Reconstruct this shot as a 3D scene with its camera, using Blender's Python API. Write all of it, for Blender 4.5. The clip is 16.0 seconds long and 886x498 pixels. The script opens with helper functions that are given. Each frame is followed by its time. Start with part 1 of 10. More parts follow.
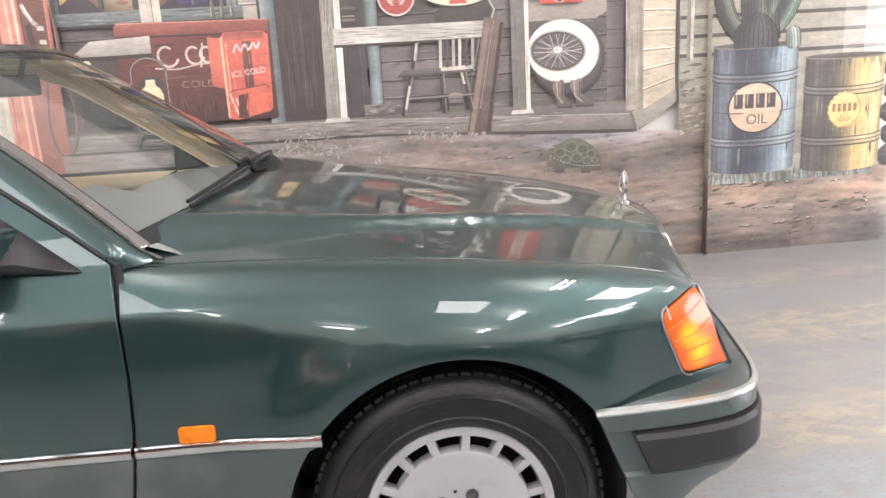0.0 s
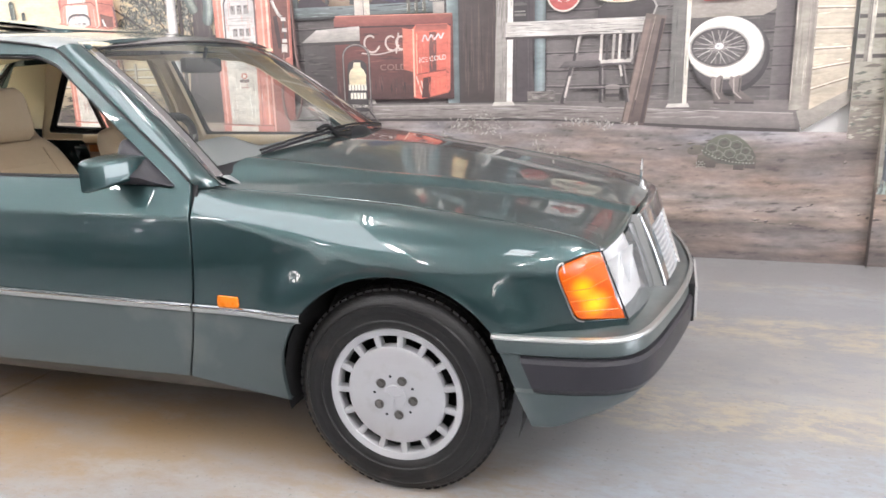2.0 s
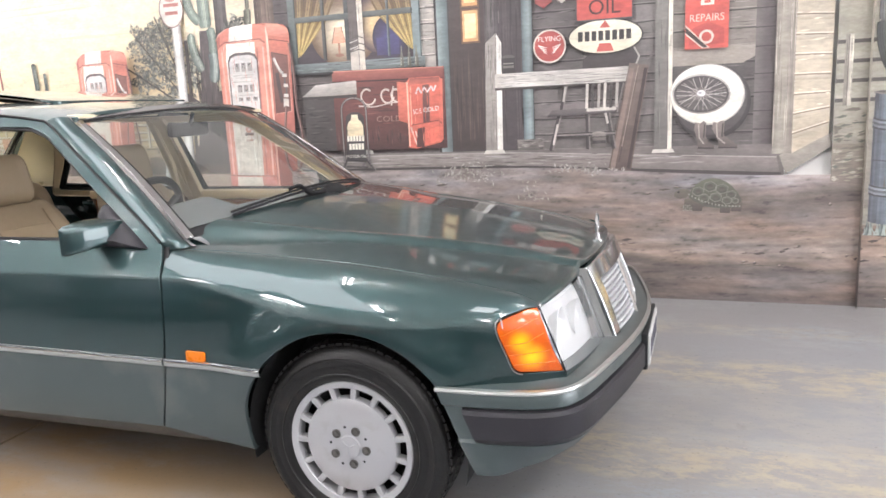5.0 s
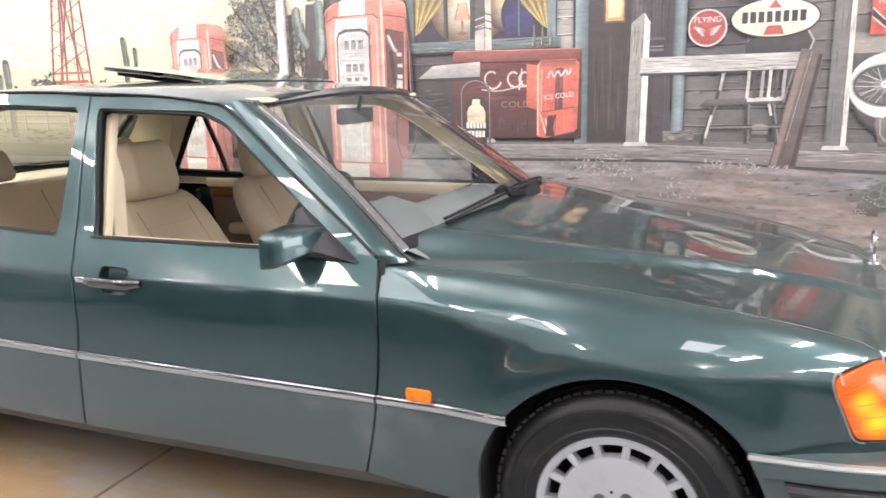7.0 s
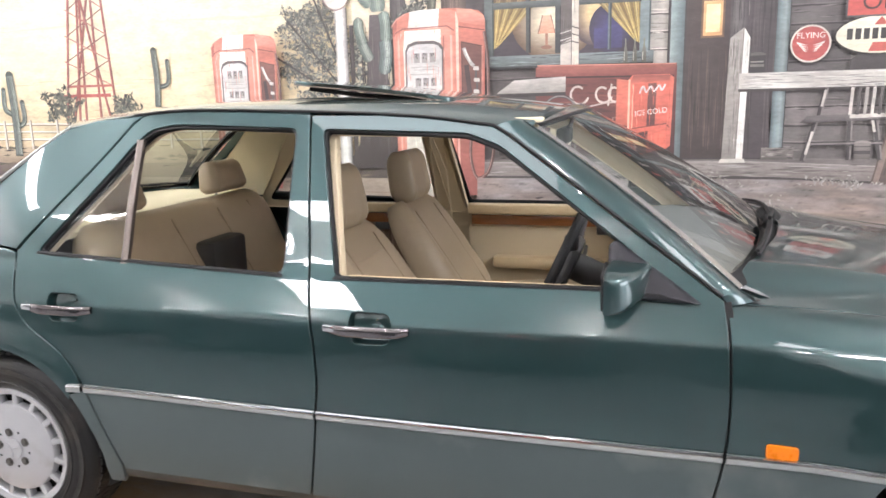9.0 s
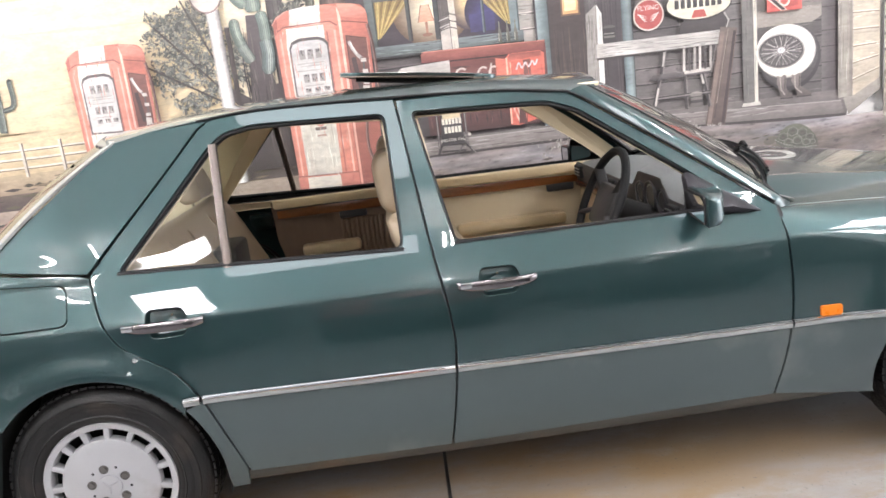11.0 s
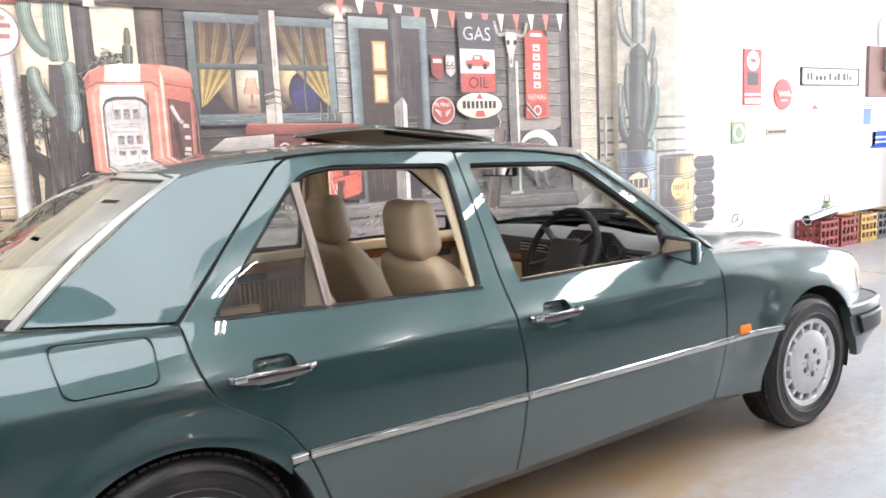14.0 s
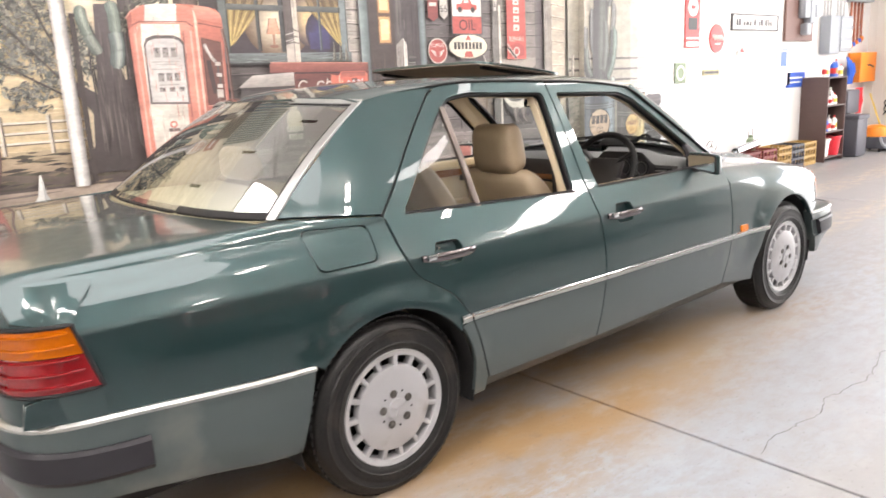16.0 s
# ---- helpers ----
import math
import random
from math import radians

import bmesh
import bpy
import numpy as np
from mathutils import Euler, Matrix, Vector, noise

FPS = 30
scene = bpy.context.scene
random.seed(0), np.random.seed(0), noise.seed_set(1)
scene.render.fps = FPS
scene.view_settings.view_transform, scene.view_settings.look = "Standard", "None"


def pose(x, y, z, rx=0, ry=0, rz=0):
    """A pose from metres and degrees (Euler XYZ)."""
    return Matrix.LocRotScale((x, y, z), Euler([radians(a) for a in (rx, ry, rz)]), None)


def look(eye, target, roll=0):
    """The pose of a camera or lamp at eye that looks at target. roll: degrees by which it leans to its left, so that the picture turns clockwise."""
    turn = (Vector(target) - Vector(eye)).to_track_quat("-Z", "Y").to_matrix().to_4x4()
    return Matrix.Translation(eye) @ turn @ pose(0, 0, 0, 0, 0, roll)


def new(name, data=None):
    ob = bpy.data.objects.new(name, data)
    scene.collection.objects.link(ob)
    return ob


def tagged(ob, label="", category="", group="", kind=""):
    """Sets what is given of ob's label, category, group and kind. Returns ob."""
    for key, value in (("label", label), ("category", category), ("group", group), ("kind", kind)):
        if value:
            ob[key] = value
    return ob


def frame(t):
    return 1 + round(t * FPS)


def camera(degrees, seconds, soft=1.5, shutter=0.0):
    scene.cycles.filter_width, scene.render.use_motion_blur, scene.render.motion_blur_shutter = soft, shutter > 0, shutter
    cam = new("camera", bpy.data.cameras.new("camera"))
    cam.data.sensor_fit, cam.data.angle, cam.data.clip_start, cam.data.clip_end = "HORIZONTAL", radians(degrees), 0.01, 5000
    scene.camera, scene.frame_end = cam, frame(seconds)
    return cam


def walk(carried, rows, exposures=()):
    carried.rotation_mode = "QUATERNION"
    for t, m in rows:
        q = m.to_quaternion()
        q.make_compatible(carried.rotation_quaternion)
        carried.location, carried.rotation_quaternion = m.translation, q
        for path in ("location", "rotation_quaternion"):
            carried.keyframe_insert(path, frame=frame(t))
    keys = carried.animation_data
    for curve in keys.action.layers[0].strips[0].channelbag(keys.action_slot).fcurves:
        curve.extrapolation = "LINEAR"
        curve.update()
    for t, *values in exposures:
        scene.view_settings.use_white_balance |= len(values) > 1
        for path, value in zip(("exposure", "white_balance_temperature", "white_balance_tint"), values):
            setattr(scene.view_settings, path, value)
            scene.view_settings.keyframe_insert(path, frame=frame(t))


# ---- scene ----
cam = camera(62.3, 16.0, 1.6, 0.3)
PATH = [
    (0, (-0.107, -2.213, 1.225), (0.034, -0.274, 0.755), -3.4),
    (0.5, (0.078, -2.356, 1.262), (0.087, -0.413, 0.784), -3.7),
    (1, (0.354, -2.421, 1.252), (0.016, -0.501, 0.807), -2.3),
    (1.5, (0.54, -2.477, 1.215), (-0.037, -0.629, 0.711), -4.5),
    (2, (0.728, -2.65, 1.217), (0.143, -0.798, 0.74), -1.4),
    (2.5, (0.864, -2.718, 1.253), (0.326, -0.848, 0.794), -2.1),
    (3, (1.078, -2.706, 1.291), (0.719, -0.783, 0.878), -0.15),
    (3.5, (1.16, -2.687, 1.271), (0.791, -0.769, 0.84), -2.2),
    (4, (1.124, -2.7, 1.278), (0.55, -0.819, 0.911), -2.9),
    (4.2, (1.111, -2.695, 1.285), (0.453, -0.84, 0.936), -2.8),
    (6.3, (0.534, -2.504, 1.299), (-0.137, -0.672, 0.862), -2.65),
    (6.5, (0.44, -2.46, 1.297), (-0.234, -0.627, 0.866), -1.35),
    (7, (0.227, -2.497, 1.341), (-0.503, -0.684, 0.917), -1.5),
    (7.5, (-0.018, -2.531, 1.365), (-0.691, -0.706, 0.901), -4.1),
    (8, (-0.273, -2.487, 1.371), (-0.893, -0.644, 0.906), -3.0),
    (8.5, (-0.553, -2.446, 1.385), (-1.143, -0.58, 0.976), -2.1),
    (9, (-0.827, -2.582, 1.38), (-1.369, -0.698, 0.985), -1.4),
    (9.2, (-0.931, -2.665, 1.396), (-1.352, -0.753, 0.982), -3.4),
    (11.3, (-1.994, -2.954, 1.397), (-1.781, -1.018, 0.944), -4.7),
    (11.4, (-2.064, -2.936, 1.392), (-1.804, -1.0, 0.964), -3.9),
    (11.5, (-2.096, -2.934, 1.381), (-1.837, -0.992, 0.974), -3.8),
    (12, (-2.329, -2.84, 1.383), (-1.799, -0.936, 1.08), -5.7),
    (12.5, (-2.539, -2.851, 1.377), (-1.912, -0.992, 0.988), -3.1),
    (13, (-2.8, -2.9, 1.389), (-1.982, -1.108, 1.047), -6.9),
    (13.5, (-2.962, -2.858, 1.387), (-2.016, -1.116, 1.121), -2.6),
    (13.7, (-3.043, -2.817, 1.378), (-2.042, -1.105, 1.119), -3.3),
    (14, (-3.164, -2.691, 1.366), (-2.098, -1.021, 1.093), -2.8),
    (14.5, (-3.386, -2.625, 1.363), (-2.34, -0.964, 0.981), -1.9),
    (15, (-3.705, -2.602, 1.393), (-2.35, -1.177, 1.029), -2.6),
    (15.2, (-3.8, -2.612, 1.389), (-2.412, -1.22, 1.018), -0.6),
    (15.5, (-3.916, -2.651, 1.37), (-2.574, -1.217, 0.993), -1.4),
    (16, (-4.133, -2.726, 1.357), (-2.883, -1.225, 0.925), -2.9),
]
walk(cam, [(t, look(eye, target, roll)) for t, eye, target, roll in PATH],
     exposures=[(0.0, -0.08, 6900, 12), (0.6, -0.08, 6850, 12), (1.4, 0.0, 6600, 10), (3.0, 0.0, 6500, 10), (3.5, -0.13, 6500, 10), (4.0, -0.15, 6600, 10), (5.0, -0.12, 6550, 10), (6.8, 0.0, 6500, 10),
                (8.2, 0.0, 6500, 10), (9.0, -0.06, 6500, 10), (10.2, -0.06, 6500, 10), (11.6, 0.0, 6500, 10), (14.8, 0.0, 6500, 10), (15.5, 0.0, 6700, 11), (16.0, -0.08, 7100, 12)])

from mathutils.geometry import tessellate_polygon
from mathutils.noise import fractal

# ---- light ----
world = bpy.data.worlds.new("sky")
scene.world = world
world.use_nodes = True
wn = world.node_tree.nodes
sky = wn.new("ShaderNodeTexSky")
sky.sky_type, sky.sun_disc, sky.sun_elevation, sky.sun_rotation = "NISHITA", False, radians(52), radians(70)
wn["Background"].inputs[1].default_value = 0.12
world.node_tree.links.new(sky.outputs[0], wn["Background"].inputs[0])
sun = new("sun", bpy.data.lights.new("sun", "SUN"))
sun.data.energy, sun.data.angle, sun.data.color = 3.0, radians(0.6), (1.0, 0.95, 0.88)
sun.matrix_world = look((30, 12, 40), (0, 0, 0))

ROOM_W, ROOM_E, ROOM_S, ROOM_N, CEIL = -11.0, 9.35, -9.5, 2.262, 5.2
SKYLIGHTS = [(-9.2, -3.0, 1.0, 2.4), (-5.25, -7.3, 1.0, 1.3), (-4.80, 0.95, 0.9, 2.3), (-2.95, -3.95, 2.5, 4.9), (1.30, -4.2, 0.7, 1.5), (4.1, -2.6, 1.3, 2.0), (6.1, -6.9, 1.4, 2.0)]   # middle x, y, width, length
SKY_POWER = [370.0, 170.0, 70.0, 225.0, 36.0, 245.0, 280.0]
BATTENS = [(bx, by) for by in (-1.2, -4.9, -8.2) for bx in (-8.0, -4.8 if by > -2 else -5.9, -1.35, 2.2, 5.2)]
for (sx, sy, sw, sl), power in zip(SKYLIGHTS, SKY_POWER):
    lamp = new("skylight_daylight", bpy.data.lights.new("skylight_daylight", "AREA"))
    lamp.data.shape, lamp.data.size, lamp.data.size_y, lamp.data.energy = "RECTANGLE", sw, sl, power
    lamp.data.color = (0.985, 0.96, 0.99)
    lamp.matrix_world = look((sx, sy, CEIL + 0.06), (sx, sy + 0.0001, 0))
door_light = new("doorway_daylight", bpy.data.lights.new("doorway_daylight", "AREA"))
door_light.data.shape, door_light.data.size, door_light.data.size_y, door_light.data.energy = "RECTANGLE", 5.6, 3.8, 560.0
door_light.data.color = (0.93, 0.94, 1.0)
door_light.matrix_world = look((ROOM_E + 0.35, -1.75, 1.95), (ROOM_E - 5, -1.75, 1.7))

# ---- small tools ----
def curve(xs, ys):
    """A smooth function through the given knots."""
    n = len(xs)
    m = []
    for i in range(n):
        a, b = max(i - 1, 0), min(i + 1, n - 1)
        m.append((ys[b] - ys[a]) / (xs[b] - xs[a]))

    def f(x):
        if x <= xs[0]:
            return ys[0] + m[0] * (x - xs[0])
        if x >= xs[-1]:
            return ys[-1] + m[-1] * (x - xs[-1])
        i = 0
        while x > xs[i + 1]:
            i += 1
        h = xs[i + 1] - xs[i]
        t = (x - xs[i]) / h
        return ((1 + 2 * t) * (1 - t) ** 2 * ys[i] + t * (1 - t) ** 2 * h * m[i]
                + t * t * (3 - 2 * t) * ys[i + 1] + t * t * (t - 1) * h * m[i + 1])
    return f


def smooth01(t):
    t = min(max(t, 0.0), 1.0)
    return t * t * (3 - 2 * t)


def finish(name, me, mat, parent, label=""):
    mats = mat if isinstance(mat, (list, tuple)) else [mat]
    for one in mats:
        me.materials.append(one)
    ob = new(name, me)
    ob.parent = parent
    if parent is not None:
        p, m = parent, Matrix.Identity(4)
        while p is not None:
            m = p.matrix_basis @ m if p.parent is None else p.matrix_parent_inverse @ p.matrix_basis @ m
            p = p.parent
        ob.matrix_parent_inverse = m.inverted()
    if label:
        tagged(ob, label)
    return ob


def part(name, bm, mat, parent, label="", smooth=True, angle=35):
    """Links a bmesh, given in world places, as one mesh object under a thing or part."""
    bmesh.ops.recalc_face_normals(bm, faces=bm.faces)
    me = bpy.data.meshes.new(name)
    bm.to_mesh(me)
    bm.free()
    me.polygons.foreach_set("use_smooth", [smooth] * len(me.polygons))
    if smooth:
        me.set_sharp_from_angle(angle=radians(angle))
    return finish(name, me, mat, parent, label)


def empty(name, x, y, z, label, category, group="", kind=""):
    ob = new(name)
    ob.empty_display_size = 0.1
    ob.matrix_basis = Matrix.Translation((x, y, z))
    return tagged(ob, label, category, group, kind)


def add_box(bm, x0, y0, z0, x1, y1, z1, bevel=0.0, m=None, seg=2):
    vs = [bm.verts.new(p) for p in ((x0, y0, z0), (x1, y0, z0), (x1, y1, z0), (x0, y1, z0), (x0, y0, z1), (x1, y0, z1), (x1, y1, z1), (x0, y1, z1))]
    fs = [bm.faces.new([vs[i] for i in q]) for q in ((3, 2, 1, 0), (4, 5, 6, 7), (0, 1, 5, 4), (1, 2, 6, 5), (2, 3, 7, 6), (3, 0, 4, 7))]
    if m is not None:
        for v in vs:
            v.co = m @ v.co
    if bevel > 0:
        edges = list({e for f in fs for e in f.edges})
        bmesh.ops.bevel(bm, geom=edges, offset=bevel, segments=seg, profile=0.5, affect="EDGES")
    return bm


def box(*args, **kw):
    return add_box(bmesh.new(), *args, **kw)


def add_lathe(bm, profile, m, n=48, closed=False):
    """Turns (radius, height) pairs round the z axis of m."""
    rings = []
    for r, h in profile:
        rings.append([bm.verts.new(m @ Vector((r * math.cos(2 * math.pi * k / n), r * math.sin(2 * math.pi * k / n), h))) for k in range(n)] if r > 1e-6
                     else [bm.verts.new(m @ Vector((0, 0, h)))])
    pairs = list(zip(rings, rings[1:])) + ([(rings[-1], rings[0])] if closed else [])
    for a, b in pairs:
        for k in range(n):
            q = [a[k % len(a)], a[(k + 1) % len(a)], b[(k + 1) % len(b)], b[k % len(b)]]
            q = list(dict.fromkeys(q))
            if len(q) > 2:
                bm.faces.new(q)
    return bm


def add_tube(bm, pts, r, n=8, closed=False, flat=1.0):
    """A tube along points; flat squeezes it along its second axis."""
    pts = [Vector(p) for p in pts]
    rings, side = [], None
    for i, p in enumerate(pts):
        a = pts[(i - 1) % len(pts)] if closed or i > 0 else p
        b = pts[(i + 1) % len(pts)] if closed or i < len(pts) - 1 else p
        d = (b - a).normalized()
        if side is None:
            side = d.cross(Vector((0, 0, 1)))
            if side.length < 0.1:
                side = d.cross(Vector((1, 0, 0)))
        side = (side - d * side.dot(d)).normalized()
        up = d.cross(side)
        rr = r(i / max(1, len(pts) - 1)) if callable(r) else r
        rings.append([bm.verts.new(p + side * (rr * math.cos(2 * math.pi * k / n)) + up * (rr * flat * math.sin(2 * math.pi * k / n))) for k in range(n)])
    for a, b in zip(rings, rings[1:] + ([rings[0]] if closed else [])):
        for k in range(n):
            bm.faces.new((a[k], a[(k + 1) % n], b[(k + 1) % n], b[k]))
    if not closed:
        bm.faces.new(rings[0][::-1])
        bm.faces.new(rings[-1])
    return bm


def tube(*args, **kw):
    return add_tube(bmesh.new(), *args, **kw)


def loft(rows, closed_u=False, thick=0.0):
    """A sheet through rows of points, all of one length."""
    bm = bmesh.new()
    vs = [[bm.verts.new(p) for p in row] for row in rows]
    n = len(rows[0])
    for a, b in zip(vs, vs[1:]):
        for k in range(n if closed_u else n - 1):
            bm.faces.new((a[k], a[(k + 1) % n], b[(k + 1) % n], b[k]))
    if thick:
        bmesh.ops.recalc_face_normals(bm, faces=bm.faces)
        bmesh.ops.solidify(bm, geom=bm.faces[:], thickness=thick)
    return bm


def spline(pts, n):
    """n + 1 points on a smooth line through pts."""
    d = [0.0]
    for a, b in zip(pts, pts[1:]):
        d.append(d[-1] + (Vector(b) - Vector(a)).length)
    fs = [curve(d, [p[k] for p in pts]) for k in range(len(pts[0]))]
    return [Vector([f(d[-1] * i / n) for f in fs]) for i in range(n + 1)]


# ---- materials ----
def material(name, base, rough=0.5, metal=0.0, spread=0.15, scale=8.0, bump=0.0, bump_scale=60.0, fine=0.0, coat=0.0, spec=0.5, stretch=(1, 1, 1), dirt=None):
    """Principled surface whose colour varies at two scales, with fine relief. dirt: colour, share."""
    mat = bpy.data.materials.new(name)
    mat.use_nodes = True
    t = mat.node_tree
    b = t.nodes["Principled BSDF"]
    b.inputs["Metallic"].default_value, b.inputs["Specular IOR Level"].default_value = metal, spec
    b.inputs["Coat Weight"].default_value, b.inputs["Coat Roughness"].default_value = coat, 0.045
    co = t.nodes.new("ShaderNodeTexCoord")
    mp = t.nodes.new("ShaderNodeMapping")
    mp.inputs["Scale"].default_value = stretch
    t.links.new(co.outputs["Object"], mp.inputs[0])

    def noise_at(s, detail=4.0):
        nz = t.nodes.new("ShaderNodeTexNoise")
        nz.inputs["Scale"].default_value, nz.inputs["Detail"].default_value = s, detail
        t.links.new(mp.outputs[0], nz.inputs["Vector"])
        return nz

    def mixed(a, bb, fac, mode="MIX"):
        mx = t.nodes.new("ShaderNodeMix")
        mx.data_type, mx.blend_type = "RGBA", mode
        for s, v in ((0, fac), (6, a), (7, bb)):
            if hasattr(v, "default_value"):
                t.links.new(v, mx.inputs[s])
            else:
                mx.inputs[s].default_value = v
        return mx.outputs[2]

    big, small = noise_at(scale), noise_at(scale * 9)
    lo = [c * (1 - spread) for c in base] + [1]
    hi = [min(1, c * (1 + spread)) for c in base] + [1]
    col = mixed(lo, hi, big.outputs[0])
    col = mixed(col, mixed(lo, hi, small.outputs[0]), 0.45)
    if dirt:
        dn = noise_at(scale * 0.6, 8.0)
        rmp = t.nodes.new("ShaderNodeMapRange")
        rmp.inputs[1].default_value, rmp.inputs[2].default_value = 0.62 - 0.35 * dirt[1], 0.8 - 0.3 * dirt[1]
        t.links.new(dn.outputs[0], rmp.inputs[0])
        col = mixed(col, list(dirt[0]) + [1], rmp.outputs[0])
    t.links.new(col, b.inputs["Base Color"])
    rr = t.nodes.new("ShaderNodeMapRange")
    rr.inputs[3].default_value, rr.inputs[4].default_value = max(0.02, rough * 0.85), min(1, rough * 1.18)
    t.links.new(small.outputs[0], rr.inputs[0])
    t.links.new(rr.outputs[0], b.inputs["Roughness"])
    if bump:
        bn = noise_at(bump_scale, 3.0)
        bp = t.nodes.new("ShaderNodeBump")
        bp.inputs["Strength"].default_value, bp.inputs["Distance"].default_value = bump, 0.01
        t.links.new(bn.outputs[0], bp.inputs["Height"])
        t.links.new(bp.outputs[0], b.inputs["Normal"])
    return mat


def glass(name, tint, gloss=0.02, base=0.075):
    """Thin pane: clear, with a reflection that grows towards the edge of sight."""
    mat = bpy.data.materials.new(name)
    mat.use_nodes = True
    t = mat.node_tree
    t.nodes.remove(t.nodes["Principled BSDF"])
    clear, shine, slant, mx, p5, ma = (t.nodes.new(k) for k in ("ShaderNodeBsdfTransparent", "ShaderNodeBsdfGlossy", "ShaderNodeLayerWeight", "ShaderNodeMixShader", "ShaderNodeMath", "ShaderNodeMath"))
    clear.inputs[0].default_value, shine.inputs["Roughness"].default_value = (*tint, 1), gloss
    p5.operation, p5.inputs[1].default_value = "POWER", 5.0
    ma.operation, ma.inputs[1].default_value, ma.inputs[2].default_value = "MULTIPLY_ADD", 1 - base, base
    t.links.new(slant.outputs["Facing"], p5.inputs[0])
    t.links.new(p5.outputs[0], ma.inputs[0])
    t.links.new(ma.outputs[0], mx.inputs[0])
    t.links.new(clear.outputs[0], mx.inputs[1])
    t.links.new(shine.outputs[0], mx.inputs[2])
    t.links.new(mx.outputs[0], t.nodes["Material Output"].inputs[0])
    return mat


def glowing(name, col, power):
    mat = bpy.data.materials.new(name)
    mat.use_nodes = True
    b = mat.node_tree.nodes["Principled BSDF"]
    b.inputs["Base Color"].default_value, b.inputs["Emission Color"].default_value, b.inputs["Emission Strength"].default_value = (*col, 1), (*col, 1), power
    return mat


def car_paint():
    mat = material("metallic_green_paint", (0.0200, 0.0500, 0.0515), 0.36, 0.76, 0.05, 3.0, coat=1.0, spec=0.5)
    t = mat.node_tree
    b = t.nodes["Principled BSDF"]
    # metal flakes under the clear coat
    co, vor, bp = t.nodes.new("ShaderNodeTexCoord"), t.nodes.new("ShaderNodeTexNoise"), t.nodes.new("ShaderNodeBump")
    vor.inputs["Scale"].default_value = 900.0
    t.links.new(co.outputs["Object"], vor.inputs["Vector"])
    bp.inputs["Strength"].default_value, bp.inputs["Distance"].default_value = 0.12, 0.0006
    t.links.new(vor.outputs[0], bp.inputs["Height"])
    t.links.new(bp.outputs[0], b.inputs["Normal"])
    b.inputs["Coat IOR"].default_value, b.inputs["Coat Roughness"].default_value = 1.62, 0.022
    return mat


PAINT = car_paint()
CLAD = material("grey_green_cladding", (0.052, 0.069, 0.070), 0.34, 0.25, 0.06, 4.0, coat=0.35, dirt=((0.13, 0.14, 0.13), 0.12))
CHROME = material("chrome", (0.56, 0.57, 0.58), 0.10, 1.0, 0.05, 20.0)
HANDLE = material("dark_chrome", (0.17, 0.155, 0.16), 0.14, 1.0, 0.05, 20.0)
SATIN = material("satin_trim", (0.44, 0.45, 0.44), 0.30, 0.9, 0.04, 4.0)
BRONZE = material("anodised_trim", (0.13, 0.11, 0.10), 0.32, 0.9, 0.08, 20.0)
RUBBER = material("black_rubber", (0.012, 0.012, 0.013), 0.6, 0, 0.2, 12.0, spec=0.25)
TYRE = material("tyre_rubber", (0.0075, 0.0070, 0.0070), 0.36, 0, 0.3, 14.0, bump=0.15, bump_scale=180, spec=0.30, dirt=((0.034, 0.027, 0.022), 0.10))
RUB = material("dark_rub_strip", (0.022, 0.021, 0.025), 0.36, 0, 0.12, 10.0, bump=0.06, bump_scale=400, spec=0.22)
ALLOY = material("silver_alloy", (0.43, 0.43, 0.44), 0.34, 0.55, 0.05, 14.0, dirt=((0.34, 0.32, 0.30), 0.10))
DARK = material("dark_void", (0.010, 0.010, 0.011), 0.8, 0, 0.2)
BOLT = material("dull_steel_bolt", (0.16, 0.15, 0.14), 0.4, 0.8, 0.2)
AMBER = material("amber_lens", (0.60, 0.150, 0.002), 0.28, 0, 0.45, 9.0, coat=0.25, spec=0.3)
# base darkened for the shade under the body's curve, with brown road dirt over
SILL = material("shaded_dirty_sill", (0.045, 0.046, 0.042), 0.6, 0, 0.25, 6.0, dirt=((0.075, 0.058, 0.042), 0.4))


def indicator_lens():
    """Amber plastic, with two yellow spots painted in for the gleam of bulb bowls."""
    mat = material("amber_indicator_lens", (0.50, 0.078, 0.0008), 0.16, 0, 0.35, 14.0, bump=0.12, bump_scale=70, coat=0.5, spec=0.4)
    t = mat.node_tree
    b = t.nodes["Principled BSDF"]
    col = b.inputs["Base Color"].links[0].from_socket
    co = t.nodes.new("ShaderNodeTexCoord")
    for c, r, k in (((0.520, -0.79, 0.645), 0.042, 0.95), ((0.550, -0.775, 0.603), 0.050, 1.0)):
        mp, gr, mr, mx = (t.nodes.new("ShaderNode" + n) for n in ("Mapping", "TexGradient", "MapRange", "Mix"))
        mp.inputs["Location"].default_value, mp.inputs["Scale"].default_value = [-v / r for v in c], (1 / r, 0.3 / r, 1 / r)
        mp.inputs["Location"].default_value[1] = -c[1] * 0.3 / r
        gr.gradient_type, mr.interpolation_type, mr.inputs[4].default_value = "SPHERICAL", "SMOOTHSTEP", k
        mx.data_type = "RGBA"
        t.links.new(co.outputs["Object"], mp.inputs[0])
        t.links.new(mp.outputs[0], gr.inputs[0])
        t.links.new(gr.outputs[1], mr.inputs[0])
        t.links.new(mr.outputs[0], mx.inputs[0])
        t.links.new(col, mx.inputs[6])
        mx.inputs[7].default_value = (0.98, 0.50, 0.005, 1)
        col = mx.outputs[2]
    t.links.new(col, b.inputs["Base Color"])
    return mat


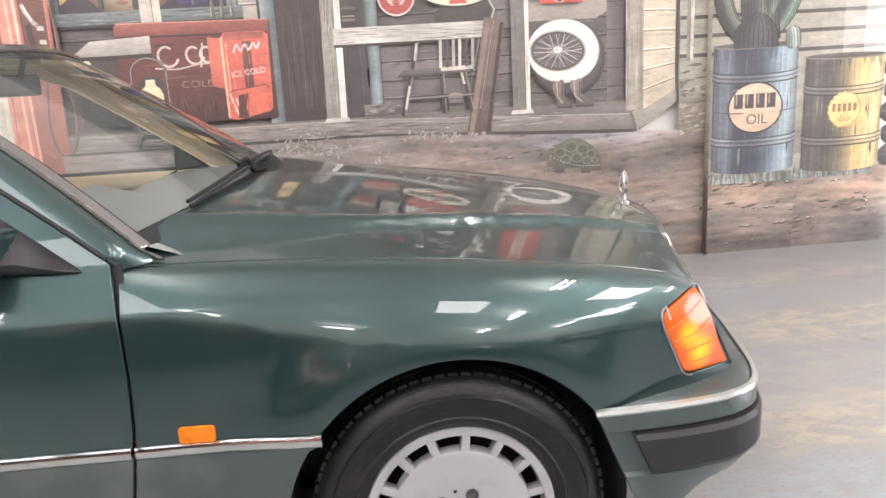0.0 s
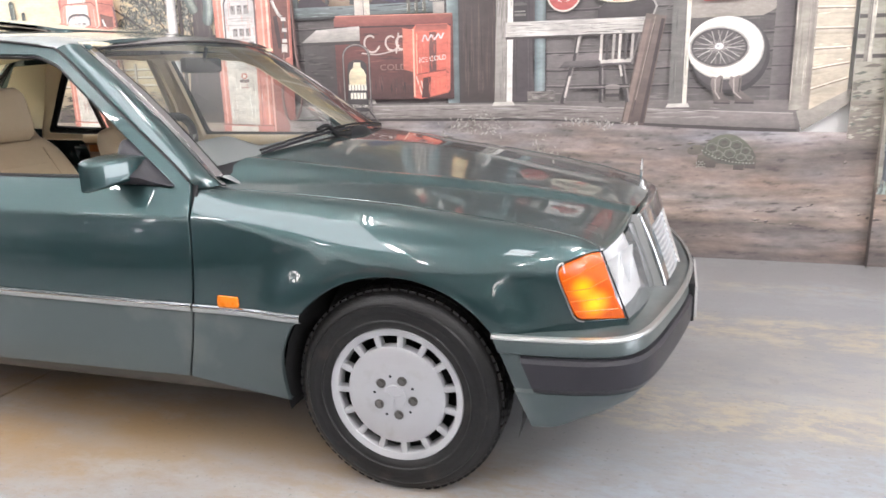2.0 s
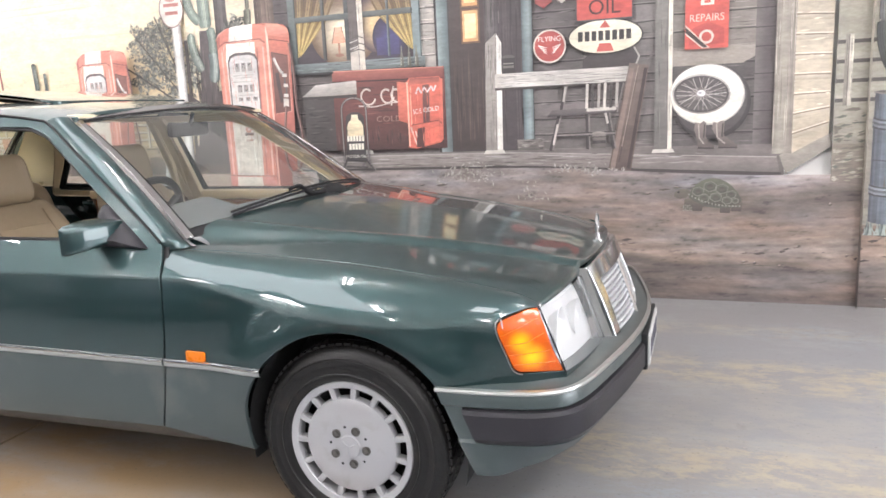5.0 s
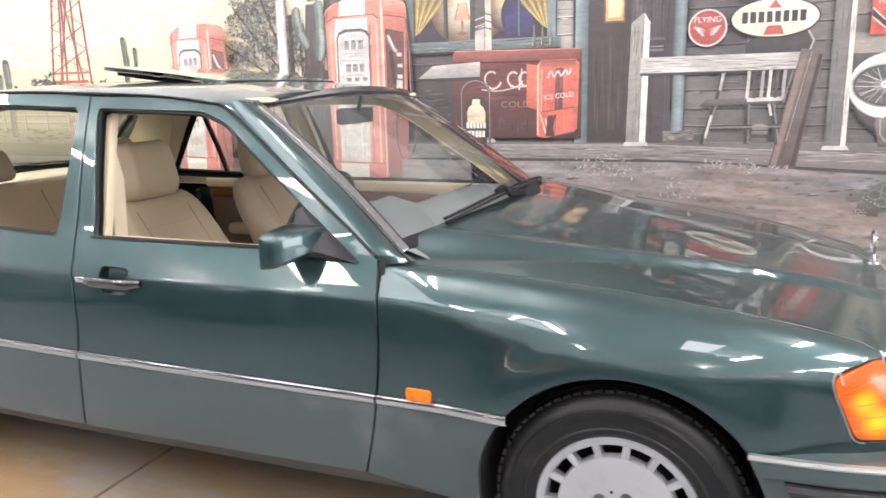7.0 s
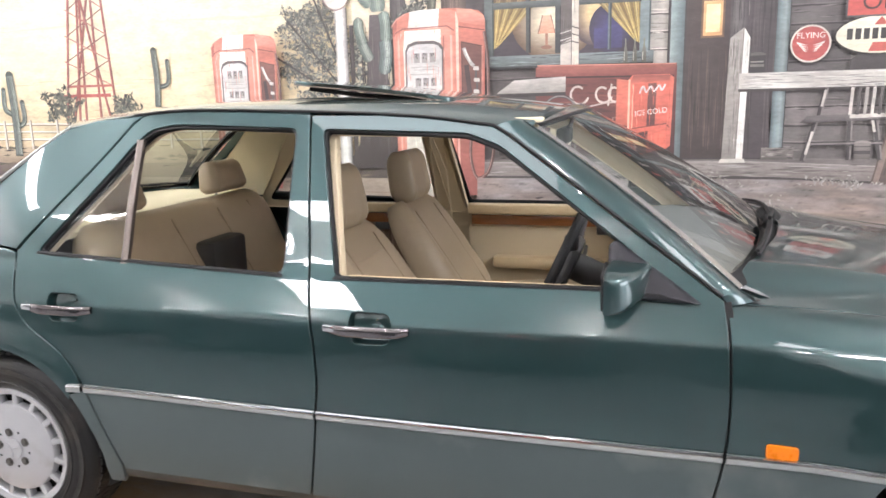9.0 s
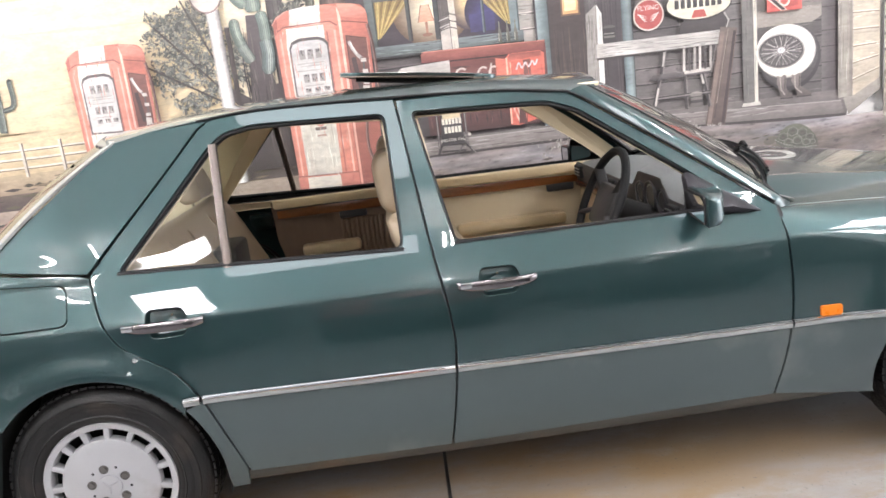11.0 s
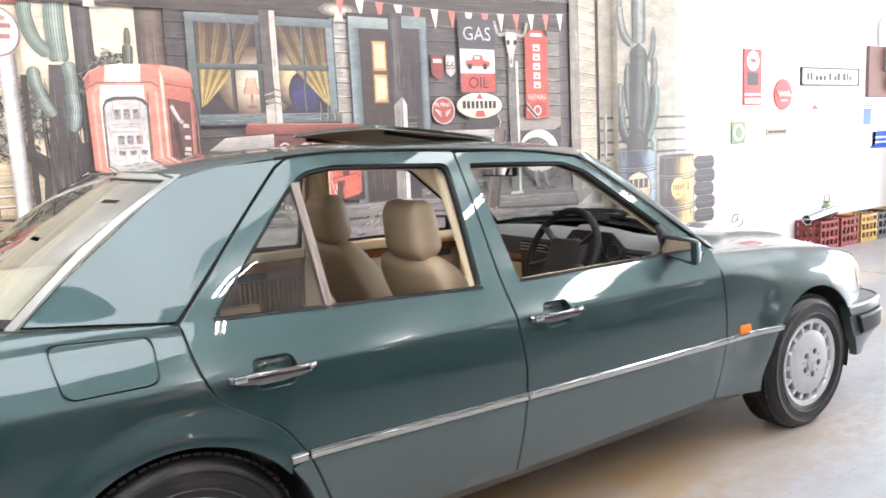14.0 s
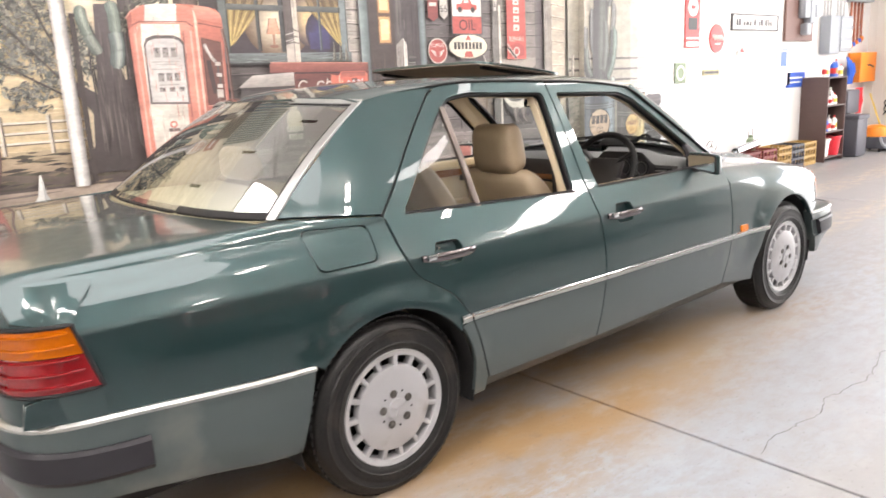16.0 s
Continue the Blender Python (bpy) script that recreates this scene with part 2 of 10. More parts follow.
INDLENS = indicator_lens()
REDLENS = material("red_lens", (0.20, 0.005, 0.008), 0.14, 0, 0.55, 13.0, coat=0.8)
REARAMBER = material("rear_amber_lens", (0.40, 0.095, 0.002), 0.16, 0, 0.45, 13.0, coat=0.6, spec=0.3)
LAMPGLASS = material("fluted_headlamp_glass", (0.30, 0.31, 0.32), 0.10, 0.0, 0.35, 14.0, bump=0.5, bump_scale=45, coat=0.8)
LAMPGLASS.node_tree.nodes["Principled BSDF"].inputs["Alpha"].default_value = 0.42
GRILLE = material("grey_grille_plastic", (0.52, 0.53, 0.54), 0.32, 0.4, 0.08, 20.0)
PINKTRIM = material("polished_screen_moulding", (0.42, 0.40, 0.40), 0.16, 1.0, 0.05, 4.0)
REFLECTOR = material("lamp_reflector", (0.84, 0.85, 0.86), 0.35, 0.2, 0.05, 12.0)
GLASS = glass("car_glass", (0.92, 0.95, 0.93))
SCREENGLASS = glass("windscreen_glass", (0.82, 0.86, 0.84), 0.02, 0.17)
REARGLASS = glass("tinted_rear_glass", (0.50, 0.56, 0.52), 0.02, 0.36)
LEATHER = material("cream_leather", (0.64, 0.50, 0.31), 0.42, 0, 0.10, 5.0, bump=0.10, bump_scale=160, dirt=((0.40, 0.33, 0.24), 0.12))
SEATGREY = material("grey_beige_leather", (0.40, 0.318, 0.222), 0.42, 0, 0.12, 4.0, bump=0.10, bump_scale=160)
LINING = material("beige_headlining", (0.74, 0.66, 0.47), 0.85, 0, 0.08, 6.0, bump=0.12, bump_scale=300)
PILLAR = material("beige_pillar_trim", (0.68, 0.57, 0.40), 0.6, 0, 0.06, 6.0)
WOOD = material("burr_wood_trim", (0.22, 0.075, 0.022), 0.18, 0, 0.55, 9.0, coat=0.8, stretch=(1, 4, 4))
DASH = material("dark_dashboard", (0.030, 0.029, 0.030), 0.5, 0, 0.15, 10.0, bump=0.1, bump_scale=300)
DASHTOP = material("grey_dashboard_top", (0.17, 0.175, 0.18), 0.6, 0, 0.12, 10.0, bump=0.1, bump_scale=300)
BROWNCARD = material("brown_door_pocket", (0.19, 0.128, 0.090), 0.6, 0, 0.2, 8.0, stretch=(6, 1, 1))
CARPET = material("dark_carpet", (0.05, 0.045, 0.04), 0.95, 0, 0.3, 60.0)
MIRROR = material("mirror_silver", (0.80, 0.84, 0.88), 0.03, 1.0, 0.02, 5.0)
PLATE = material("plate_white", (0.48, 0.48, 0.47), 0.4, 0, 0.05)
PLATEBAR = material("plate_dark", (0.05, 0.05, 0.07), 0.5, 0, 0.1)
GAUGE = material("gauge_face", (0.035, 0.035, 0.037), 0.35, 0, 0.2, 30)

# ---- the room ----
def floor_material():
    mat = material("worn_painted_concrete", (0.240, 0.243, 0.252), 0.38, 0, 0.16, 1.1, bump=0.06, bump_scale=45)
    t = mat.node_tree
    b = t.nodes["Principled BSDF"]
    old = b.inputs["Base Color"].links[0].from_socket
    co = t.nodes.new("ShaderNodeTexCoord")

    def mask(scale, lo, hi, stretch, detail=9.0, rough=0.62, shift=0.0):
        mp, nz, mr = t.nodes.new("ShaderNodeMapping"), t.nodes.new("ShaderNodeTexNoise"), t.nodes.new("ShaderNodeMapRange")
        mp.inputs["Scale"].default_value, mp.inputs["Location"].default_value = stretch, (shift, shift * 0.7, 0)
        nz.inputs["Scale"].default_value, nz.inputs["Detail"].default_value, nz.inputs["Roughness"].default_value = scale, detail, rough
        mr.inputs[1].default_value, mr.inputs[2].default_value = lo, hi
        t.links.new(co.outputs["Object"], mp.inputs[0])
        t.links.new(mp.outputs[0], nz.inputs["Vector"])
        t.links.new(nz.outputs[0], mr.inputs[0])
        return mr.outputs[0]

    def over(a, col, fac):
        mx = t.nodes.new("ShaderNodeMix")
        mx.data_type = "RGBA"
        t.links.new(fac, mx.inputs[0])
        t.links.new(a, mx.inputs[6])
        mx.inputs[7].default_value = (*col, 1)
        return mx.outputs[2]

    def times(a, k):
        mm = t.nodes.new("ShaderNodeMath")
        mm.operation = "MULTIPLY"
        t.links.new(a, mm.inputs[0])
        if hasattr(k, "default_value"):
            t.links.new(k, mm.inputs[1])
        else:
            mm.inputs[1].default_value = k
        return mm.outputs[0]

    def patch(cx, cy, rx, ry):
        """1 inside a worn patch, falling to 0 outside it."""
        mp, gr, mr = t.nodes.new("ShaderNodeMapping"), t.nodes.new("ShaderNodeTexGradient"), t.nodes.new("ShaderNodeMapRange")
        mp.inputs["Location"].default_value, mp.inputs["Scale"].default_value = (-cx / rx, -cy / ry, 0), (1 / rx, 1 / ry, 1)
        gr.gradient_type = "SPHERICAL"
        mr.inputs[2].default_value = 0.55
        t.links.new(co.outputs["Object"], mp.inputs[0])
        t.links.new(mp.outputs[0], gr.inputs[0])
        t.links.new(gr.outputs[1], mr.inputs[0])
        return mr.outputs[0]

    worn = times(patch(-2.2, -0.74, 2.7, 0.66), mask(1.3, 0.33, 0.52, (0.6, 1.3, 1), shift=2.2))
    worn2 = times(patch(-0.5, -0.80, 1.4, 0.42), mask(2.2, 0.35, 0.55, (0.6, 1.3, 1), shift=5.2))
    ochre = times(mask(0.62, 0.47, 0.58, (0.45, 1.6, 1), shift=3.1), mask(5.0, 0.43, 0.55, (0.75, 1.25, 1), 14.0, 0.76))
    spread = t.nodes.new("ShaderNodeMath")
    spread.operation = "MAXIMUM"
    t.links.new(patch(2.3, -0.4, 3.2, 2.6), spread.inputs[0])
    t.links.new(times(patch(-2.4, -1.3, 2.6, 0.9), 0.3), spread.inputs[1])
    least = t.nodes.new("ShaderNodeMath")
    least.operation, least.inputs[1].default_value = "MAXIMUM", 0.22
    t.links.new(spread.outputs[0], least.inputs[0])
    ochre = times(ochre, times(least.outputs[0], 0.22))

    def band(yc, hw, x0, x1, sh, sc=5.0):
        """A ragged strip of worn paint running along the room."""
        mp, nz, sep = t.nodes.new("ShaderNodeMapping"), t.nodes.new("ShaderNodeTexNoise"), t.nodes.new("ShaderNodeSeparateXYZ")
        mp.inputs["Scale"].default_value, mp.inputs["Location"].default_value = (0.5, 1.0, 1), (sh, sh, 0)
        nz.inputs["Scale"].default_value, nz.inputs["Detail"].default_value, nz.inputs["Roughness"].default_value = 2.6, 10.0, 0.7
        t.links.new(co.outputs["Object"], mp.inputs[0])
        t.links.new(mp.outputs[0], nz.inputs["Vector"])
        t.links.new(co.outputs["Object"], sep.inputs[0])
        off, dist, fall, ends = (t.nodes.new("ShaderNode" + k) for k in ("Math", "Math", "MapRange", "MapRange"))
        off.operation, off.inputs[1].default_value, off.inputs[2].default_value = "MULTIPLY_ADD", hw * 2.0, -yc - hw
        t.links.new(nz.outputs[0], off.inputs[0])
        add = t.nodes.new("ShaderNodeMath")
        t.links.new(off.outputs[0], add.inputs[0])
        t.links.new(sep.outputs[1], add.inputs[1])
        dist.operation = "ABSOLUTE"
        t.links.new(add.outputs[0], dist.inputs[0])
        fall.inputs[1].default_value, fall.inputs[2].default_value = hw, hw * 0.55
        t.links.new(dist.outputs[0], fall.inputs[0])
        ends.inputs[1].default_value, ends.inputs[2].default_value = x0, x1
        t.links.new(sep.outputs[0], ends.inputs[0])
        return times(times(fall.outputs[0], ends.outputs[0]), mask(sc * 1.3, 0.465, 0.565, (0.85, 1.7, 1), 15.0, 0.80, sh + 3))

    bands = [band(0.86, 0.24, 0.2, 0.6, 1.3), band(-0.04, 0.22, 0.2, 0.6, 4.1), times(band(1.58, 0.14, 0.3, 0.7, 6.6), 0.55), times(band(-1.05, 0.30, 0.6, 1.2, 9.2), 0.3)]
    blueband = times(band(-0.42, 0.20, 0.5, 0.9, 12.7, 11.0), 0.6)
    tan = times(mask(0.42, 0.46, 0.62, (0.5, 1.2, 1), shift=7.7), 0.22)
    blue = times(mask(0.8, 0.56, 0.68, (0.7, 1.1, 1), shift=12.4), mask(13.0, 0.45, 0.58, (0.8, 1.3, 1), 12.0, 0.75))
    bluefront = times(patch(1.6, -1.25, 2.6, 0.95), mask(11.0, 0.44, 0.58, (0.7, 1.4, 1), 12.0, 0.75, 4.0))
    blueside = times(patch(-2.5, -1.42, 1.2, 0.5), mask(9.0, 0.46, 0.60, (0.7, 1.4, 1), 12.0, 0.75, 8.0))
    bluedoor = times(patch(-0.7, -1.40, 1.8, 0.55), mask(9.0, 0.40, 0.58, (0.7, 1.4, 1), 12.0, 0.75, 14.0))
    pale = times(mask(2.2, 0.52, 0.66, (0.7, 1.3, 1), 14.0, 0.76, 21.0), 0.55)
    stain = times(mask(3.2, 0.62, 0.74, (1, 1, 1), 12.0, 0.7, 31.0), 0.55)
    speck = times(mask(60.0, 0.64, 0.72, (1, 1, 1), 3.0, 0.5, 41.0), 0.5)
    col = over(old, (0.20, 0.165, 0.13), tan)
    col = over(col, (0.270, 0.172, 0.085), worn)
    col = over(col, (0.25, 0.178, 0.105), times(worn2, 0.7))
    col = over(col, (0.42, 0.365, 0.285), ochre)
    for worn_strip in bands:
        col = over(col, (0.370, 0.322, 0.250), worn_strip)
    col = over(col, (0.27, 0.305, 0.35), blueband)
    for b2 in (blue, bluefront, times(blueside, 0.9), times(bluedoor, 0.55)):
        col = over(col, (0.275, 0.310, 0.355), b2)
    col = over(col, (0.31, 0.315, 0.32), pale)
    col = over(col, (0.11, 0.105, 0.10), stain)
    col = over(col, (0.10, 0.10, 0.10), speck)
    # floor out of view, darkened towards the far side so the doors mirror less light
    xyz, lane = t.nodes.new("ShaderNodeSeparateXYZ"), t.nodes.new("ShaderNodeMapRange")
    lane.inputs[1].default_value, lane.inputs[2].default_value, lane.inputs[4].default_value = -2.1, -4.6, 0.82
    t.links.new(co.outputs["Object"], xyz.inputs[0])
    t.links.new(xyz.outputs[1], lane.inputs[0])
    col = over(col, (0.080, 0.083, 0.090), lane.outputs[0])
    t.links.new(col, b.inputs["Base Color"])
    return mat


FLOOR = floor_material()
JOINT = material("dark_floor_joint", (0.10, 0.10, 0.10), 0.9, 0, 0.3)
WHITEWALL = material("white_painted_wall", (0.80, 0.79, 0.77), 0.7, 0, 0.03, 2.0, bump=0.08, bump_scale=90)
GREYWALL = material("pale_grey_wall", (0.70, 0.70, 0.69), 0.75, 0, 0.06, 1.2, bump=0.08, bump_scale=60)
LOWERSHEET = material("mid_grey_lower_sheet", (0.20, 0.205, 0.215), 0.6, 0, 0.1, 1.5, bump=0.05, bump_scale=60)
CEILMAT = material("white_ceiling_sheet", (0.88, 0.88, 0.865), 0.7, 0, 0.05, 2.0, stretch=(8, 1, 1))
PANELWALL = material("ribbed_cream_panel", (0.70, 0.66, 0.62), 0.6, 0, 0.05, 3.0)
TUBE = glowing("lit_tube", (1.0, 0.97, 0.97), 165.0)
ENAMEL = material("white_enamel", (0.78, 0.78, 0.76), 0.35, 0, 0.04)

floor = part("floor", box(ROOM_W - 0.3, ROOM_S - 0.3, -0.30, ROOM_E + 0.3, ROOM_N + 0.3, -0.022), JOINT, None, smooth=False)
tagged(floor, "worn grey painted concrete slab floor with ochre patches", "floor", kind="structure")
cuts = [ROOM_W - 0.3, -7.47, -1.765, 3.94, ROOM_E + 0.3]
for a, b in zip(cuts, cuts[1:]):
    part("floor_slab", box(a + 0.006, ROOM_S - 0.3, -0.021, b - 0.006, ROOM_N + 0.3, 0.0, bevel=0.003, seg=1), FLOOR, floor, smooth=False)
# the crack that wanders across the slab
bm = bmesh.new()
random.seed(5)
px, py = -1.72, -1.577
line = []
for k in range(60):
    line.append((px, py, 0.0012))
    px += 0.032 * random.uniform(0.5, 1.4)
    py += random.uniform(-0.014, 0.0135)
for (x0, y0, z0), (x1, y1, z1) in zip(line, line[1:]):
    w = random.uniform(0.0007, 0.0021)
    bm.faces.new([bm.verts.new(p) for p in ((x0, y0 - w, z0), (x1, y1 - w, z1), (x1, y1 + w, z1), (x0, y0 + w, z0))])
part("floor_crack", bm, JOINT, floor, smooth=False)

ground = part("ground", box(-400, -400, -0.45, 400, 400, -0.31), material("pale_yard", (0.50, 0.50, 0.49), 0.8, 0, 0.1, 0.5), None, smooth=False)
tagged(ground, "pale sunlit concrete yard outside the roller door", "ground", kind="structure")


def wall(name, bm, mat, label):
    return tagged(part(name, bm, mat, None, smooth=False), label, "wall", kind="structure")


wall_north = wall("wall_north", box(ROOM_W - 0.2, ROOM_N, 0, ROOM_E + 0.2, ROOM_N + 0.2, CEIL), WHITEWALL, "white painted masonry wall carrying the mural and signs")
PIER_Y = 2.176
wall("wall_pier", box(1.872, PIER_Y, 0, 2.455, ROOM_N, CEIL), WHITEWALL, "shallow painted pier standing out from the wall")
wall_south = wall("wall_south", box(ROOM_W - 0.2, ROOM_S - 0.2, 0, ROOM_E + 0.2, ROOM_S, CEIL), GREYWALL, "pale grey plain workshop wall with an added darker lower sheet")
# unseen sheet added so the car's flank mirrors a darker lower room
part("lower_wall_sheet", box(ROOM_W, ROOM_S, 0, ROOM_E, ROOM_S + 0.012, 2.3), LOWERSHEET, wall_south, smooth=False)
wall("wall_west", box(ROOM_W - 0.2, ROOM_S, 0, ROOM_W, ROOM_N, CEIL), GREYWALL, "pale grey plain workshop wall")
bm = box(ROOM_E, 1.30, 0, ROOM_E + 0.2, ROOM_N, CEIL)
add_box(bm, ROOM_E, -4.8, 4.1, ROOM_E + 0.2, 1.30, CEIL)
add_box(bm, ROOM_E, ROOM_S, 0, ROOM_E + 0.2, -4.8, CEIL)
wall("wall_east", bm, PANELWALL, "cream panelled wall with an open roller doorway")

bm = bmesh.new()
holes = [(sx - sw / 2, sy - sl / 2, sx + sw / 2, sy + sl / 2) for sx, sy, sw, sl in SKYLIGHTS]
xs = sorted({ROOM_W - 0.2, ROOM_E + 0.2} | {h[k] for h in holes for k in (0, 2)})
for x0, x1 in zip(xs, xs[1:]):
    y0 = ROOM_S - 0.2
    for h in sorted((h for h in holes if h[0] < x1 - 1e-6 and h[2] > x0 + 1e-6), key=lambda h: h[1]) + [(0, ROOM_N + 0.2, 0, 0)]:
        add_box(bm, x0, y0, CEIL, x1, h[1], CEIL + 0.1)
        y0 = h[3]
tagged(part("ceiling", bm, CEILMAT, None, smooth=False), "white sheet ceiling with long skylight openings", "ceiling", kind="structure")

for bx, by in BATTENS:
    batten = empty("ceiling_light", bx, by, CEIL - 0.56, "white twin tube fluorescent batten hanging under ceiling", "ceiling light", "fluorescent battens")
    part("housing", box(bx - 0.025, by - 0.65, CEIL - 0.55, bx + 0.025, by + 0.65, CEIL - 0.49, bevel=0.01), ENAMEL, batten)
    for off in (-0.05, 0.05):
        part("tube", tube([(bx + off, by - 0.6, CEIL - 0.53), (bx + off, by + 0.6, CEIL - 0.53)], 0.013, 10), TUBE, batten, "lit white fluorescent tube")
    for off in (-0.5, 0.5):
        part("hanger", tube([(bx, by + off, CEIL - 0.49), (bx, by + off, CEIL)], 0.005, 6), SATIN, batten)

# ---- the car: front axle at x = 0, middle at y = 0, nose towards +x ----
HUB_Z = 0.305
WID = curve([-3.95, -3.6, -3.05, -2.6, -1.7, -1.0, -0.5, 0.0, 0.3, 0.46, 0.53, 0.62], [0.785, 0.815, 0.846, 0.863, 0.868, 0.860, 0.852, 0.846, 0.826, 0.792, 0.770, 0.725])
VZ = curve([0.2, 0.28, 0.40, 0.53, 0.62, 0.70, 0.77, 0.803, 0.818, 0.86, 0.90, 0.93, 0.96, 1.1, 1.25, 1.33, 1.38],
           [-0.045, -0.024, -0.008, 0, -0.004, -0.0105, -0.0185, -0.0230, -0.0290, -0.0480, -0.0665, -0.0810, -0.095, -0.146, -0.207, -0.243, -0.268])


def half(x, z):
    """Half width of the body side at x and height z."""
    y = WID(x) + VZ(z)
    # rolled lips round the wheel openings
    for ax, ra, flare, reach in ((0.0, 0.362, 0.017, 0.150), (-2.8, 0.352, 0.010, 0.090)):
        r = math.hypot(x - ax, z - HUB_Z)
        if r < ra + 0.16 and z > HUB_Z:
            y += flare * (1 - smooth01((r - ra - 0.004) / reach)) * smooth01((z - HUB_Z) / 0.14)
    y -= 0.055 * smooth01((-2.15 - x) / 0.55) * smooth01((z - 0.95) / 0.40)
    y -= 0.045 * smooth01((-2.70 - x) / 0.45) * smooth01((z - 0.86) / 0.14)
    return y


HOOD_Y = curve([-0.66, -0.5, -0.3, 0.0, 0.3, 0.56], [0.765, 0.730, 0.712, 0.705, 0.70, 0.688])
HOOD_Z = curve([-0.66, -0.29, -0.02, 0.236, 0.367, 0.51, 0.56], [0.886, 0.861, 0.841, 0.811, 0.791, 0.760, 0.735])
BOOT_Y = curve([-3.92, -3.6, -3.3, -3.12, -2.95, -2.72], [0.655, 0.683, 0.692, 0.700, 0.742, 0.775])
BOOT_Z = curve([-3.92, -3.8, -3.6, -3.2, -3.11, -2.95, -2.72], [0.945, 0.960, 0.968, 0.980, 0.982, 0.968, 0.948])
FIL = 0.10


def side(x, z):
    return Vector((x, -half(x, z), z))


def shoulder(yf, zf, fall, soft=lambda x: 0.0):
    def s(x, v):
        top, drop = zf(x), fall(x)
        z1 = top - drop
        if v <= z1:
            return side(x, v)
        a = min((v - z1) / FIL, 1.0) * math.pi / 2
        z = z1 + drop * math.sin(a)
        w = soft(x)
        out = math.sqrt(max(0.0, 1 - math.sin(a) ** (2 - 0.38 * w)))
        return Vector((x, -(yf(x) + (half(x, z1) + VZ(min(z, 0.93)) - VZ(z1) - yf(x)) * out), z))
    return s


wing_fall = lambda x: 0.085 + 0.070 * smooth01((x + 0.62) / 0.55) - 0.050 * smooth01((x - 0.02) / 0.50)
fender_at = shoulder(HOOD_Y, HOOD_Z, wing_fall, lambda x: smooth01((x + 0.62) / 0.3) * (1 - smooth01((x - 0.20) / 0.30)))
quarter_at = shoulder(BOOT_Y, BOOT_Z, lambda x: 0.075)
fender_top = lambda x: HOOD_Z(x) - wing_fall(x) + FIL
boot_top = lambda x: BOOT_Z(x) - 0.075 + FIL


def mirrored(s):
    def f(u, v):
        p = s(u, v)
        return Vector((p.x, -p.y, p.z))
    return f


def inward(s, d):
    """The same surface, moved in by d along its normal."""
    def f(u, v):
        p = s(u, v)
        n = normal_at(s, u, v)
        if n.y * p.y < 0 and abs(p.y) > 0.3:
            n = -n
        return p - n * d
    return f


def normal_at(s, u, v, e=0.002):
    n = (s(u + e, v) - s(u - e, v)).cross(s(u, v + e) - s(u, v - e))
    return n.normalized() if n.length > 0 else Vector((0, 0, 1))


def dense(pts, step=0.03):
    out = []
    for a, b in zip(pts, pts[1:] + pts[:1]):
        n = max(1, int(math.ceil(math.dist(a, b) / step)))
        out += [(a[0] + (b[0] - a[0]) * k / n, a[1] + (b[1] - a[1]) * k / n) for k in range(n)]
    return out


def rounded(pts, r, n=4):
    """A polygon with its corners rounded."""
    out = []
    for i, p in enumerate(pts):
        p, a, b = Vector(p), Vector(pts[i - 1]), Vector(pts[(i + 1) % len(pts)])
        k = min(r, (a - p).length * 0.45, (b - p).length * 0.45)
        s, e = p + (a - p).normalized() * k, p + (b - p).normalized() * k
        out += [tuple(s * (1 - t) ** 2 + p * 2 * t * (1 - t) + e * t * t) for t in [j / n for j in range(n + 1)]]
    return out


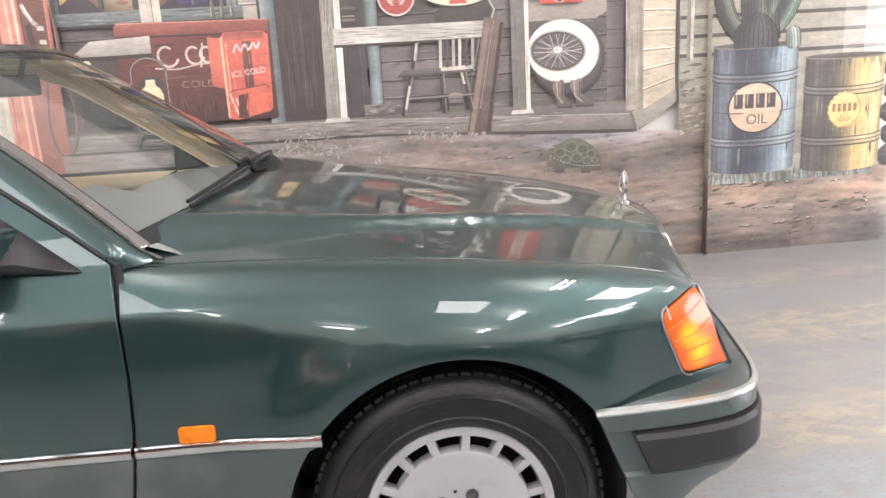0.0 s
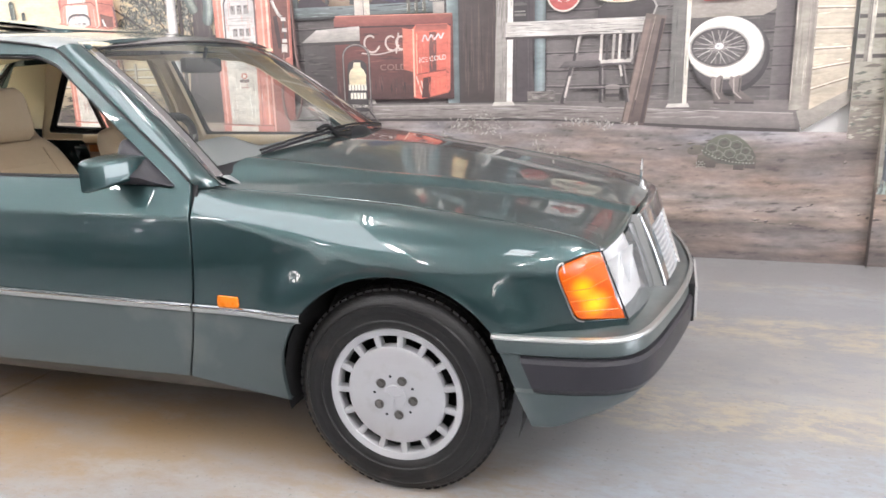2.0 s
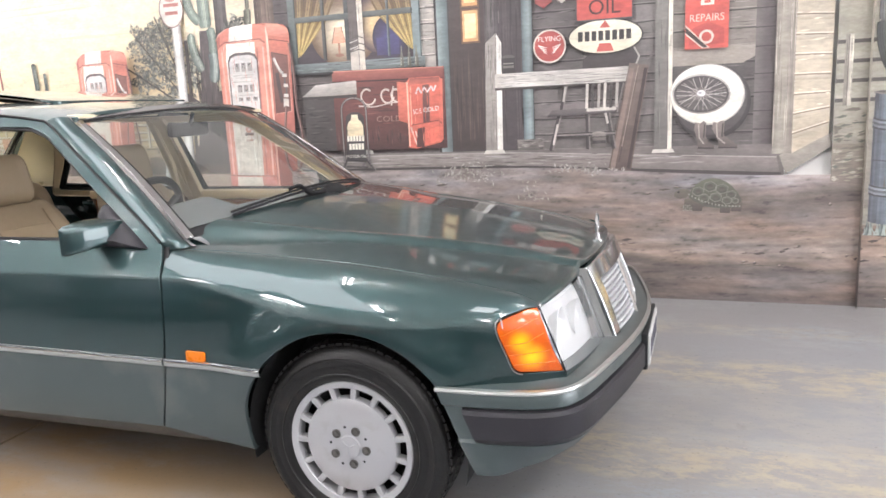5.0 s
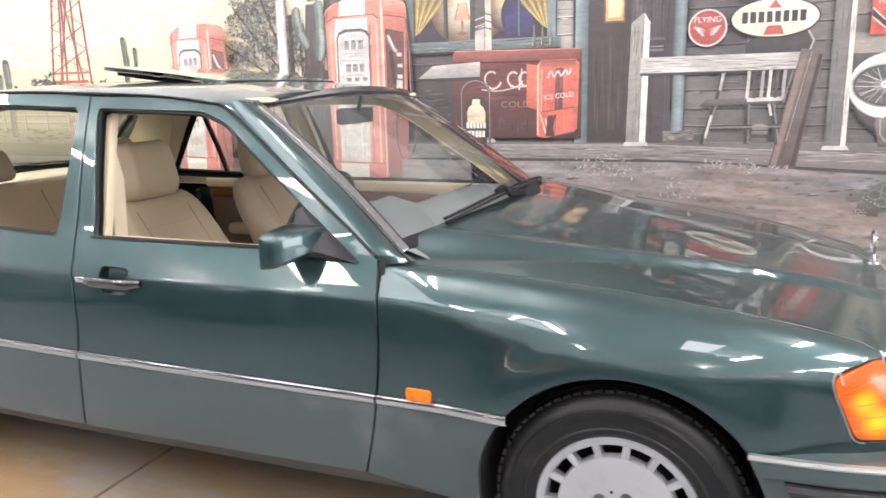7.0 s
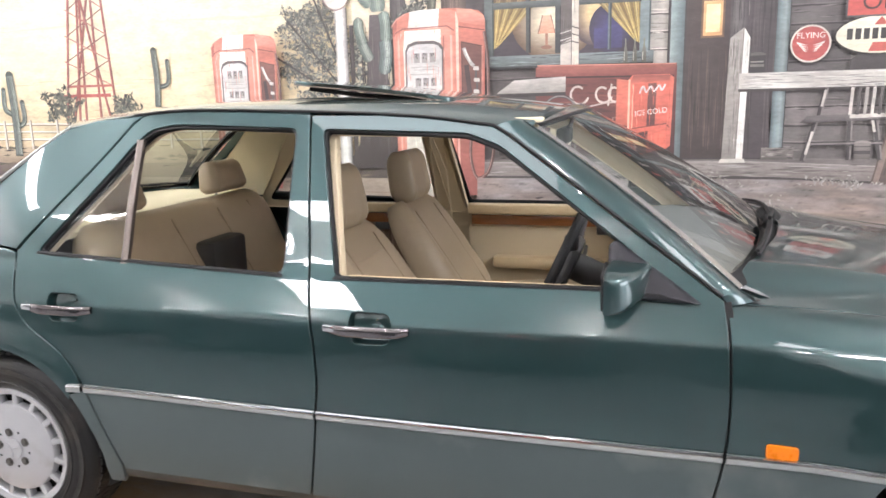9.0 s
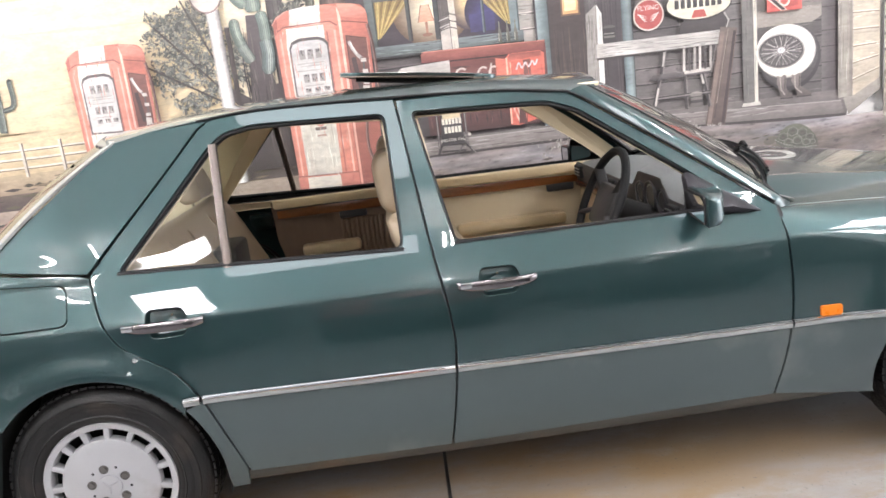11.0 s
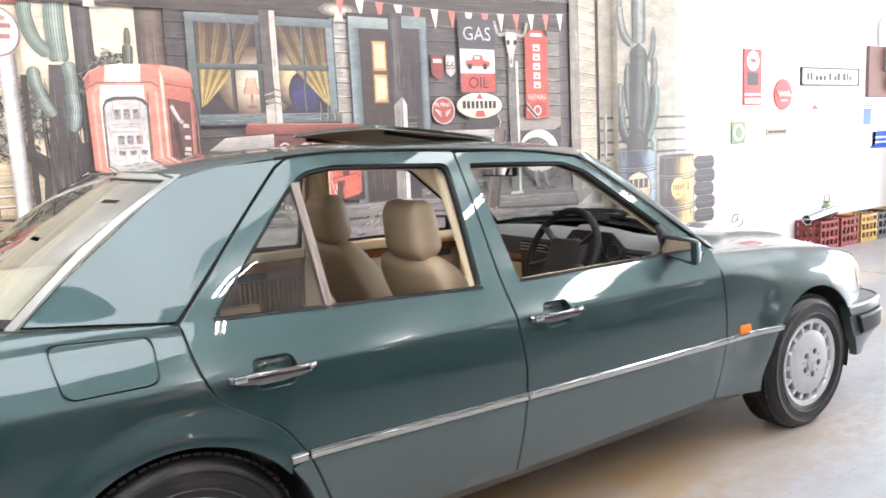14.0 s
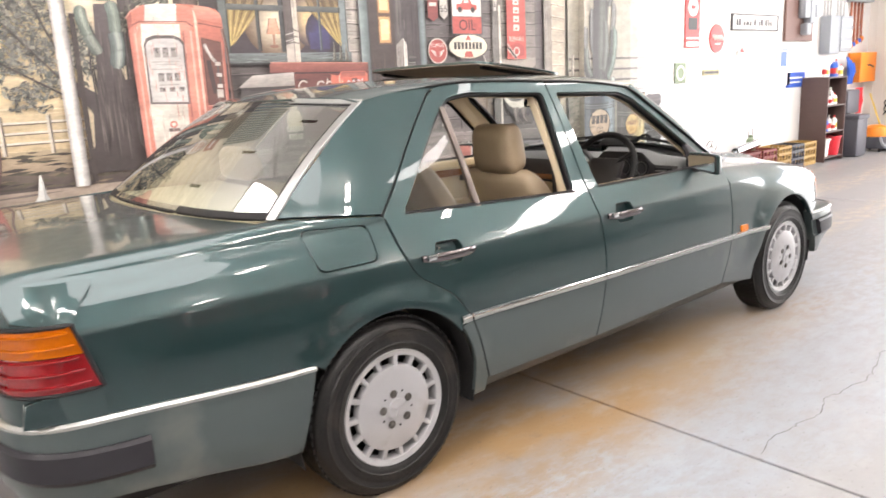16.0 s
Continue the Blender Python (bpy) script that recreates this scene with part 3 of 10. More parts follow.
def panel(name, s, outline, mat, parent, holes=(), label="", thick=0.016, step=0.05, flip=False, edge=0.0025, outward=None):
    """A sheet-metal panel: the outline, cut out of the surface s(u, v), with a turned-in edge. It takes its shading from the surface itself."""
    if flip:
        s = mirrored(s)
    loops = [dense(outline)] + [dense(h) for h in holes]
    flat = [Vector((*p, 0)) for lp in loops for p in lp]
    tris = tessellate_polygon([[Vector((*p, 0)) for p in lp] for lp in loops])
    bm = bmesh.new()
    vs = [bm.verts.new(p) for p in flat]
    for t in tris:
        if len(set(t)) == 3:
            try:
                bm.faces.new([vs[i] for i in t])
            except ValueError:
                pass
    lo = [min(p[k] for p in loops[0]) for k in (0, 1)]
    hi = [max(p[k] for p in loops[0]) for k in (0, 1)]
    for k in (0, 1):
        gap = step[k] if isinstance(step, tuple) else step
        c = lo[k] + gap
        while c < hi[k]:
            at, n = [0, 0, 0], [0, 0, 0]
            at[k], n[k] = c, 1
            bmesh.ops.bisect_plane(bm, geom=bm.verts[:] + bm.edges[:] + bm.faces[:], plane_co=at, plane_no=n, dist=1e-5)
            c += gap
    bmesh.ops.remove_doubles(bm, verts=bm.verts[:], dist=1e-5)
    bm.verts.index_update()
    pos, nor, faces = [], [], []
    centre = outward if outward is not None else Vector((-1.5, 0, 0.5))
    for v in bm.verts:
        p = s(v.co.x, v.co.y)
        n = normal_at(s, v.co.x, v.co.y)
        ref = p - centre
        ref.x *= 0.25
        if n.dot(ref) < 0:
            n = -n
        pos.append(p)
        nor.append(n)
    for f in bm.faces:
        q = [v.index for v in f.verts]
        c = (pos[q[1]] - pos[q[0]]).cross(pos[q[2]] - pos[q[0]])
        if c.dot(nor[q[0]]) < 0:
            q.reverse()
        faces.append(q)
    # turned-in edge
    around = {}
    for f in faces:
        for a, b in zip(f, f[1:] + f[:1]):
            around[(a, b)] = around.get((a, b), 0) + 1
    rim = [(a, b) for (a, b) in around if (b, a) not in around]
    out = {}
    for a, b in rim:
        d = (pos[b] - pos[a])
        if d.length > 1e-9:
            o = d.normalized().cross(nor[a])
            for i in (a, b):
                out[i] = out.get(i, Vector()) + o
    row1, row2 = {}, {}
    for i, o in out.items():
        o = o.normalized() if o.length > 1e-6 else nor[i]
        row1[i] = len(pos)
        pos.append(pos[i] + o * edge - nor[i] * edge)
        nor.append((o + nor[i] * 0.25).normalized())
        row2[i] = len(pos)
        pos.append(pos[i] + o * edge - nor[i] * thick)
        nor.append(o)
    for a, b in rim:
        if a in row1 and b in row1:
            faces.append([b, a, row1[a], row1[b]])
            faces.append([row1[b], row1[a], row2[a], row2[b]])
    bm.free()
    me = bpy.data.meshes.new(name)
    me.from_pydata(pos, [], faces)
    me.polygons.foreach_set("use_smooth", [True] * len(me.polygons))
    me.normals_split_custom_set_from_vertices([tuple(n) for n in nor])
    return finish(name, me, mat, parent, label)


def arc(cx, cz, r, a0, a1, n=22):
    return [(cx + r * math.cos(radians(a0 + (a1 - a0) * k / n)), cz + r * math.sin(radians(a0 + (a1 - a0) * k / n))) for k in range(n + 1)]


car = empty("car", -1.5, 0, 0, "dark green metallic four-door saloon with grey-green lower cladding", "car")
STRIP_Z = curve([-3.12, -2.54, -1.7, -0.65, -0.25, 0.3], [0.542, 0.553, 0.543, 0.531, 0.527, 0.520])

# shut lines between the panels, from below upwards
A_LINE = [(-0.690, 0.300), (-0.659, 0.42), (-0.6385, 0.543), (-0.632, 0.65), (-0.633, 0.72), (-0.639, 0.82), (-0.650, 0.900)]
B_LINE = [(-1.735, 0.290), (-1.712, 0.42), (-1.697, 0.539), (-1.690, 0.643), (-1.704, 0.77), (-1.725, 0.900), (-1.779, 1.352)]
C_LINE = [(-2.373, 0.295), (-2.414, 0.42), (-2.461, 0.544), (-2.496, 0.600), (-2.540, 0.652), (-2.609, 0.698), (-2.668, 0.735), (-2.705, 0.785), (-2.729, 0.845), (-2.748, 0.935)]
a_at = curve([p[1] for p in A_LINE], [p[0] for p in A_LINE])
b_at = curve([p[1] for p in B_LINE], [p[0] for p in B_LINE])
c_at = curve([p[1] for p in C_LINE], [p[0] for p in C_LINE])


def along(fx, z0, z1, off, n=10):
    return [(fx(z0 + (z1 - z0) * k / n) + off, z0 + (z1 - z0) * k / n) for k in range(n + 1)]


G = 0.0052            # half of a panel gap
APIL0, APIL1 = (-0.662, 0.905), (-1.235, 1.310)      # the line where door frame and windscreen pillar meet
FWIN = rounded([(-1.655, 0.916), (-1.736, 1.313), (-1.31, 1.297), (-1.215, 1.262), (-0.742, 0.915)], 0.02)
RWIN = rounded([(-1.806, 0.915), (-1.813, 1.316), (-2.225, 1.333), (-2.325, 1.318), (-2.385, 1.268), (-2.672, 0.948)], 0.03)
F_SKIN = (along(a_at, 0.90, STRIP_Z(-0.65) + 0.012, -G) + along(b_at, STRIP_Z(-1.7) + 0.012, 1.348, G)
          + [(-1.50, 1.343), (-1.32, 1.331), APIL1])
R_SKIN = (along(b_at, 1.350, STRIP_Z(-1.7) + 0.012, -G) + along(c_at, STRIP_Z(-2.46) + 0.012, 0.935, G, 16)
          + [(-2.748, 0.948), (-2.57, 1.143), (-2.398, 1.330), (-2.365, 1.352), (-2.31, 1.364), (-2.233, 1.367), (-2.0, 1.363)])
F_CLAD = along(a_at, STRIP_Z(-0.65) - 0.012, 0.295, -G) + along(b_at, 0.285, STRIP_Z(-1.7) - 0.012, G)
R_CLAD = along(b_at, STRIP_Z(-1.7) - 0.012, 0.285, -G) + along(c_at, 0.29, STRIP_Z(-2.46) - 0.012, G)
CUPS = {"front": (-1.535, 0.800), "rear": (-2.530, 0.804)}


def cup_hole(cx, cz):
    return rounded([(cx - 0.058, cz + 0.036), (cx + 0.050, cz + 0.034), (cx + 0.066, cz - 0.006), (cx + 0.052, cz - 0.050), (cx - 0.050, cz - 0.052), (cx - 0.066, cz - 0.006)], 0.018, 4)


def strip_piece(x0, x1, parent, flip, at=side):
    """Chrome-edged moulding along the side."""
    rows = []
    n = max(2, int((x1 - x0) / 0.06))
    for k in range(n + 1):
        x = x0 + (x1 - x0) * k / n
        z = STRIP_Z(x)
        row = []
        for dz, out in ((-0.0125, -0.004), (-0.0125, 0.004), (-0.009, 0.0075), (0.001, 0.0085), (0.007, 0.0075), (0.0115, 0.004), (0.0115, -0.004)):
            p = at(x, z + dz)
            p.y -= out
            if flip:
                p.y = -p.y
            row.append(p)
        rows.append(row)
    strip = part("side_moulding", loft(rows), SATIN, parent, "satin grey side moulding with a chrome edge")
    rows = []
    for k in range(n + 1):
        x = x0 + (x1 - x0) * k / n
        z = STRIP_Z(x) + 0.006
        row = []
        for dz, out in ((-0.003, 0.0085), (0.0, 0.0105), (0.0045, 0.0095), (0.0065, 0.005)):
            p = at(x, z + dz)
            p.y -= out
            if flip:
                p.y = -p.y
            row.append(p)
        rows.append(row)
    part("chrome_bead", loft(rows), CHROME, parent, "thin chrome bead")
    return strip


def window_seal(s, ring, parent, flip, w=0.0085, mat=None):
    """Rubber run round a window opening."""
    c = Vector((sum(p[0] for p in ring) / len(ring), sum(p[1] for p in ring) / len(ring)))
    inner = [tuple(Vector(p) + (c - Vector(p)).normalized() * w) for p in ring]
    outer = [tuple(Vector(p) - (c - Vector(p)).normalized() * 0.003) for p in ring]
    return panel("window_seal", inward(s, 0.007), outer, mat or RUBBER, parent, holes=[inner], thick=0.012, step=0.2, flip=flip)


def handle(cx, cz, parent, flip):
    sg = -1 if flip else 1
    y = -half(cx, cz)
    # painted cup behind the grip
    rows = []
    ring = cup_hole(cx, cz)
    for k, (sc, dep) in enumerate(((1.06, 0.002), (0.98, 0.012), (0.93, 0.040), (0.55, 0.058), (0.05, 0.060))):
        rows.append([(cx + (p[0] - cx) * sc, sg * (-half(cx + (p[0] - cx) * sc, cz + (p[1] - cz) * sc) + dep), cz + (p[1] - cz) * sc) for p in ring])
    part("handle_recess", loft(rows, closed_u=True), PAINT, parent)
    x0, x1 = cx - 0.128, cx + 0.110
    bm = bmesh.new()
    rows = []
    for k in range(17):
        t = k / 16
        x = x0 + (x1 - x0) * t
        out = 0.004 + 0.026 * (1 - (2 * t - 1) ** 4)
        zc = cz - 0.008 - 0.004 * (x - cx)
        hh = 0.0155 * (1 - 0.30 * abs(2 * t - 1) ** 3)
        row = []
        for j in range(10):
            a = 2 * math.pi * j / 10
            row.append((x, sg * (-half(x, zc) - out + 0.007 * math.cos(a)), zc + hh * math.sin(a)))
        rows.append(row)
    bm = loft(rows, closed_u=True)
    bm.verts.ensure_lookup_table()
    bm.faces.new(bm.verts[:10])
    bm.faces.new(bm.verts[-10:])
    grip = part("door_handle", bm, HANDLE, parent, "chrome door handle bar")
    part("lock_button", box(x0 + 0.006, min(sg * (y - 0.034), sg * (y - 0.02)), cz - 0.012, x0 + 0.04, max(sg * (y - 0.034), sg * (y - 0.02)), cz + 0.006, bevel=0.003), CHROME, parent)
    part("grip_inlay", box(cx - 0.06, min(sg * (y - 0.0365), sg * (y - 0.034)), cz - 0.011, cx + 0.085, max(sg * (y - 0.0365), sg * (y - 0.034)), cz - 0.002, bevel=0.001), RUBBER, parent)


def card(x0, x1, z1, flip, parent, front):
    """Trim on the inner face of a door."""
    sg = -1 if flip else 1
    ys = lambda x, z: sg * (-half(x, min(z, 0.88)) + 0.075)
    inner = lambda x, z: Vector((x, ys(x, z), z))
    base = panel("door_card", inner, [(x0 + (0 if front else 0.10), 0.33), (x1, 0.33), (x1, z1), (x0, z1)] + ([] if front else [(x0, 0.70), (x0 + 0.05, 0.48)]), PILLAR if front else BROWNCARD, parent, thick=0.03, step=0.12, outward=Vector((-1.5, -sg * 3, 0.5)),
                 label="cream door trim with wood inlay" if front else "dark brown gathered door trim with wood inlay")
    d = 0.006 * sg
    yy = lambda x, z, k: ys(x, z) + k * sg

    def slab(nm, xa, xb, za, zb, k, mat, rnd=0.008, lab=""):
        zm = (za + zb) / 2
        ya, yb = sorted((yy((xa + xb) / 2, zm, -0.004), yy((xa + xb) / 2, zm, k)))
        return part(nm, box(xa, ya, za, xb, yb, zb, bevel=rnd), mat, parent, lab)
    slab("top_roll", x0 + 0.01, x1 - 0.01, z1 - 0.045, z1 + 0.002, 0.020, LEATHER, 0.012, "padded cream window sill trim")
    slab("wood_inlay", x0 + 0.02, x1 - 0.02, z1 - 0.098, z1 - 0.050, 0.010, WOOD, 0.004, "polished brown wood inlay")
    slab("armrest", x0 + 0.12, x1 - 0.25, 0.60, 0.66, 0.060, LEATHER, 0.02, "padded cream armrest")
    slab("door_pull", x1 - 0.34, x1 - 0.20, z1 - 0.135, z1 - 0.095, 0.026, DASH, 0.008, "black inner door handle")
    slab("door_pocket", x0 + 0.08, x1 - 0.10, 0.36, 0.52, 0.035, LEATHER if front else BROWNCARD, 0.012)
    if not front:
        for k in range(14):
            x = x1 - 0.33 + k * 0.024
            part("pleat", box(x - 0.010, min(yy(x, 0.7, 0), yy(x, 0.7, 0.016)), 0.54, x + 0.010, max(yy(x, 0.7, 0), yy(x, 0.7, 0.016)), z1 - 0.14, bevel=0.007, seg=1), BROWNCARD, parent)
    return base


def build_door(flip, front):
    s = side
    skin = F_SKIN if front else R_SKIN
    win = FWIN if front else RWIN
    cx, cz = CUPS["front" if front else "rear"]
    nm = "front_door" if front else "rear_door"
    door = panel(nm, s, skin, PAINT, car, holes=[win, cup_hole(cx, cz)], thick=0.020, flip=flip)
    panel("door_cladding", s, F_CLAD if front else R_CLAD, CLAD, door, thick=0.014, flip=flip, label="grey-green lower door cladding")
    if front:
        strip_piece(b_at(0.543) + 0.004, a_at(0.531) - 0.004, door, flip)
    else:
        strip_piece(c_at(0.553) + 0.004, b_at(0.543) - 0.004, door, flip)
    window_seal(s, win, door, flip)
    mid = Vector((sum(p[0] for p in win) / len(win), sum(p[1] for p in win) / len(win)))
    rim = [Vector(p) + (Vector(p) - mid).normalized() * 0.026 for p in win]
    panel("frame_trim", inward(s, 0.035), [(p.x, max(p.y, 0.908)) for p in rim], RUBBER, door, holes=[win], thick=0.004, step=0.2, flip=flip)
    wide = [Vector(p) + (Vector(p) - mid).normalized() * 0.085 for p in win]
    clear = [Vector(p) + (Vector(p) - mid).normalized() * 0.012 for p in win]
    panel("inner_frame", inward(s, 0.060), [(p.x, min(max(p.y, 0.895), 1.345)) for p in wide], PILLAR, door, holes=[[(p.x, p.y) for p in clear]], thick=0.006, step=0.2, flip=flip, label="beige window frame lining")
    # bright strip under the window
    rows = []
    x0, x1 = (-1.655, -0.745) if front else (-2.665, -1.808)
    for k in range(13):
        x = x0 + (x1 - x0) * k / 12
        zb = 0.9145 if front else 0.9145 + 0.0335 * (-1.806 - x) / 0.866
        rows.append([(x, (1 if flip else -1) * (half(x, zb + dz) + o), zb + dz) for dz, o in ((-0.004, 0.0005), (-0.003, 0.004), (0.002, 0.005), (0.005, 0.001), (0.004, -0.012))])
    part("sill_strip", loft(rows), RUBBER, door)
    handle(cx, cz, door, flip)
    if front:
        card(-1.66, -0.72, 0.905, flip, door, True)
    else:
        card(-2.46, -1.79, 0.905, flip, door, False)
        # upright bar and panes
        sg = 1 if flip else -1
        rows = []
        for k in range(9):
            t = k / 8
            x, z = -2.338 - 0.019 * t, 0.928 + 0.358 * t
            y = half(x, z)
            rows.append([(x + dx, sg * (y + o), z) for dx, o in ((-0.013, -0.014), (-0.012, 0.000), (-0.005, 0.004), (0.005, 0.004), (0.012, 0.000), (0.013, -0.014))])
        part("quarter_bar", loft(rows), BRONZE, door, "bright upright bar of the quarter window")
        front_pane = [(-1.80, 0.905), (-1.81, 1.322), (-2.25, 1.337), (-2.356, 1.305), (-2.340, 0.922)]
        rear_pane = [(-2.344, 0.922), (-2.360, 1.303), (-2.395, 1.268), (-2.680, 0.942)]
        # the near door's main pane is wound down
        for ring in (front_pane, rear_pane) if flip else (rear_pane,):
            pane = panel("window_pane", inward(s, 0.014), ring, GLASS, door, thick=0.0005, step=0.3, flip=flip, edge=0.0001, label="clear car window glass")
            pane.visible_shadow = False
    return door


for flip in (False, True):
    build_door(flip, True)
    build_door(flip, False)

for flip in (False, True):
    for fx, z0, z1 in ((a_at, 0.30, 0.90), (b_at, 0.29, 1.33), (c_at, 0.30, 0.93)):
        line_pts = along(fx, z0, z1, -0.014, 14) + along(fx, z1, z0, 0.014, 14)
        panel("gap_lining", inward(side, 0.013), line_pts, RUBBER, car, thick=0.002, step=0.3, flip=flip)
    panel("gap_lining", inward(side, 0.014), [(-2.735, 0.942), (-2.385, 1.322), (-2.36, 1.342), (-2.38, 1.362), (-2.425, 1.342), (-2.772, 0.958)], RUBBER, car, thick=0.002, step=0.1, flip=flip)

# front wings; the corner indicator follows the same surface
def corner(a, p, b, r=0.022, n=5):
    a, p, b = Vector(a), Vector(p), Vector(b)
    s0, e0 = p + (a - p).normalized() * r, p + (b - p).normalized() * r
    return [tuple(s0 * (1 - t) ** 2 + p * 2 * t * (1 - t) + e0 * t * t) for t in [j / n for j in range(n + 1)]]


IND_TR, IND_TL, IND_BL, IND_BR = (0.556, 0.7165), (0.447, 0.690), (0.503, 0.554), (0.634, 0.550)
INDICATOR = [IND_BR] + corner(IND_BR, IND_BL, IND_TL) + corner(IND_BL, IND_TL, IND_TR, 0.018) + [IND_TR]
R_ARCH = 0.362
f_arch = arc(0, HUB_Z + 0.002, R_ARCH, math.degrees(math.acos(0.292 / R_ARCH)) , 180 - math.degrees(math.acos(0.272 / R_ARCH)))
WING = (along(a_at, STRIP_Z(-0.65) + 0.012, 0.895, G)
        + [(x, fender_top(x)) for x in [-0.648 + k * (0.548 + 0.648) / 24 for k in range(25)]]
        + [(0.554, 0.745), (0.553, 0.7205)] + INDICATOR[::-1] + [(0.637, 0.549), (0.640, 0.500), (0.45, 0.500), (0.30, 0.513)]
        + f_arch + [(-0.278, STRIP_Z(-0.28) + 0.012)])
w_arch = arc(0, HUB_Z + 0.002, R_ARCH, 180 - math.degrees(math.acos(0.278 / R_ARCH)), 180 + 9)
WING_CLAD = along(a_at, 0.295, STRIP_Z(-0.65) - 0.012, G) + [(-0.284, STRIP_Z(-0.28) - 0.012)] + [p for p in w_arch if p[1] < 0.51] + [(-0.350, 0.245), (-0.45, 0.258)]
for flip in (False, True):
    sg = 1 if flip else -1
    wing = panel("front_wing", fender_at, WING, PAINT, car, flip=flip, thick=0.022)
    panel("wing_cladding", side, WING_CLAD, CLAD, wing, flip=flip, label="grey-green lower wing cladding")
    strip_piece(a_at(0.531) + 0.004, -0.272, wing, flip)
    rep = panel("side_indicator", inward(side, -0.007), rounded([(-0.548, 0.5445), (-0.548, 0.574), (-0.482, 0.572), (-0.482, 0.5435)], 0.006), AMBER, wing, thick=0.012, step=0.02, flip=flip, label="small amber side indicator")
    # wheel-arch lining
    rows = []
    for k in range(25):
        a = radians(-15 + 210 * k / 24)
        rows.append([(0, sg * 0.545, HUB_Z)] + [(0.368 * math.cos(a), sg * y, HUB_Z + 0.368 * math.sin(a)) for y in (0.55, 0.70, WID(0) - 0.035)])
    part("arch_liner", loft(rows), DARK, wing)

# rear quarters
r_arch = arc(-2.8, HUB_Z, 0.350, 37, 180 - 40, 24)
QUARTER = (along(c_at, STRIP_Z(-2.5) + 0.014, 0.935, -G, 16) + [(-2.752, 0.945)]
           + [(x, boot_top(x)) for x in [-2.80 - k * (3.872 - 2.80) / 24 for k in range(25)]]
           + [(-3.868, 0.90), (-3.855, 0.850), (-3.800, 0.832), (-3.737, 0.826), (-3.724, 0.812), (-3.680, 0.682), (-3.688, 0.664), (-3.86, 0.648), (-3.872, 0.590), (-3.5, 0.565), (-3.098, 0.549)]
           + r_arch[::-1] + [(-2.512, STRIP_Z(-2.5) + 0.013)])
QUARTER_CLAD = (along(c_at, STRIP_Z(-2.5) - 0.010, 0.30, -G) + [(-2.385, 0.238), (-2.435, 0.236)]
                + arc(-2.8, HUB_Z, 0.362, -3, 38, 14) )
FLAP = rounded([(-3.055, 0.938), (-2.826, 0.926), (-2.822, 0.824), (-3.030, 0.822)], 0.03, 5)
FLAPHOLE = [(p[0] + 0.0062 * (1 if p[0] > -2.94 else -1), p[1] + 0.0062 * (1 if p[1] > 0.88 else -1)) for p in FLAP]
for flip in (False, True):
    sg = 1 if flip else -1
    quarter = panel("rear_quarter", quarter_at, QUARTER, PAINT, car, holes=[FLAPHOLE] if not flip else [], flip=flip, thick=0.022)
    if not flip:
        panel("fuel_flap", quarter_at, FLAP, PAINT, quarter, thick=0.012, step=0.03)
        panel("flap_backing", inward(quarter_at, 0.012), [(-3.08, 0.96), (-2.80, 0.95), (-2.80, 0.80), (-3.08, 0.80)], RUBBER, quarter, thick=0.002, step=0.1)
    panel("quarter_cladding", side, QUARTER_CLAD, CLAD, quarter, flip=flip, label="grey-green lower cladding before the rear wheel")
    strip_piece(-2.518, c_at(0.553) - 0.006, quarter, flip)
    rows = []
    for k in range(25):
        a = radians(-15 + 210 * k / 24)
        rows.append([(-2.8, sg * 0.515, HUB_Z)] + [(-2.8 + 0.366 * math.cos(a), sg * y, HUB_Z + 0.360 * math.sin(a)) for y in (0.52, 0.70, WID(-2.8) - 0.025)])
    part("arch_liner", loft(rows), DARK, quarter)
    # pillar behind the rear door
    CPIL = ([(-2.757, 0.958), (-2.578, 1.150), (-2.405, 1.337), (-2.372, 1.357)] + [(-2.42, 1.352), (-2.55, 1.343), (-2.640, 1.330), (-2.690, 1.318)]
            + [(-2.80, 1.232), (-2.96, 1.108), (-3.108, 0.990)] + [(-2.95, 0.9765)])
    cpil = panel("rear_pillar", side, CPIL, PAINT, car, flip=flip, thick=0.012)
    panel("rear_pillar_trim", inward(side, 0.05), [(-2.72, 0.96), (-2.40, 1.315), (-2.66, 1.305), (-3.05, 0.99)], LINING, cpil, flip=flip, thick=0.004, step=0.1, label="beige rear pillar lining")

# sills and floor pan
for sg in (-1, 1):
    rows = []
    for k in range(13):
        x = -2.44 + (2.44 - 0.36) * k / 12
        rows.append([(x, sg * (half(x, 0.29) - 0.004), 0.292), (x, sg * (half(x, 0.25) - 0.006), 0.266), (x, sg * (half(x, 0.24) - 0.022), 0.244), (x, sg * (half(x, 0.24) - 0.06), 0.230), (x, sg * 0.70, 0.225)])
    part("sill", loft(rows), SILL, car, "road-dirtied sill under the doors, darkened as if in shade")
part("floor_pan", box(-3.70, -0.60, 0.19, 0.28, 0.60, 0.27, bevel=0.02), DARK, car)
part("cabin_floor", box(-2.35, -0.76, 0.25, -0.42, 0.76, 0.31), CARPET, car, "dark carpeted cabin floor")
part("bulkhead", box(-0.52, -0.66, 0.27, -0.44, 0.66, 0.84), DARK, car)
part("rear_bulkhead", box(-2.86, -0.62, 0.27, -2.80, 0.62, 0.93), DARK, car)
part("boot_floor", box(-3.75, -0.60, 0.28, -2.86, 0.60, 0.34), DARK, car)
part("engine_block", box(-0.35, -0.50, 0.27, 0.50, 0.50, 0.68, bevel=0.03), DARK, car)

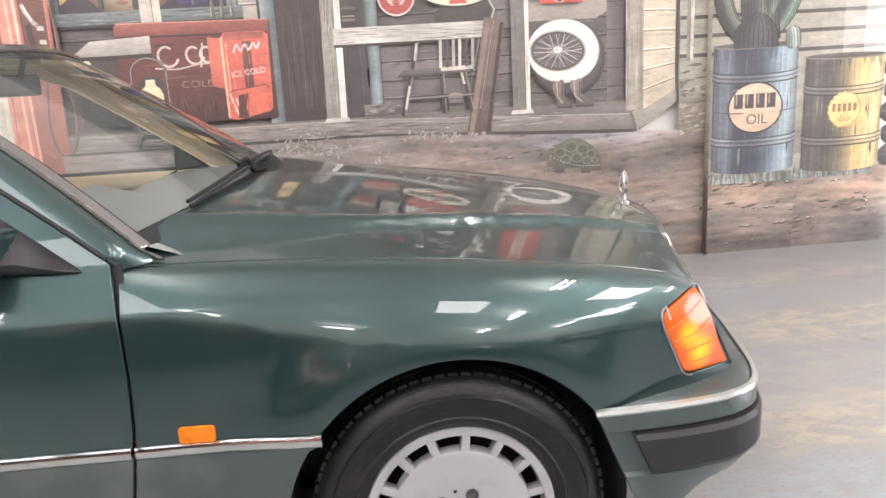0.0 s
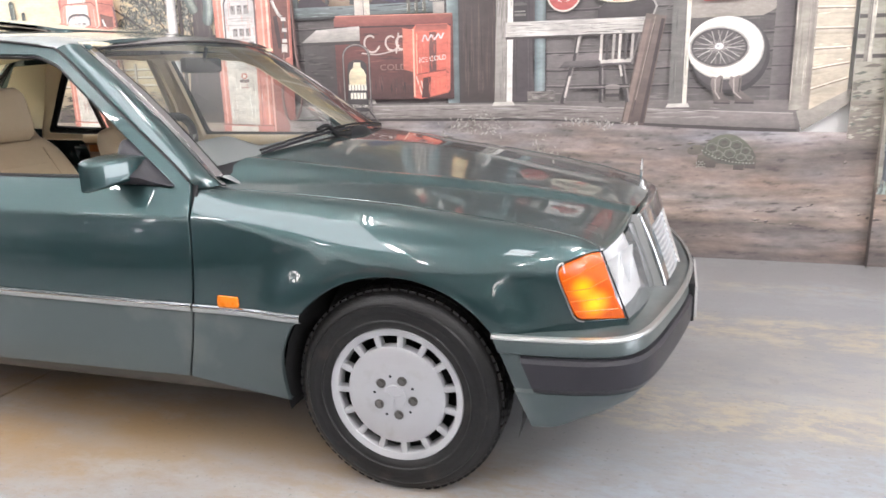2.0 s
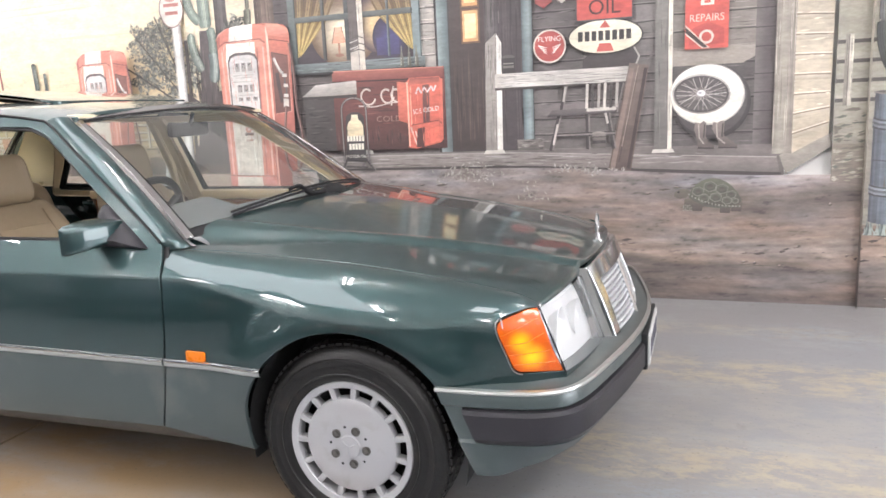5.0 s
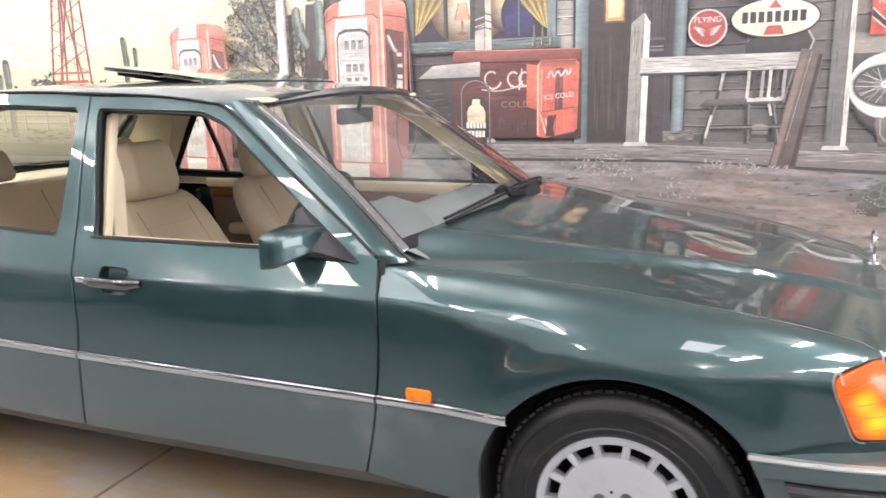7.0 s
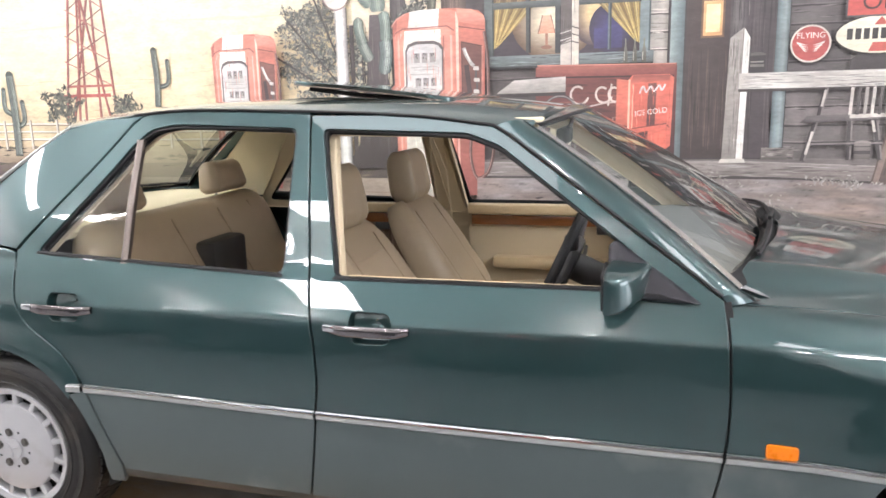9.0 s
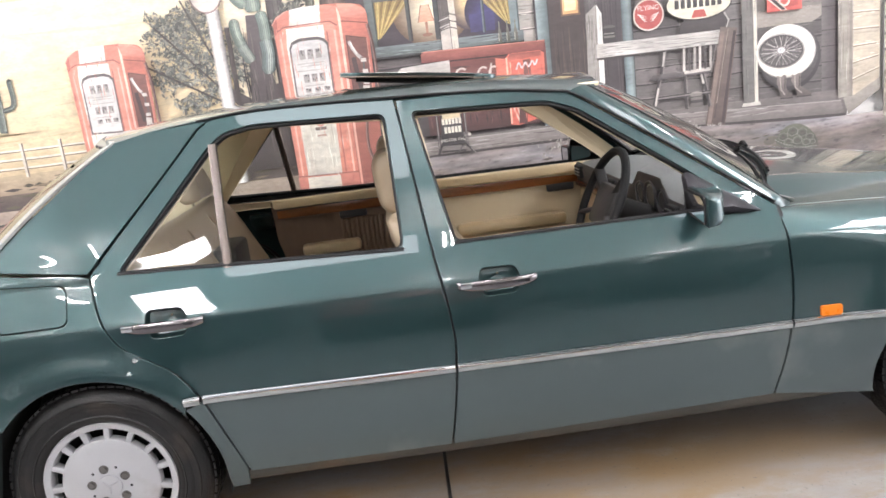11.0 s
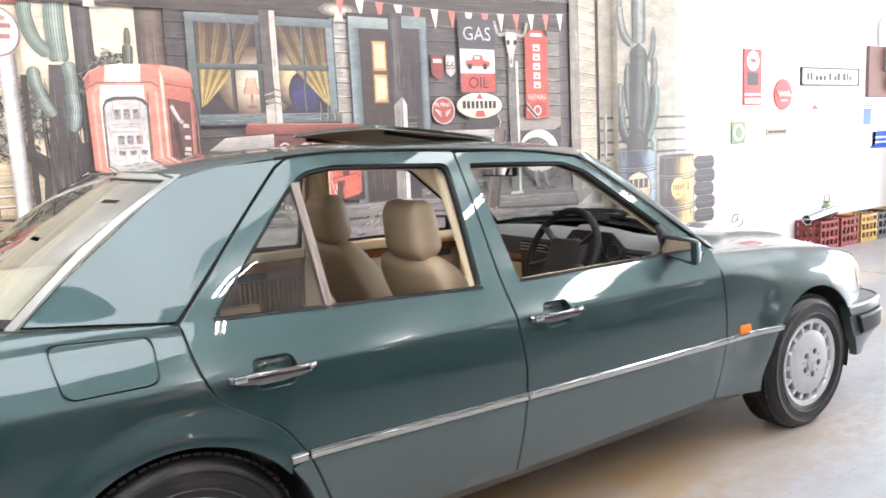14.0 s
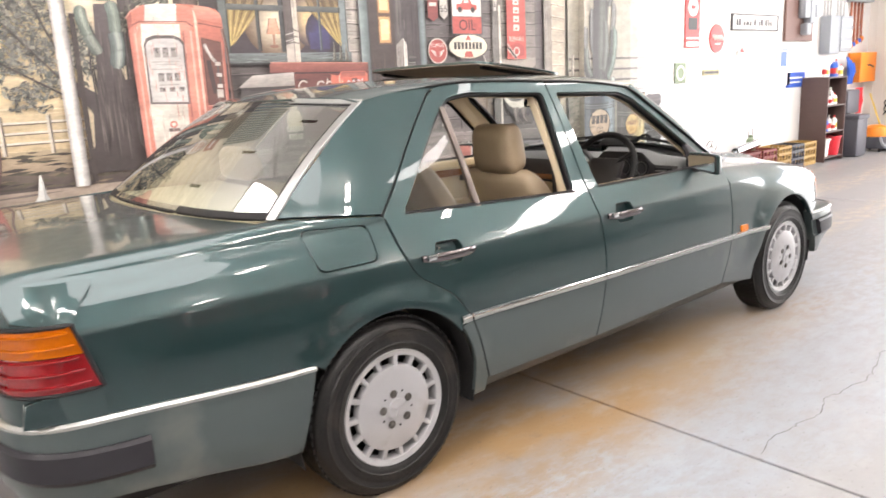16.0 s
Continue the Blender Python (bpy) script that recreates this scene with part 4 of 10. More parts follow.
# bonnet
HOOD_C = curve([-0.46, -0.25, 0.0, 0.22, 0.45, 0.60, 0.66], [0.985, 0.961, 0.923, 0.886, 0.846, 0.811, 0.785])
CREASE = curve([-0.62, -0.3, 0.0, 0.3, 0.62], [0.600, 0.545, 0.475, 0.405, 0.335])


def hood(x, y):
    """Raised middle, a narrow step along each crease, and a gently rounded flank."""
    zc, ye, ze, yc = HOOD_C(x), HOOD_Y(min(x, 0.56)) - 0.001, HOOD_Z(min(x, 0.56)), CREASE(x)
    a = abs(y)
    back = smooth01((-0.05 - x) / 0.45)
    step = 0.019 - 0.008 * smooth01((x - 0.2) / 0.4) + 0.016 * back
    drop = zc - ze - step
    z = zc - drop * (a / ye) ** (1.55 + 1.05 * smooth01((-0.12 - x) / 0.38)) - step * smooth01((a - yc) / (0.030 + 0.075 * back))
    z += 0.0032 * math.exp(-((a - yc + 0.006) / 0.012) ** 2)
    return Vector((x, y, z))


def nose(y):
    """Front edge of the bonnet: over the grille, and behind the lamps."""
    a = abs(y)
    if a < 0.325:
        return 0.652 - 0.030 * (a / 0.325) ** 2
    return 0.612 - 0.062 * ((a - 0.325) / 0.36) ** 1.2


def cowl(y):
    return -0.435 - 0.20 * (abs(y) / 0.70) ** 2


edge_y = [k / 14 for k in range(-14, 15)]
HOODLINE = ([(cowl(0.735 * e), 0.735 * e) for e in edge_y][::-1]
            + [(x, -HOOD_Y(x) + 0.0075) for x in [-0.60 + k * (0.545 + 0.60) / 20 for k in range(21)]]
            + [(nose(0.685 * e), 0.685 * e) for e in edge_y]
            + [(x, HOOD_Y(x) - 0.0075) for x in [0.545 - k * (0.545 + 0.60) / 20 for k in range(21)]])
bonnet = panel("bonnet", hood, HOODLINE, PAINT, car, thick=0.02, step=(0.05, 0.006), outward=Vector((0, 0, -3)))

for sg in (-1, 1):
    rows = []
    for k in range(15):
        y = -(0.332 + (0.682 - 0.332) * k / 14)
        h0 = hood(nose(y) - 0.001, y)
        lx = curve([-0.71, -0.60, -0.48, -0.345], [0.556, 0.585, 0.605, 0.618])(y)
        lz = curve([-0.71, -0.60, -0.48, -0.345], [0.7165, 0.727, 0.734, 0.738])(y) + 0.004
        e = Vector((max(lx - 0.004, h0.x + 0.004), y, min(lz, h0.z - 0.004)))
        mid = Vector((e.x + 0.002, y, h0.z * 0.6 + e.z * 0.4))
        rows.append([(q.x, q.y * -sg, q.z) for q in (h0 + Vector((-0.006, 0, 0.0005)), h0.lerp(mid, 0.5) + Vector((0.002, 0, 0.003)), mid, e)])
    part("bonnet_lip", loft(rows), PAINT, bonnet, angle=70)

for sg in (-1, 1):
    rows = [[(x, sg * (HOOD_Y(x) - 0.022), HOOD_Z(x) - 0.006), (x, sg * (HOOD_Y(x) + 0.006), HOOD_Z(x) - 0.011)] for x in [-0.63 + 1.16 * k / 24 for k in range(25)]]
    part("gap_lining", loft(rows), RUBBER, car)

# windscreen, rear window, roof
def screen(u, v):
    """u: -1..1 across, v: 0..1 from the base up."""
    a = u * u
    bx, bz, by = -0.435 - 0.175 * a, 0.962 - 0.052 * a, 0.700 * u
    tx, tz, ty = -1.055 - 0.100 * a, 1.352 - 0.034 * a, 0.572 * u
    bow = 0.012 * math.sin(math.pi * v)
    return Vector((bx + (tx - bx) * v + bow, by + (ty - by) * v, bz + (tz - bz) * v + bow))


def backlight(u, v):
    a = u * u
    bx, bz, by = -3.290 + 0.090 * a + 0.085 * a ** 3, 1.000 - 0.012 * a, 0.694 * u
    tx, tz, ty = -2.815 + 0.070 * a + 0.065 * a ** 3, 1.338 - 0.018 * a, 0.562 * u
    bow = 0.012 * math.sin(math.pi * v)
    return Vector((bx + (tx - bx) * v - bow, by + (ty - by) * v, bz + (tz - bz) * v + bow))


RIM = [(-1, 0), (1, 0), (1, 1), (-1, 1)]


def inset(k, q):
    return [(-1 + k, q), (1 - k, q), (1 - k, 1 - q), (-1 + k, 1 - q)]


for nm, s, lab, low in (("windscreen", screen, "raked windscreen glass", 0.055), ("rear_window", backlight, "raked rear window glass", 0.045)):
    pane = panel(nm, s, inset(0.01, 0.01), SCREENGLASS if nm == "windscreen" else REARGLASS, car, thick=0.0005, step=0.1, edge=0.0001, label=lab)
    pane.visible_shadow = False
    lo = -0.012 if nm == "rear_window" else 0.0
    seal = panel("screen_seal", inward(s, -0.002), RIM, RUBBER, pane, holes=[[(-0.975, low), (0.975, low), (0.975, 0.965), (-0.975, 0.965)][::-1]], thick=0.01, step=0.1, label="black rubber screen seal")
    side_trim = [(-1.012, lo), (-0.985, lo), (-0.985, 0.978), (0.985, 0.978), (0.985, lo), (1.012, lo), (1.012, 1.015), (-1.012, 1.015)]
    panel("screen_trim", inward(s, -0.006), side_trim, SATIN if nm == "rear_window" else PINKTRIM, pane, thick=0.01, step=0.1, label="bright screen moulding" if nm == "rear_window" else "satin screen moulding")

ROOF_C = curve([-2.82, -2.65, -2.45, -2.1, -1.7, -1.35, -1.05], [1.338, 1.366, 1.388, 1.403, 1.402, 1.386, 1.352])
ROOF_S = curve([-2.82, -2.68, -2.55, -2.38, -2.2, -1.8, -1.45, -1.24, -1.10], [1.310, 1.322, 1.345, 1.362, 1.373, 1.362, 1.343, 1.316, 1.300])


def roof(x, e):
    """e: -1..1 across the roof."""
    zs, zc = ROOF_S(x), ROOF_C(x)
    ye = half(x, zs) + 0.002
    a = abs(e)
    return Vector((x, ye * e, zs + (zc - zs) * (1 - 0.35 * a ** 2 - 0.65 * a ** 7)))


SUNR = [(-1.96, -0.66), (-1.46, -0.66), (-1.46, 0.66), (-1.96, 0.66)]
ROOFLINE = ([(-1.062 - 0.098 * (e * 0.93) ** 2 - 0.004 - 0.075 * max(0, abs(e) - 0.93) / 0.07, e) for e in edge_y]
            + [(-2.812 + 0.122 * e * e, e) for e in edge_y[::-1]])
roof_panel = panel("roof", roof, ROOFLINE, PAINT, car, holes=[rounded(SUNR, 0.05)], thick=0.012, step=0.05, outward=Vector((-1.9, 0, -3)))
panel("headlining", inward(roof, 0.035), [(-1.15, -0.93), (-1.15, 0.93), (-2.74, 0.93), (-2.74, -0.93)], LINING, roof_panel, holes=[rounded(SUNR, 0.05)], thick=0.004, step=0.1, outward=Vector((-1.9, 0, 8)), label="beige fabric headlining")
SUNLINING = material("brown_sunroof_liner", (0.24, 0.19, 0.155), 0.7, 0, 0.1)
# tilted sunroof
tilt = lambda x, y: Vector((x, y, ROOF_C(x) - 0.004 + 0.006 - 0.02 * y * y + max(0, (-1.40 - x)) * 0.098))
sunroof = panel("sunroof", tilt, rounded([(-1.95, -0.40), (-1.42, -0.40), (-1.42, 0.40), (-1.95, 0.40)], 0.05), PAINT, car, thick=0.014, step=0.06, outward=Vector((-1.9, 0, -3)), label="sunroof panel tilted open")
panel("sunroof_lining", lambda x, y: tilt(x, y) - Vector((0, 0, 0.012)), rounded([(-1.953, -0.403), (-1.415, -0.403), (-1.415, 0.403), (-1.953, 0.403)], 0.05), SUNLINING, sunroof, thick=0.003, step=0.1, outward=Vector((-1.9, 0, -3)))
for y in (-0.36, 0.36):
    part("sunroof_arm", tube([(-1.50, y, 1.385), (-1.72, y, 1.405), (-1.90, y, 1.430)], 0.008, 6), RUBBER, sunroof)

# drip rails and windscreen pillars
for sg in (-1, 1):
    rail = [(x, sg * (half(x, ROOF_S(x)) + 0.004), ROOF_S(x) - 0.001) for x in [-2.40 + k * (2.40 - 1.24) / 24 for k in range(25)]]
    base, top = Vector(APIL0), Vector(APIL1)
    for k in range(1, 15):
        q = top.lerp(base, k / 14)
        rail.append((q.x + 0.006, sg * (half(q.x, q.y) + 0.004), q.y + 0.006))
    part("drip_rail", tube(rail, 0.0045, 6), RUBBER, car)
    rows = []
    for k in range(-2, 19):
        t = k / 18
        q = base.lerp(top, t)
        lo = Vector((q.x + 0.004, sg * half(q.x, q.y), q.y + 0.004))
        hi = screen(sg * 1.015, t * 1.01 - 0.01)
        bulge = 1.0
        if k < 0:
            # the foot runs out on the wing
            w = -k / 2
            lo = Vector((-0.658 + 0.022 * w, sg * (half(-0.66, 0.905) - 0.014 * w), 0.909 - 0.026 * w))
            hi = Vector((-0.612 + 0.045 * w, sg * (0.712 + 0.016 * w), 0.909 - 0.022 * w))
            bulge = 1 - 0.9 * w
        mid = (lo + hi) / 2 + Vector((0.010, sg * 0.014, 0.012)) * bulge
        rows.append([lo, lo.lerp(mid, 0.5) + Vector((0.002, sg * 0.004, 0.002)), mid, mid.lerp(hi, 0.5) + Vector((0.002, sg * 0.003, 0.003)), hi])
    pil = part("windscreen_pillar", loft(rows), PAINT, car)
    out = Vector((0.004, sg * 0.004, 0.004))
    part("pillar_moulding", loft([[r[3].lerp(r[4], 0.30), r[3].lerp(r[4], 0.34) + out, r[3].lerp(r[4], 0.7) + out, r[4] + out, r[4]] for r in rows]), PINKTRIM, pil, "satin moulding along the pillar")
    rows = [[r[0] + Vector((-0.05, -sg * 0.05, -0.03)), r[2] + Vector((-0.035, -sg * 0.045, -0.03)), r[4] + Vector((-0.02, -sg * 0.02, -0.02))] for r in rows]
    part("pillar_trim", loft(rows), PILLAR, pil, "beige inner pillar trim")
    # centre pillar inside
    cp = panel("centre_pillar", inward(side, 0.045), [(-1.64, 0.40), (-1.65, 0.90), (-1.72, 1.33), (-1.83, 1.33), (-1.80, 0.90), (-1.79, 0.40)], PILLAR, car, thick=0.03, step=0.1, flip=sg > 0, label="beige centre pillar trim")
    b0, b1 = Vector((-1.79, sg * 0.575, 1.27)), Vector((-1.72, sg * 0.66, 0.62))
    part("seat_belt", tube([b0, b0.lerp(b1, 0.3) + Vector((0.05, 0, 0)), b0.lerp(b1, 0.7) + Vector((0.04, 0, 0)), b1], 0.022, 6, flat=0.12), PILLAR, cp, "beige seat belt webbing")

# boot lid
def lid(s, y):
    """s runs back along the lid and down its rear face."""
    a = abs(y) / 0.69
    z0 = 1.000 - 0.024 * a * a
    r, x0 = 0.05, -3.845 + 0.03 * a * a
    if s <= 0.45:
        t = s / 0.45
        x = -3.31 + 0.19 * a * a
        return Vector((x + (x0 - x) * t, y, z0 - 0.020 * t * t))
    if s <= 0.55:
        b = (s - 0.45) / 0.10 * math.radians(80)
        return Vector((x0 - r * math.sin(b), y, z0 - 0.020 - r * (1 - math.cos(b))))
    b = math.radians(80)
    d = s - 0.55
    return Vector((x0 - r * math.sin(b) - d * 0.06, y, z0 - 0.020 - r * (1 - math.cos(b)) - d))


panel("boot_lid", lid, [(0.02, -0.685), (0.48, -0.672), (0.51, -0.665), (0.60, -0.62), (0.85, -0.60), (0.85, 0.60), (0.60, 0.62), (0.51, 0.665), (0.48, 0.672), (0.02, 0.685)], PAINT, car, thick=0.02, step=0.04, outward=Vector((-3.3, 0, 0.0)))
part("rear_panel", box(-3.905, -0.62, 0.52, -3.86, 0.62, 0.66, bevel=0.01), PAINT, car)

# bumpers
def sweep(path, profile, closed=False):
    """profile: (outward, height) pairs or a function of the share of the way along."""
    rows = []
    n = len(path)
    for i, p in enumerate(path):
        a, b = path[max(i - 1, 0)], path[min(i + 1, n - 1)]
        d = (Vector(b) - Vector(a)).normalized()
        o = Vector((d.y, -d.x))
        pr = profile(i / (n - 1)) if callable(profile) else profile
        rows.append([(p[0] + o.x * k, p[1] + o.y * k, z) for k, z in pr])
    return rows


def lean(rows, top, k):
    """Slants the ends of a front bumper along the wheel opening."""
    for i, row in enumerate(rows):
        w = 1 - smooth01(min(i, len(rows) - 1 - i) / 9)
        rows[i] = [(p[0] + (top - p[2]) * k * w, p[1], p[2]) for p in row]
    return rows


def ends(bm_rows):
    bm = loft(bm_rows)
    bm.verts.ensure_lookup_table()
    m = len(bm_rows[0])
    bm.faces.new(bm.verts[:m])
    bm.faces.new(bm.verts[-m:])
    return bm


fh = [(0.288, -0.850), (0.40, -0.850), (0.50, -0.845), (0.585, -0.832), (0.640, -0.806), (0.675, -0.765), (0.704, -0.69), (0.738, -0.55), (0.775, -0.37), (0.800, -0.20), (0.812, 0.0)]
F_PATH = [tuple(p) for p in spline(fh + [(x, -y) for x, y in fh[-2::-1]], 72)]
rh = [(-3.094, -0.848), (-3.45, -0.835), (-3.68, -0.818), (-3.79, -0.795), (-3.86, -0.745), (-3.90, -0.66), (-3.925, -0.45), (-3.935, 0.0)]
R_PATH = [tuple(p) for p in spline(rh + [(x, -y) for x, y in rh[-2::-1]], 80)][::-1]


def bow_profile(top0, top1, low0, low1):
    def f(t):
        w = smooth01(min(t, 1 - t) / 0.22)
        tp, lw = top0 + (top1 - top0) * w, low0 + (low1 - low0) * w
        c = smooth01(min(t, 1 - t) / 0.16)
        return [(-0.05 - 0.065 * c, tp + 0.004), (-0.03, tp + 0.002), (-0.016, tp), (-0.005, tp - 0.004), (0.0, tp - 0.012), (0.003, tp - 0.046), (-0.008, tp - 0.052), (-0.008, tp - 0.148),
                (0.000, tp - 0.156), (-0.006 - 0.022 * c, (tp - 0.156) * 0.5 + lw * 0.5), (-0.016 - 0.062 * c, lw), (-0.05 - 0.06 * c, lw - 0.004)]
    return f


def rub_profile(top0, top1):
    def f(t):
        tp = top0 + (top1 - top0) * smooth01(min(t, 1 - t) / 0.22)
        return [(-0.012, tp - 0.053), (0.008, tp - 0.055), (0.015, tp - 0.066), (0.015, tp - 0.134), (0.006, tp - 0.148), (-0.012, tp - 0.149)]
    return f


def plain_profile(top0, top1, low0, low1):
    def f(t):
        w = smooth01(min(t, 1 - t) / 0.22)
        tp, lw = top0 + (top1 - top0) * w, low0 + (low1 - low0) * w
        ht = tp - lw
        return [(-0.05, tp - 0.004), (-0.016, tp), (-0.004, tp - 0.004), (0.001, tp - 0.014), (0.003, tp - 0.05), (0.003, tp - ht * 0.42), (-0.001, tp - ht * 0.62), (-0.008, tp - ht * 0.82), (-0.022, lw + 0.006), (-0.05, lw - 0.002)]
    return f


fb = part("front_bumper", ends(lean(sweep(F_PATH, bow_profile(0.522, 0.532, 0.262, 0.305)), 0.522, 0.42)), CLAD, car, "grey-green front bumper", angle=30)
part("rub_strip", ends(lean(sweep(F_PATH[2:-2], rub_profile(0.522, 0.532)), 0.50, 0.42)), RUB, fb, "dark plastic rub strip", angle=30)
part("bumper_bead", loft(sweep(F_PATH, lambda t: [(k, z + 0.523 + 0.010 * smooth01(min(t, 1 - t) / 0.22)) for k, z in ((-0.008, 0.003), (0.002, 0.001), (0.005, -0.006), (0.003, -0.011))])), SATIN, fb, "thin bright bumper bead")
rb = part("rear_bumper", ends(lean(sweep(R_PATH, plain_profile(0.543, 0.575, 0.270, 0.335)), 0.543, -0.24)), CLAD, car, "grey-green rear bumper", angle=30)
part("rub_strip", ends(sweep(R_PATH[13:-13], rub_profile(0.550, 0.575))), RUB, rb, "dark plastic rub strip", angle=30)
part("bumper_bead", loft(sweep(R_PATH, lambda t: [(k, z + 0.544 + 0.031 * smooth01(min(t, 1 - t) / 0.22)) for k, z in ((-0.014, 0.003), (0.000, 0.004), (0.006, -0.004), (0.004, -0.013))])), SATIN, rb, "bright bumper bead")
# number plates: the characters are plain bars
bm = box(0.820, -0.186, 0.392, 0.830, 0.186, 0.498, bevel=0.003)
fp = part("number_plate", bm, PLATE, car, "white number plate in a dark surround")
bm = box(0.796, -0.20, 0.380, 0.822, 0.20, 0.51, bevel=0.004)
part("plate_surround", bm, RUBBER, fp)
for k in range(6):
    y = -0.150 + 0.053 * k
    part("plate_mark", box(0.830, y, 0.415, 0.8315, y + 0.032, 0.478), PLATEBAR, fp)

# front lamps, grille, nose panel
LT = [tuple(p) for p in spline([fender_at(*IND_TR), Vector((0.585, -0.60, 0.727)), Vector((0.605, -0.48, 0.734)), Vector((0.618, -0.345, 0.738))], 24)]
LB = [tuple(p) for p in spline([fender_at(*IND_BR), Vector((0.658, -0.62, 0.545)), Vector((0.678, -0.50, 0.539)), Vector((0.694, -0.345, 0.533))], 24)]


def lens(sg, out, parent, mat, name, label):
    rows = []
    for i in range(25):
        a, b = Vector(LB[i]), Vector(LT[i])
        row = []
        for k in range(9):
            v = k / 8
            p = a.lerp(b, v) + Vector((0.94, -0.34, 0)) * (out + 0.010 * math.sin(math.pi * v))
            row.append((p.x, p.y * -sg, p.z))
        rows.append(row)
    return part(name, loft(rows), mat, parent, label, angle=60)


for sg in (-1, 1):
    lampu = empty("front_lamp", 0.6, sg * 0.55, 0.65, "headlamp unit with amber corner indicator", "lamp")
    lampu.parent = car
    lampu.matrix_parent_inverse = car.matrix_basis.inverted()
    del lampu["category"]
    c = Vector((0.545, 0.63))
    face = [tuple(Vector(p) + (c - Vector(p)).normalized() * 0.009) for p in INDICATOR]
    panel("corner_indicator", inward(fender_at, -0.001), face, INDLENS, lampu, thick=0.02, step=0.012, flip=sg > 0, edge=0.004, label="amber corner indicator lens")
    panel("indicator_backing", inward(fender_at, 0.012), INDICATOR, RUBBER, lampu, thick=0.004, step=0.03, flip=sg > 0)
    seal = [inward(fender_at, -0.001)(*p) for p in dense(INDICATOR[1:-1], 0.02)[:-6]]
    part("indicator_seal", tube([(p.x, p.y * -sg, p.z) for p in seal], 0.0022, 5), SATIN, lampu, "thin bright seal")
    for k in range(1, 5):
        v = k / 5
        rib = []
        for j in range(13):
            q = Vector(IND_BL).lerp(Vector(IND_TL), v).lerp(Vector(IND_BR).lerp(Vector(IND_TR), v), 0.07 + 0.86 * j / 12)
            p = inward(fender_at, -0.0015)(q.x, q.y)
            rib.append((p.x, p.y * -sg, p.z))
        part("lens_rib", tube(rib, 0.0013, 5), AMBER, lampu)
    hl = lens(sg, 0.002, lampu, LAMPGLASS, "headlamp_lens", "clear fluted headlamp lens")
    hl.visible_shadow = False
    lens(sg, -0.045, lampu, REFLECTOR, "lamp_bowl", "silver lamp reflector")
    for i, r in ((7, 0.070), (17, 0.06)):
        c = (Vector(LB[i]) + Vector(LT[i])) / 2 + Vector((-0.045, 0, 0))
        m = Matrix.Translation((c.x, c.y * -sg, c.z)) @ Matrix.Rotation(radians(90), 4, "Y")
        part("lamp_cup", add_lathe(bmesh.new(), [(0.012, -0.02), (r * 0.6, -0.008), (r, 0.026)], m, 24), REFLECTOR, lampu)
    part("lamp_divider", tube([(LB[0][0] + 0.003, (LB[0][1] - 0.003) * -sg, LB[0][2]), (LT[0][0] + 0.003, (LT[0][1] - 0.003) * -sg, LT[0][2])], 0.0028, 6), RUBBER, lampu)
    rows = []
    for i in range(25):
        b = LB[i]
        rows.append([(b[0] + 0.001, b[1] * -sg, b[2]), (b[0] + 0.002, b[1] * -sg, b[2] - 0.008), (b[0] + 0.004, b[1] * -sg, b[2] - 0.030), (b[0] + 0.002, b[1] * -sg, b[2] - 0.060)])
    part("nose_panel", loft(rows), PAINT, car)
    part("grille_cheek", loft([[(0.50, sg * y, 0.52), (0.700, sg * y, 0.52), (0.622, sg * y, 0.738), (0.50, sg * y, 0.738)] for y in (0.322, 0.347)]), RUBBER, car)
    part("grille_side", loft([[(0.735 - 0.10 * v, sg * 0.327, 0.50 + 0.262 * v), (0.690 - 0.085 * v, sg * 0.336, 0.50 + 0.262 * v)] for v in (0.0, 0.25, 0.5, 0.75, 1.0)]), SATIN, car)


def grille(u, v, out=0.0):
    y = 0.322 * u * (1 - 0.02 * (1 - v))
    k = 1 - u * u
    return Vector((0.722 - 0.100 * v + 0.040 * k + out, y, 0.500 + 0.262 * v + 0.022 * v * k))


gr = empty("radiator_grille", 0.68, 0, 0.64, "chrome framed grille with grey slats", "grille")
gr.parent = car
gr.matrix_parent_inverse = car.matrix_basis.inverted()
del gr["category"]
ring = [(-1, 0.0), (-1, 1.0)] + [(e, 1.0) for e in edge_y[1:-1]] + [(1, 1.0), (1, 0.0)] + [(e, 0.0) for e in edge_y[1:-1][::-1]]
hole = [(-0.88, 0.05), (-0.86, 0.82)] + [(e * 0.86, 0.82) for e in edge_y[1:-1]] + [(0.86, 0.82), (0.88, 0.05)]
panel("grille_surround", lambda u, v: grille(u, v, 0.022 + 0.006 * math.sin(math.pi * v)), ring, CHROME, gr, holes=[hole[::-1]], thick=0.05, step=0.08, edge=0.006, outward=Vector((-3, 0, 0.5)), label="broad chrome grille surround")
panel("grille_mesh", lambda u, v: grille(u, v, -0.012), [(-0.92, 0.02), (0.92, 0.02), (0.90, 0.86), (-0.90, 0.86)], GRILLE, gr, thick=0.004, step=0.2, outward=Vector((-3, 0, 0.5)))
for k in range(12):
    v = 0.085 + k * 0.064
    row = [grille(-0.87 + 1.74 * j / 12, v, 0.008) for j in range(13)]
    part("grille_slat", tube(row, 0.0082, 6, flat=0.8), GRILLE, gr)
for u in [-0.75 + 0.1154 * k for k in range(14)]:
    part("grille_bar", tube([grille(u, 0.06 + 0.76 * j / 4, 0.002) for j in range(5)], 0.0035, 5), SATIN, gr)
part("grille_spine", tube([grille(0, 0.04 + 0.80 * j / 4, 0.016) for j in range(5)], 0.009, 6), CHROME, gr)
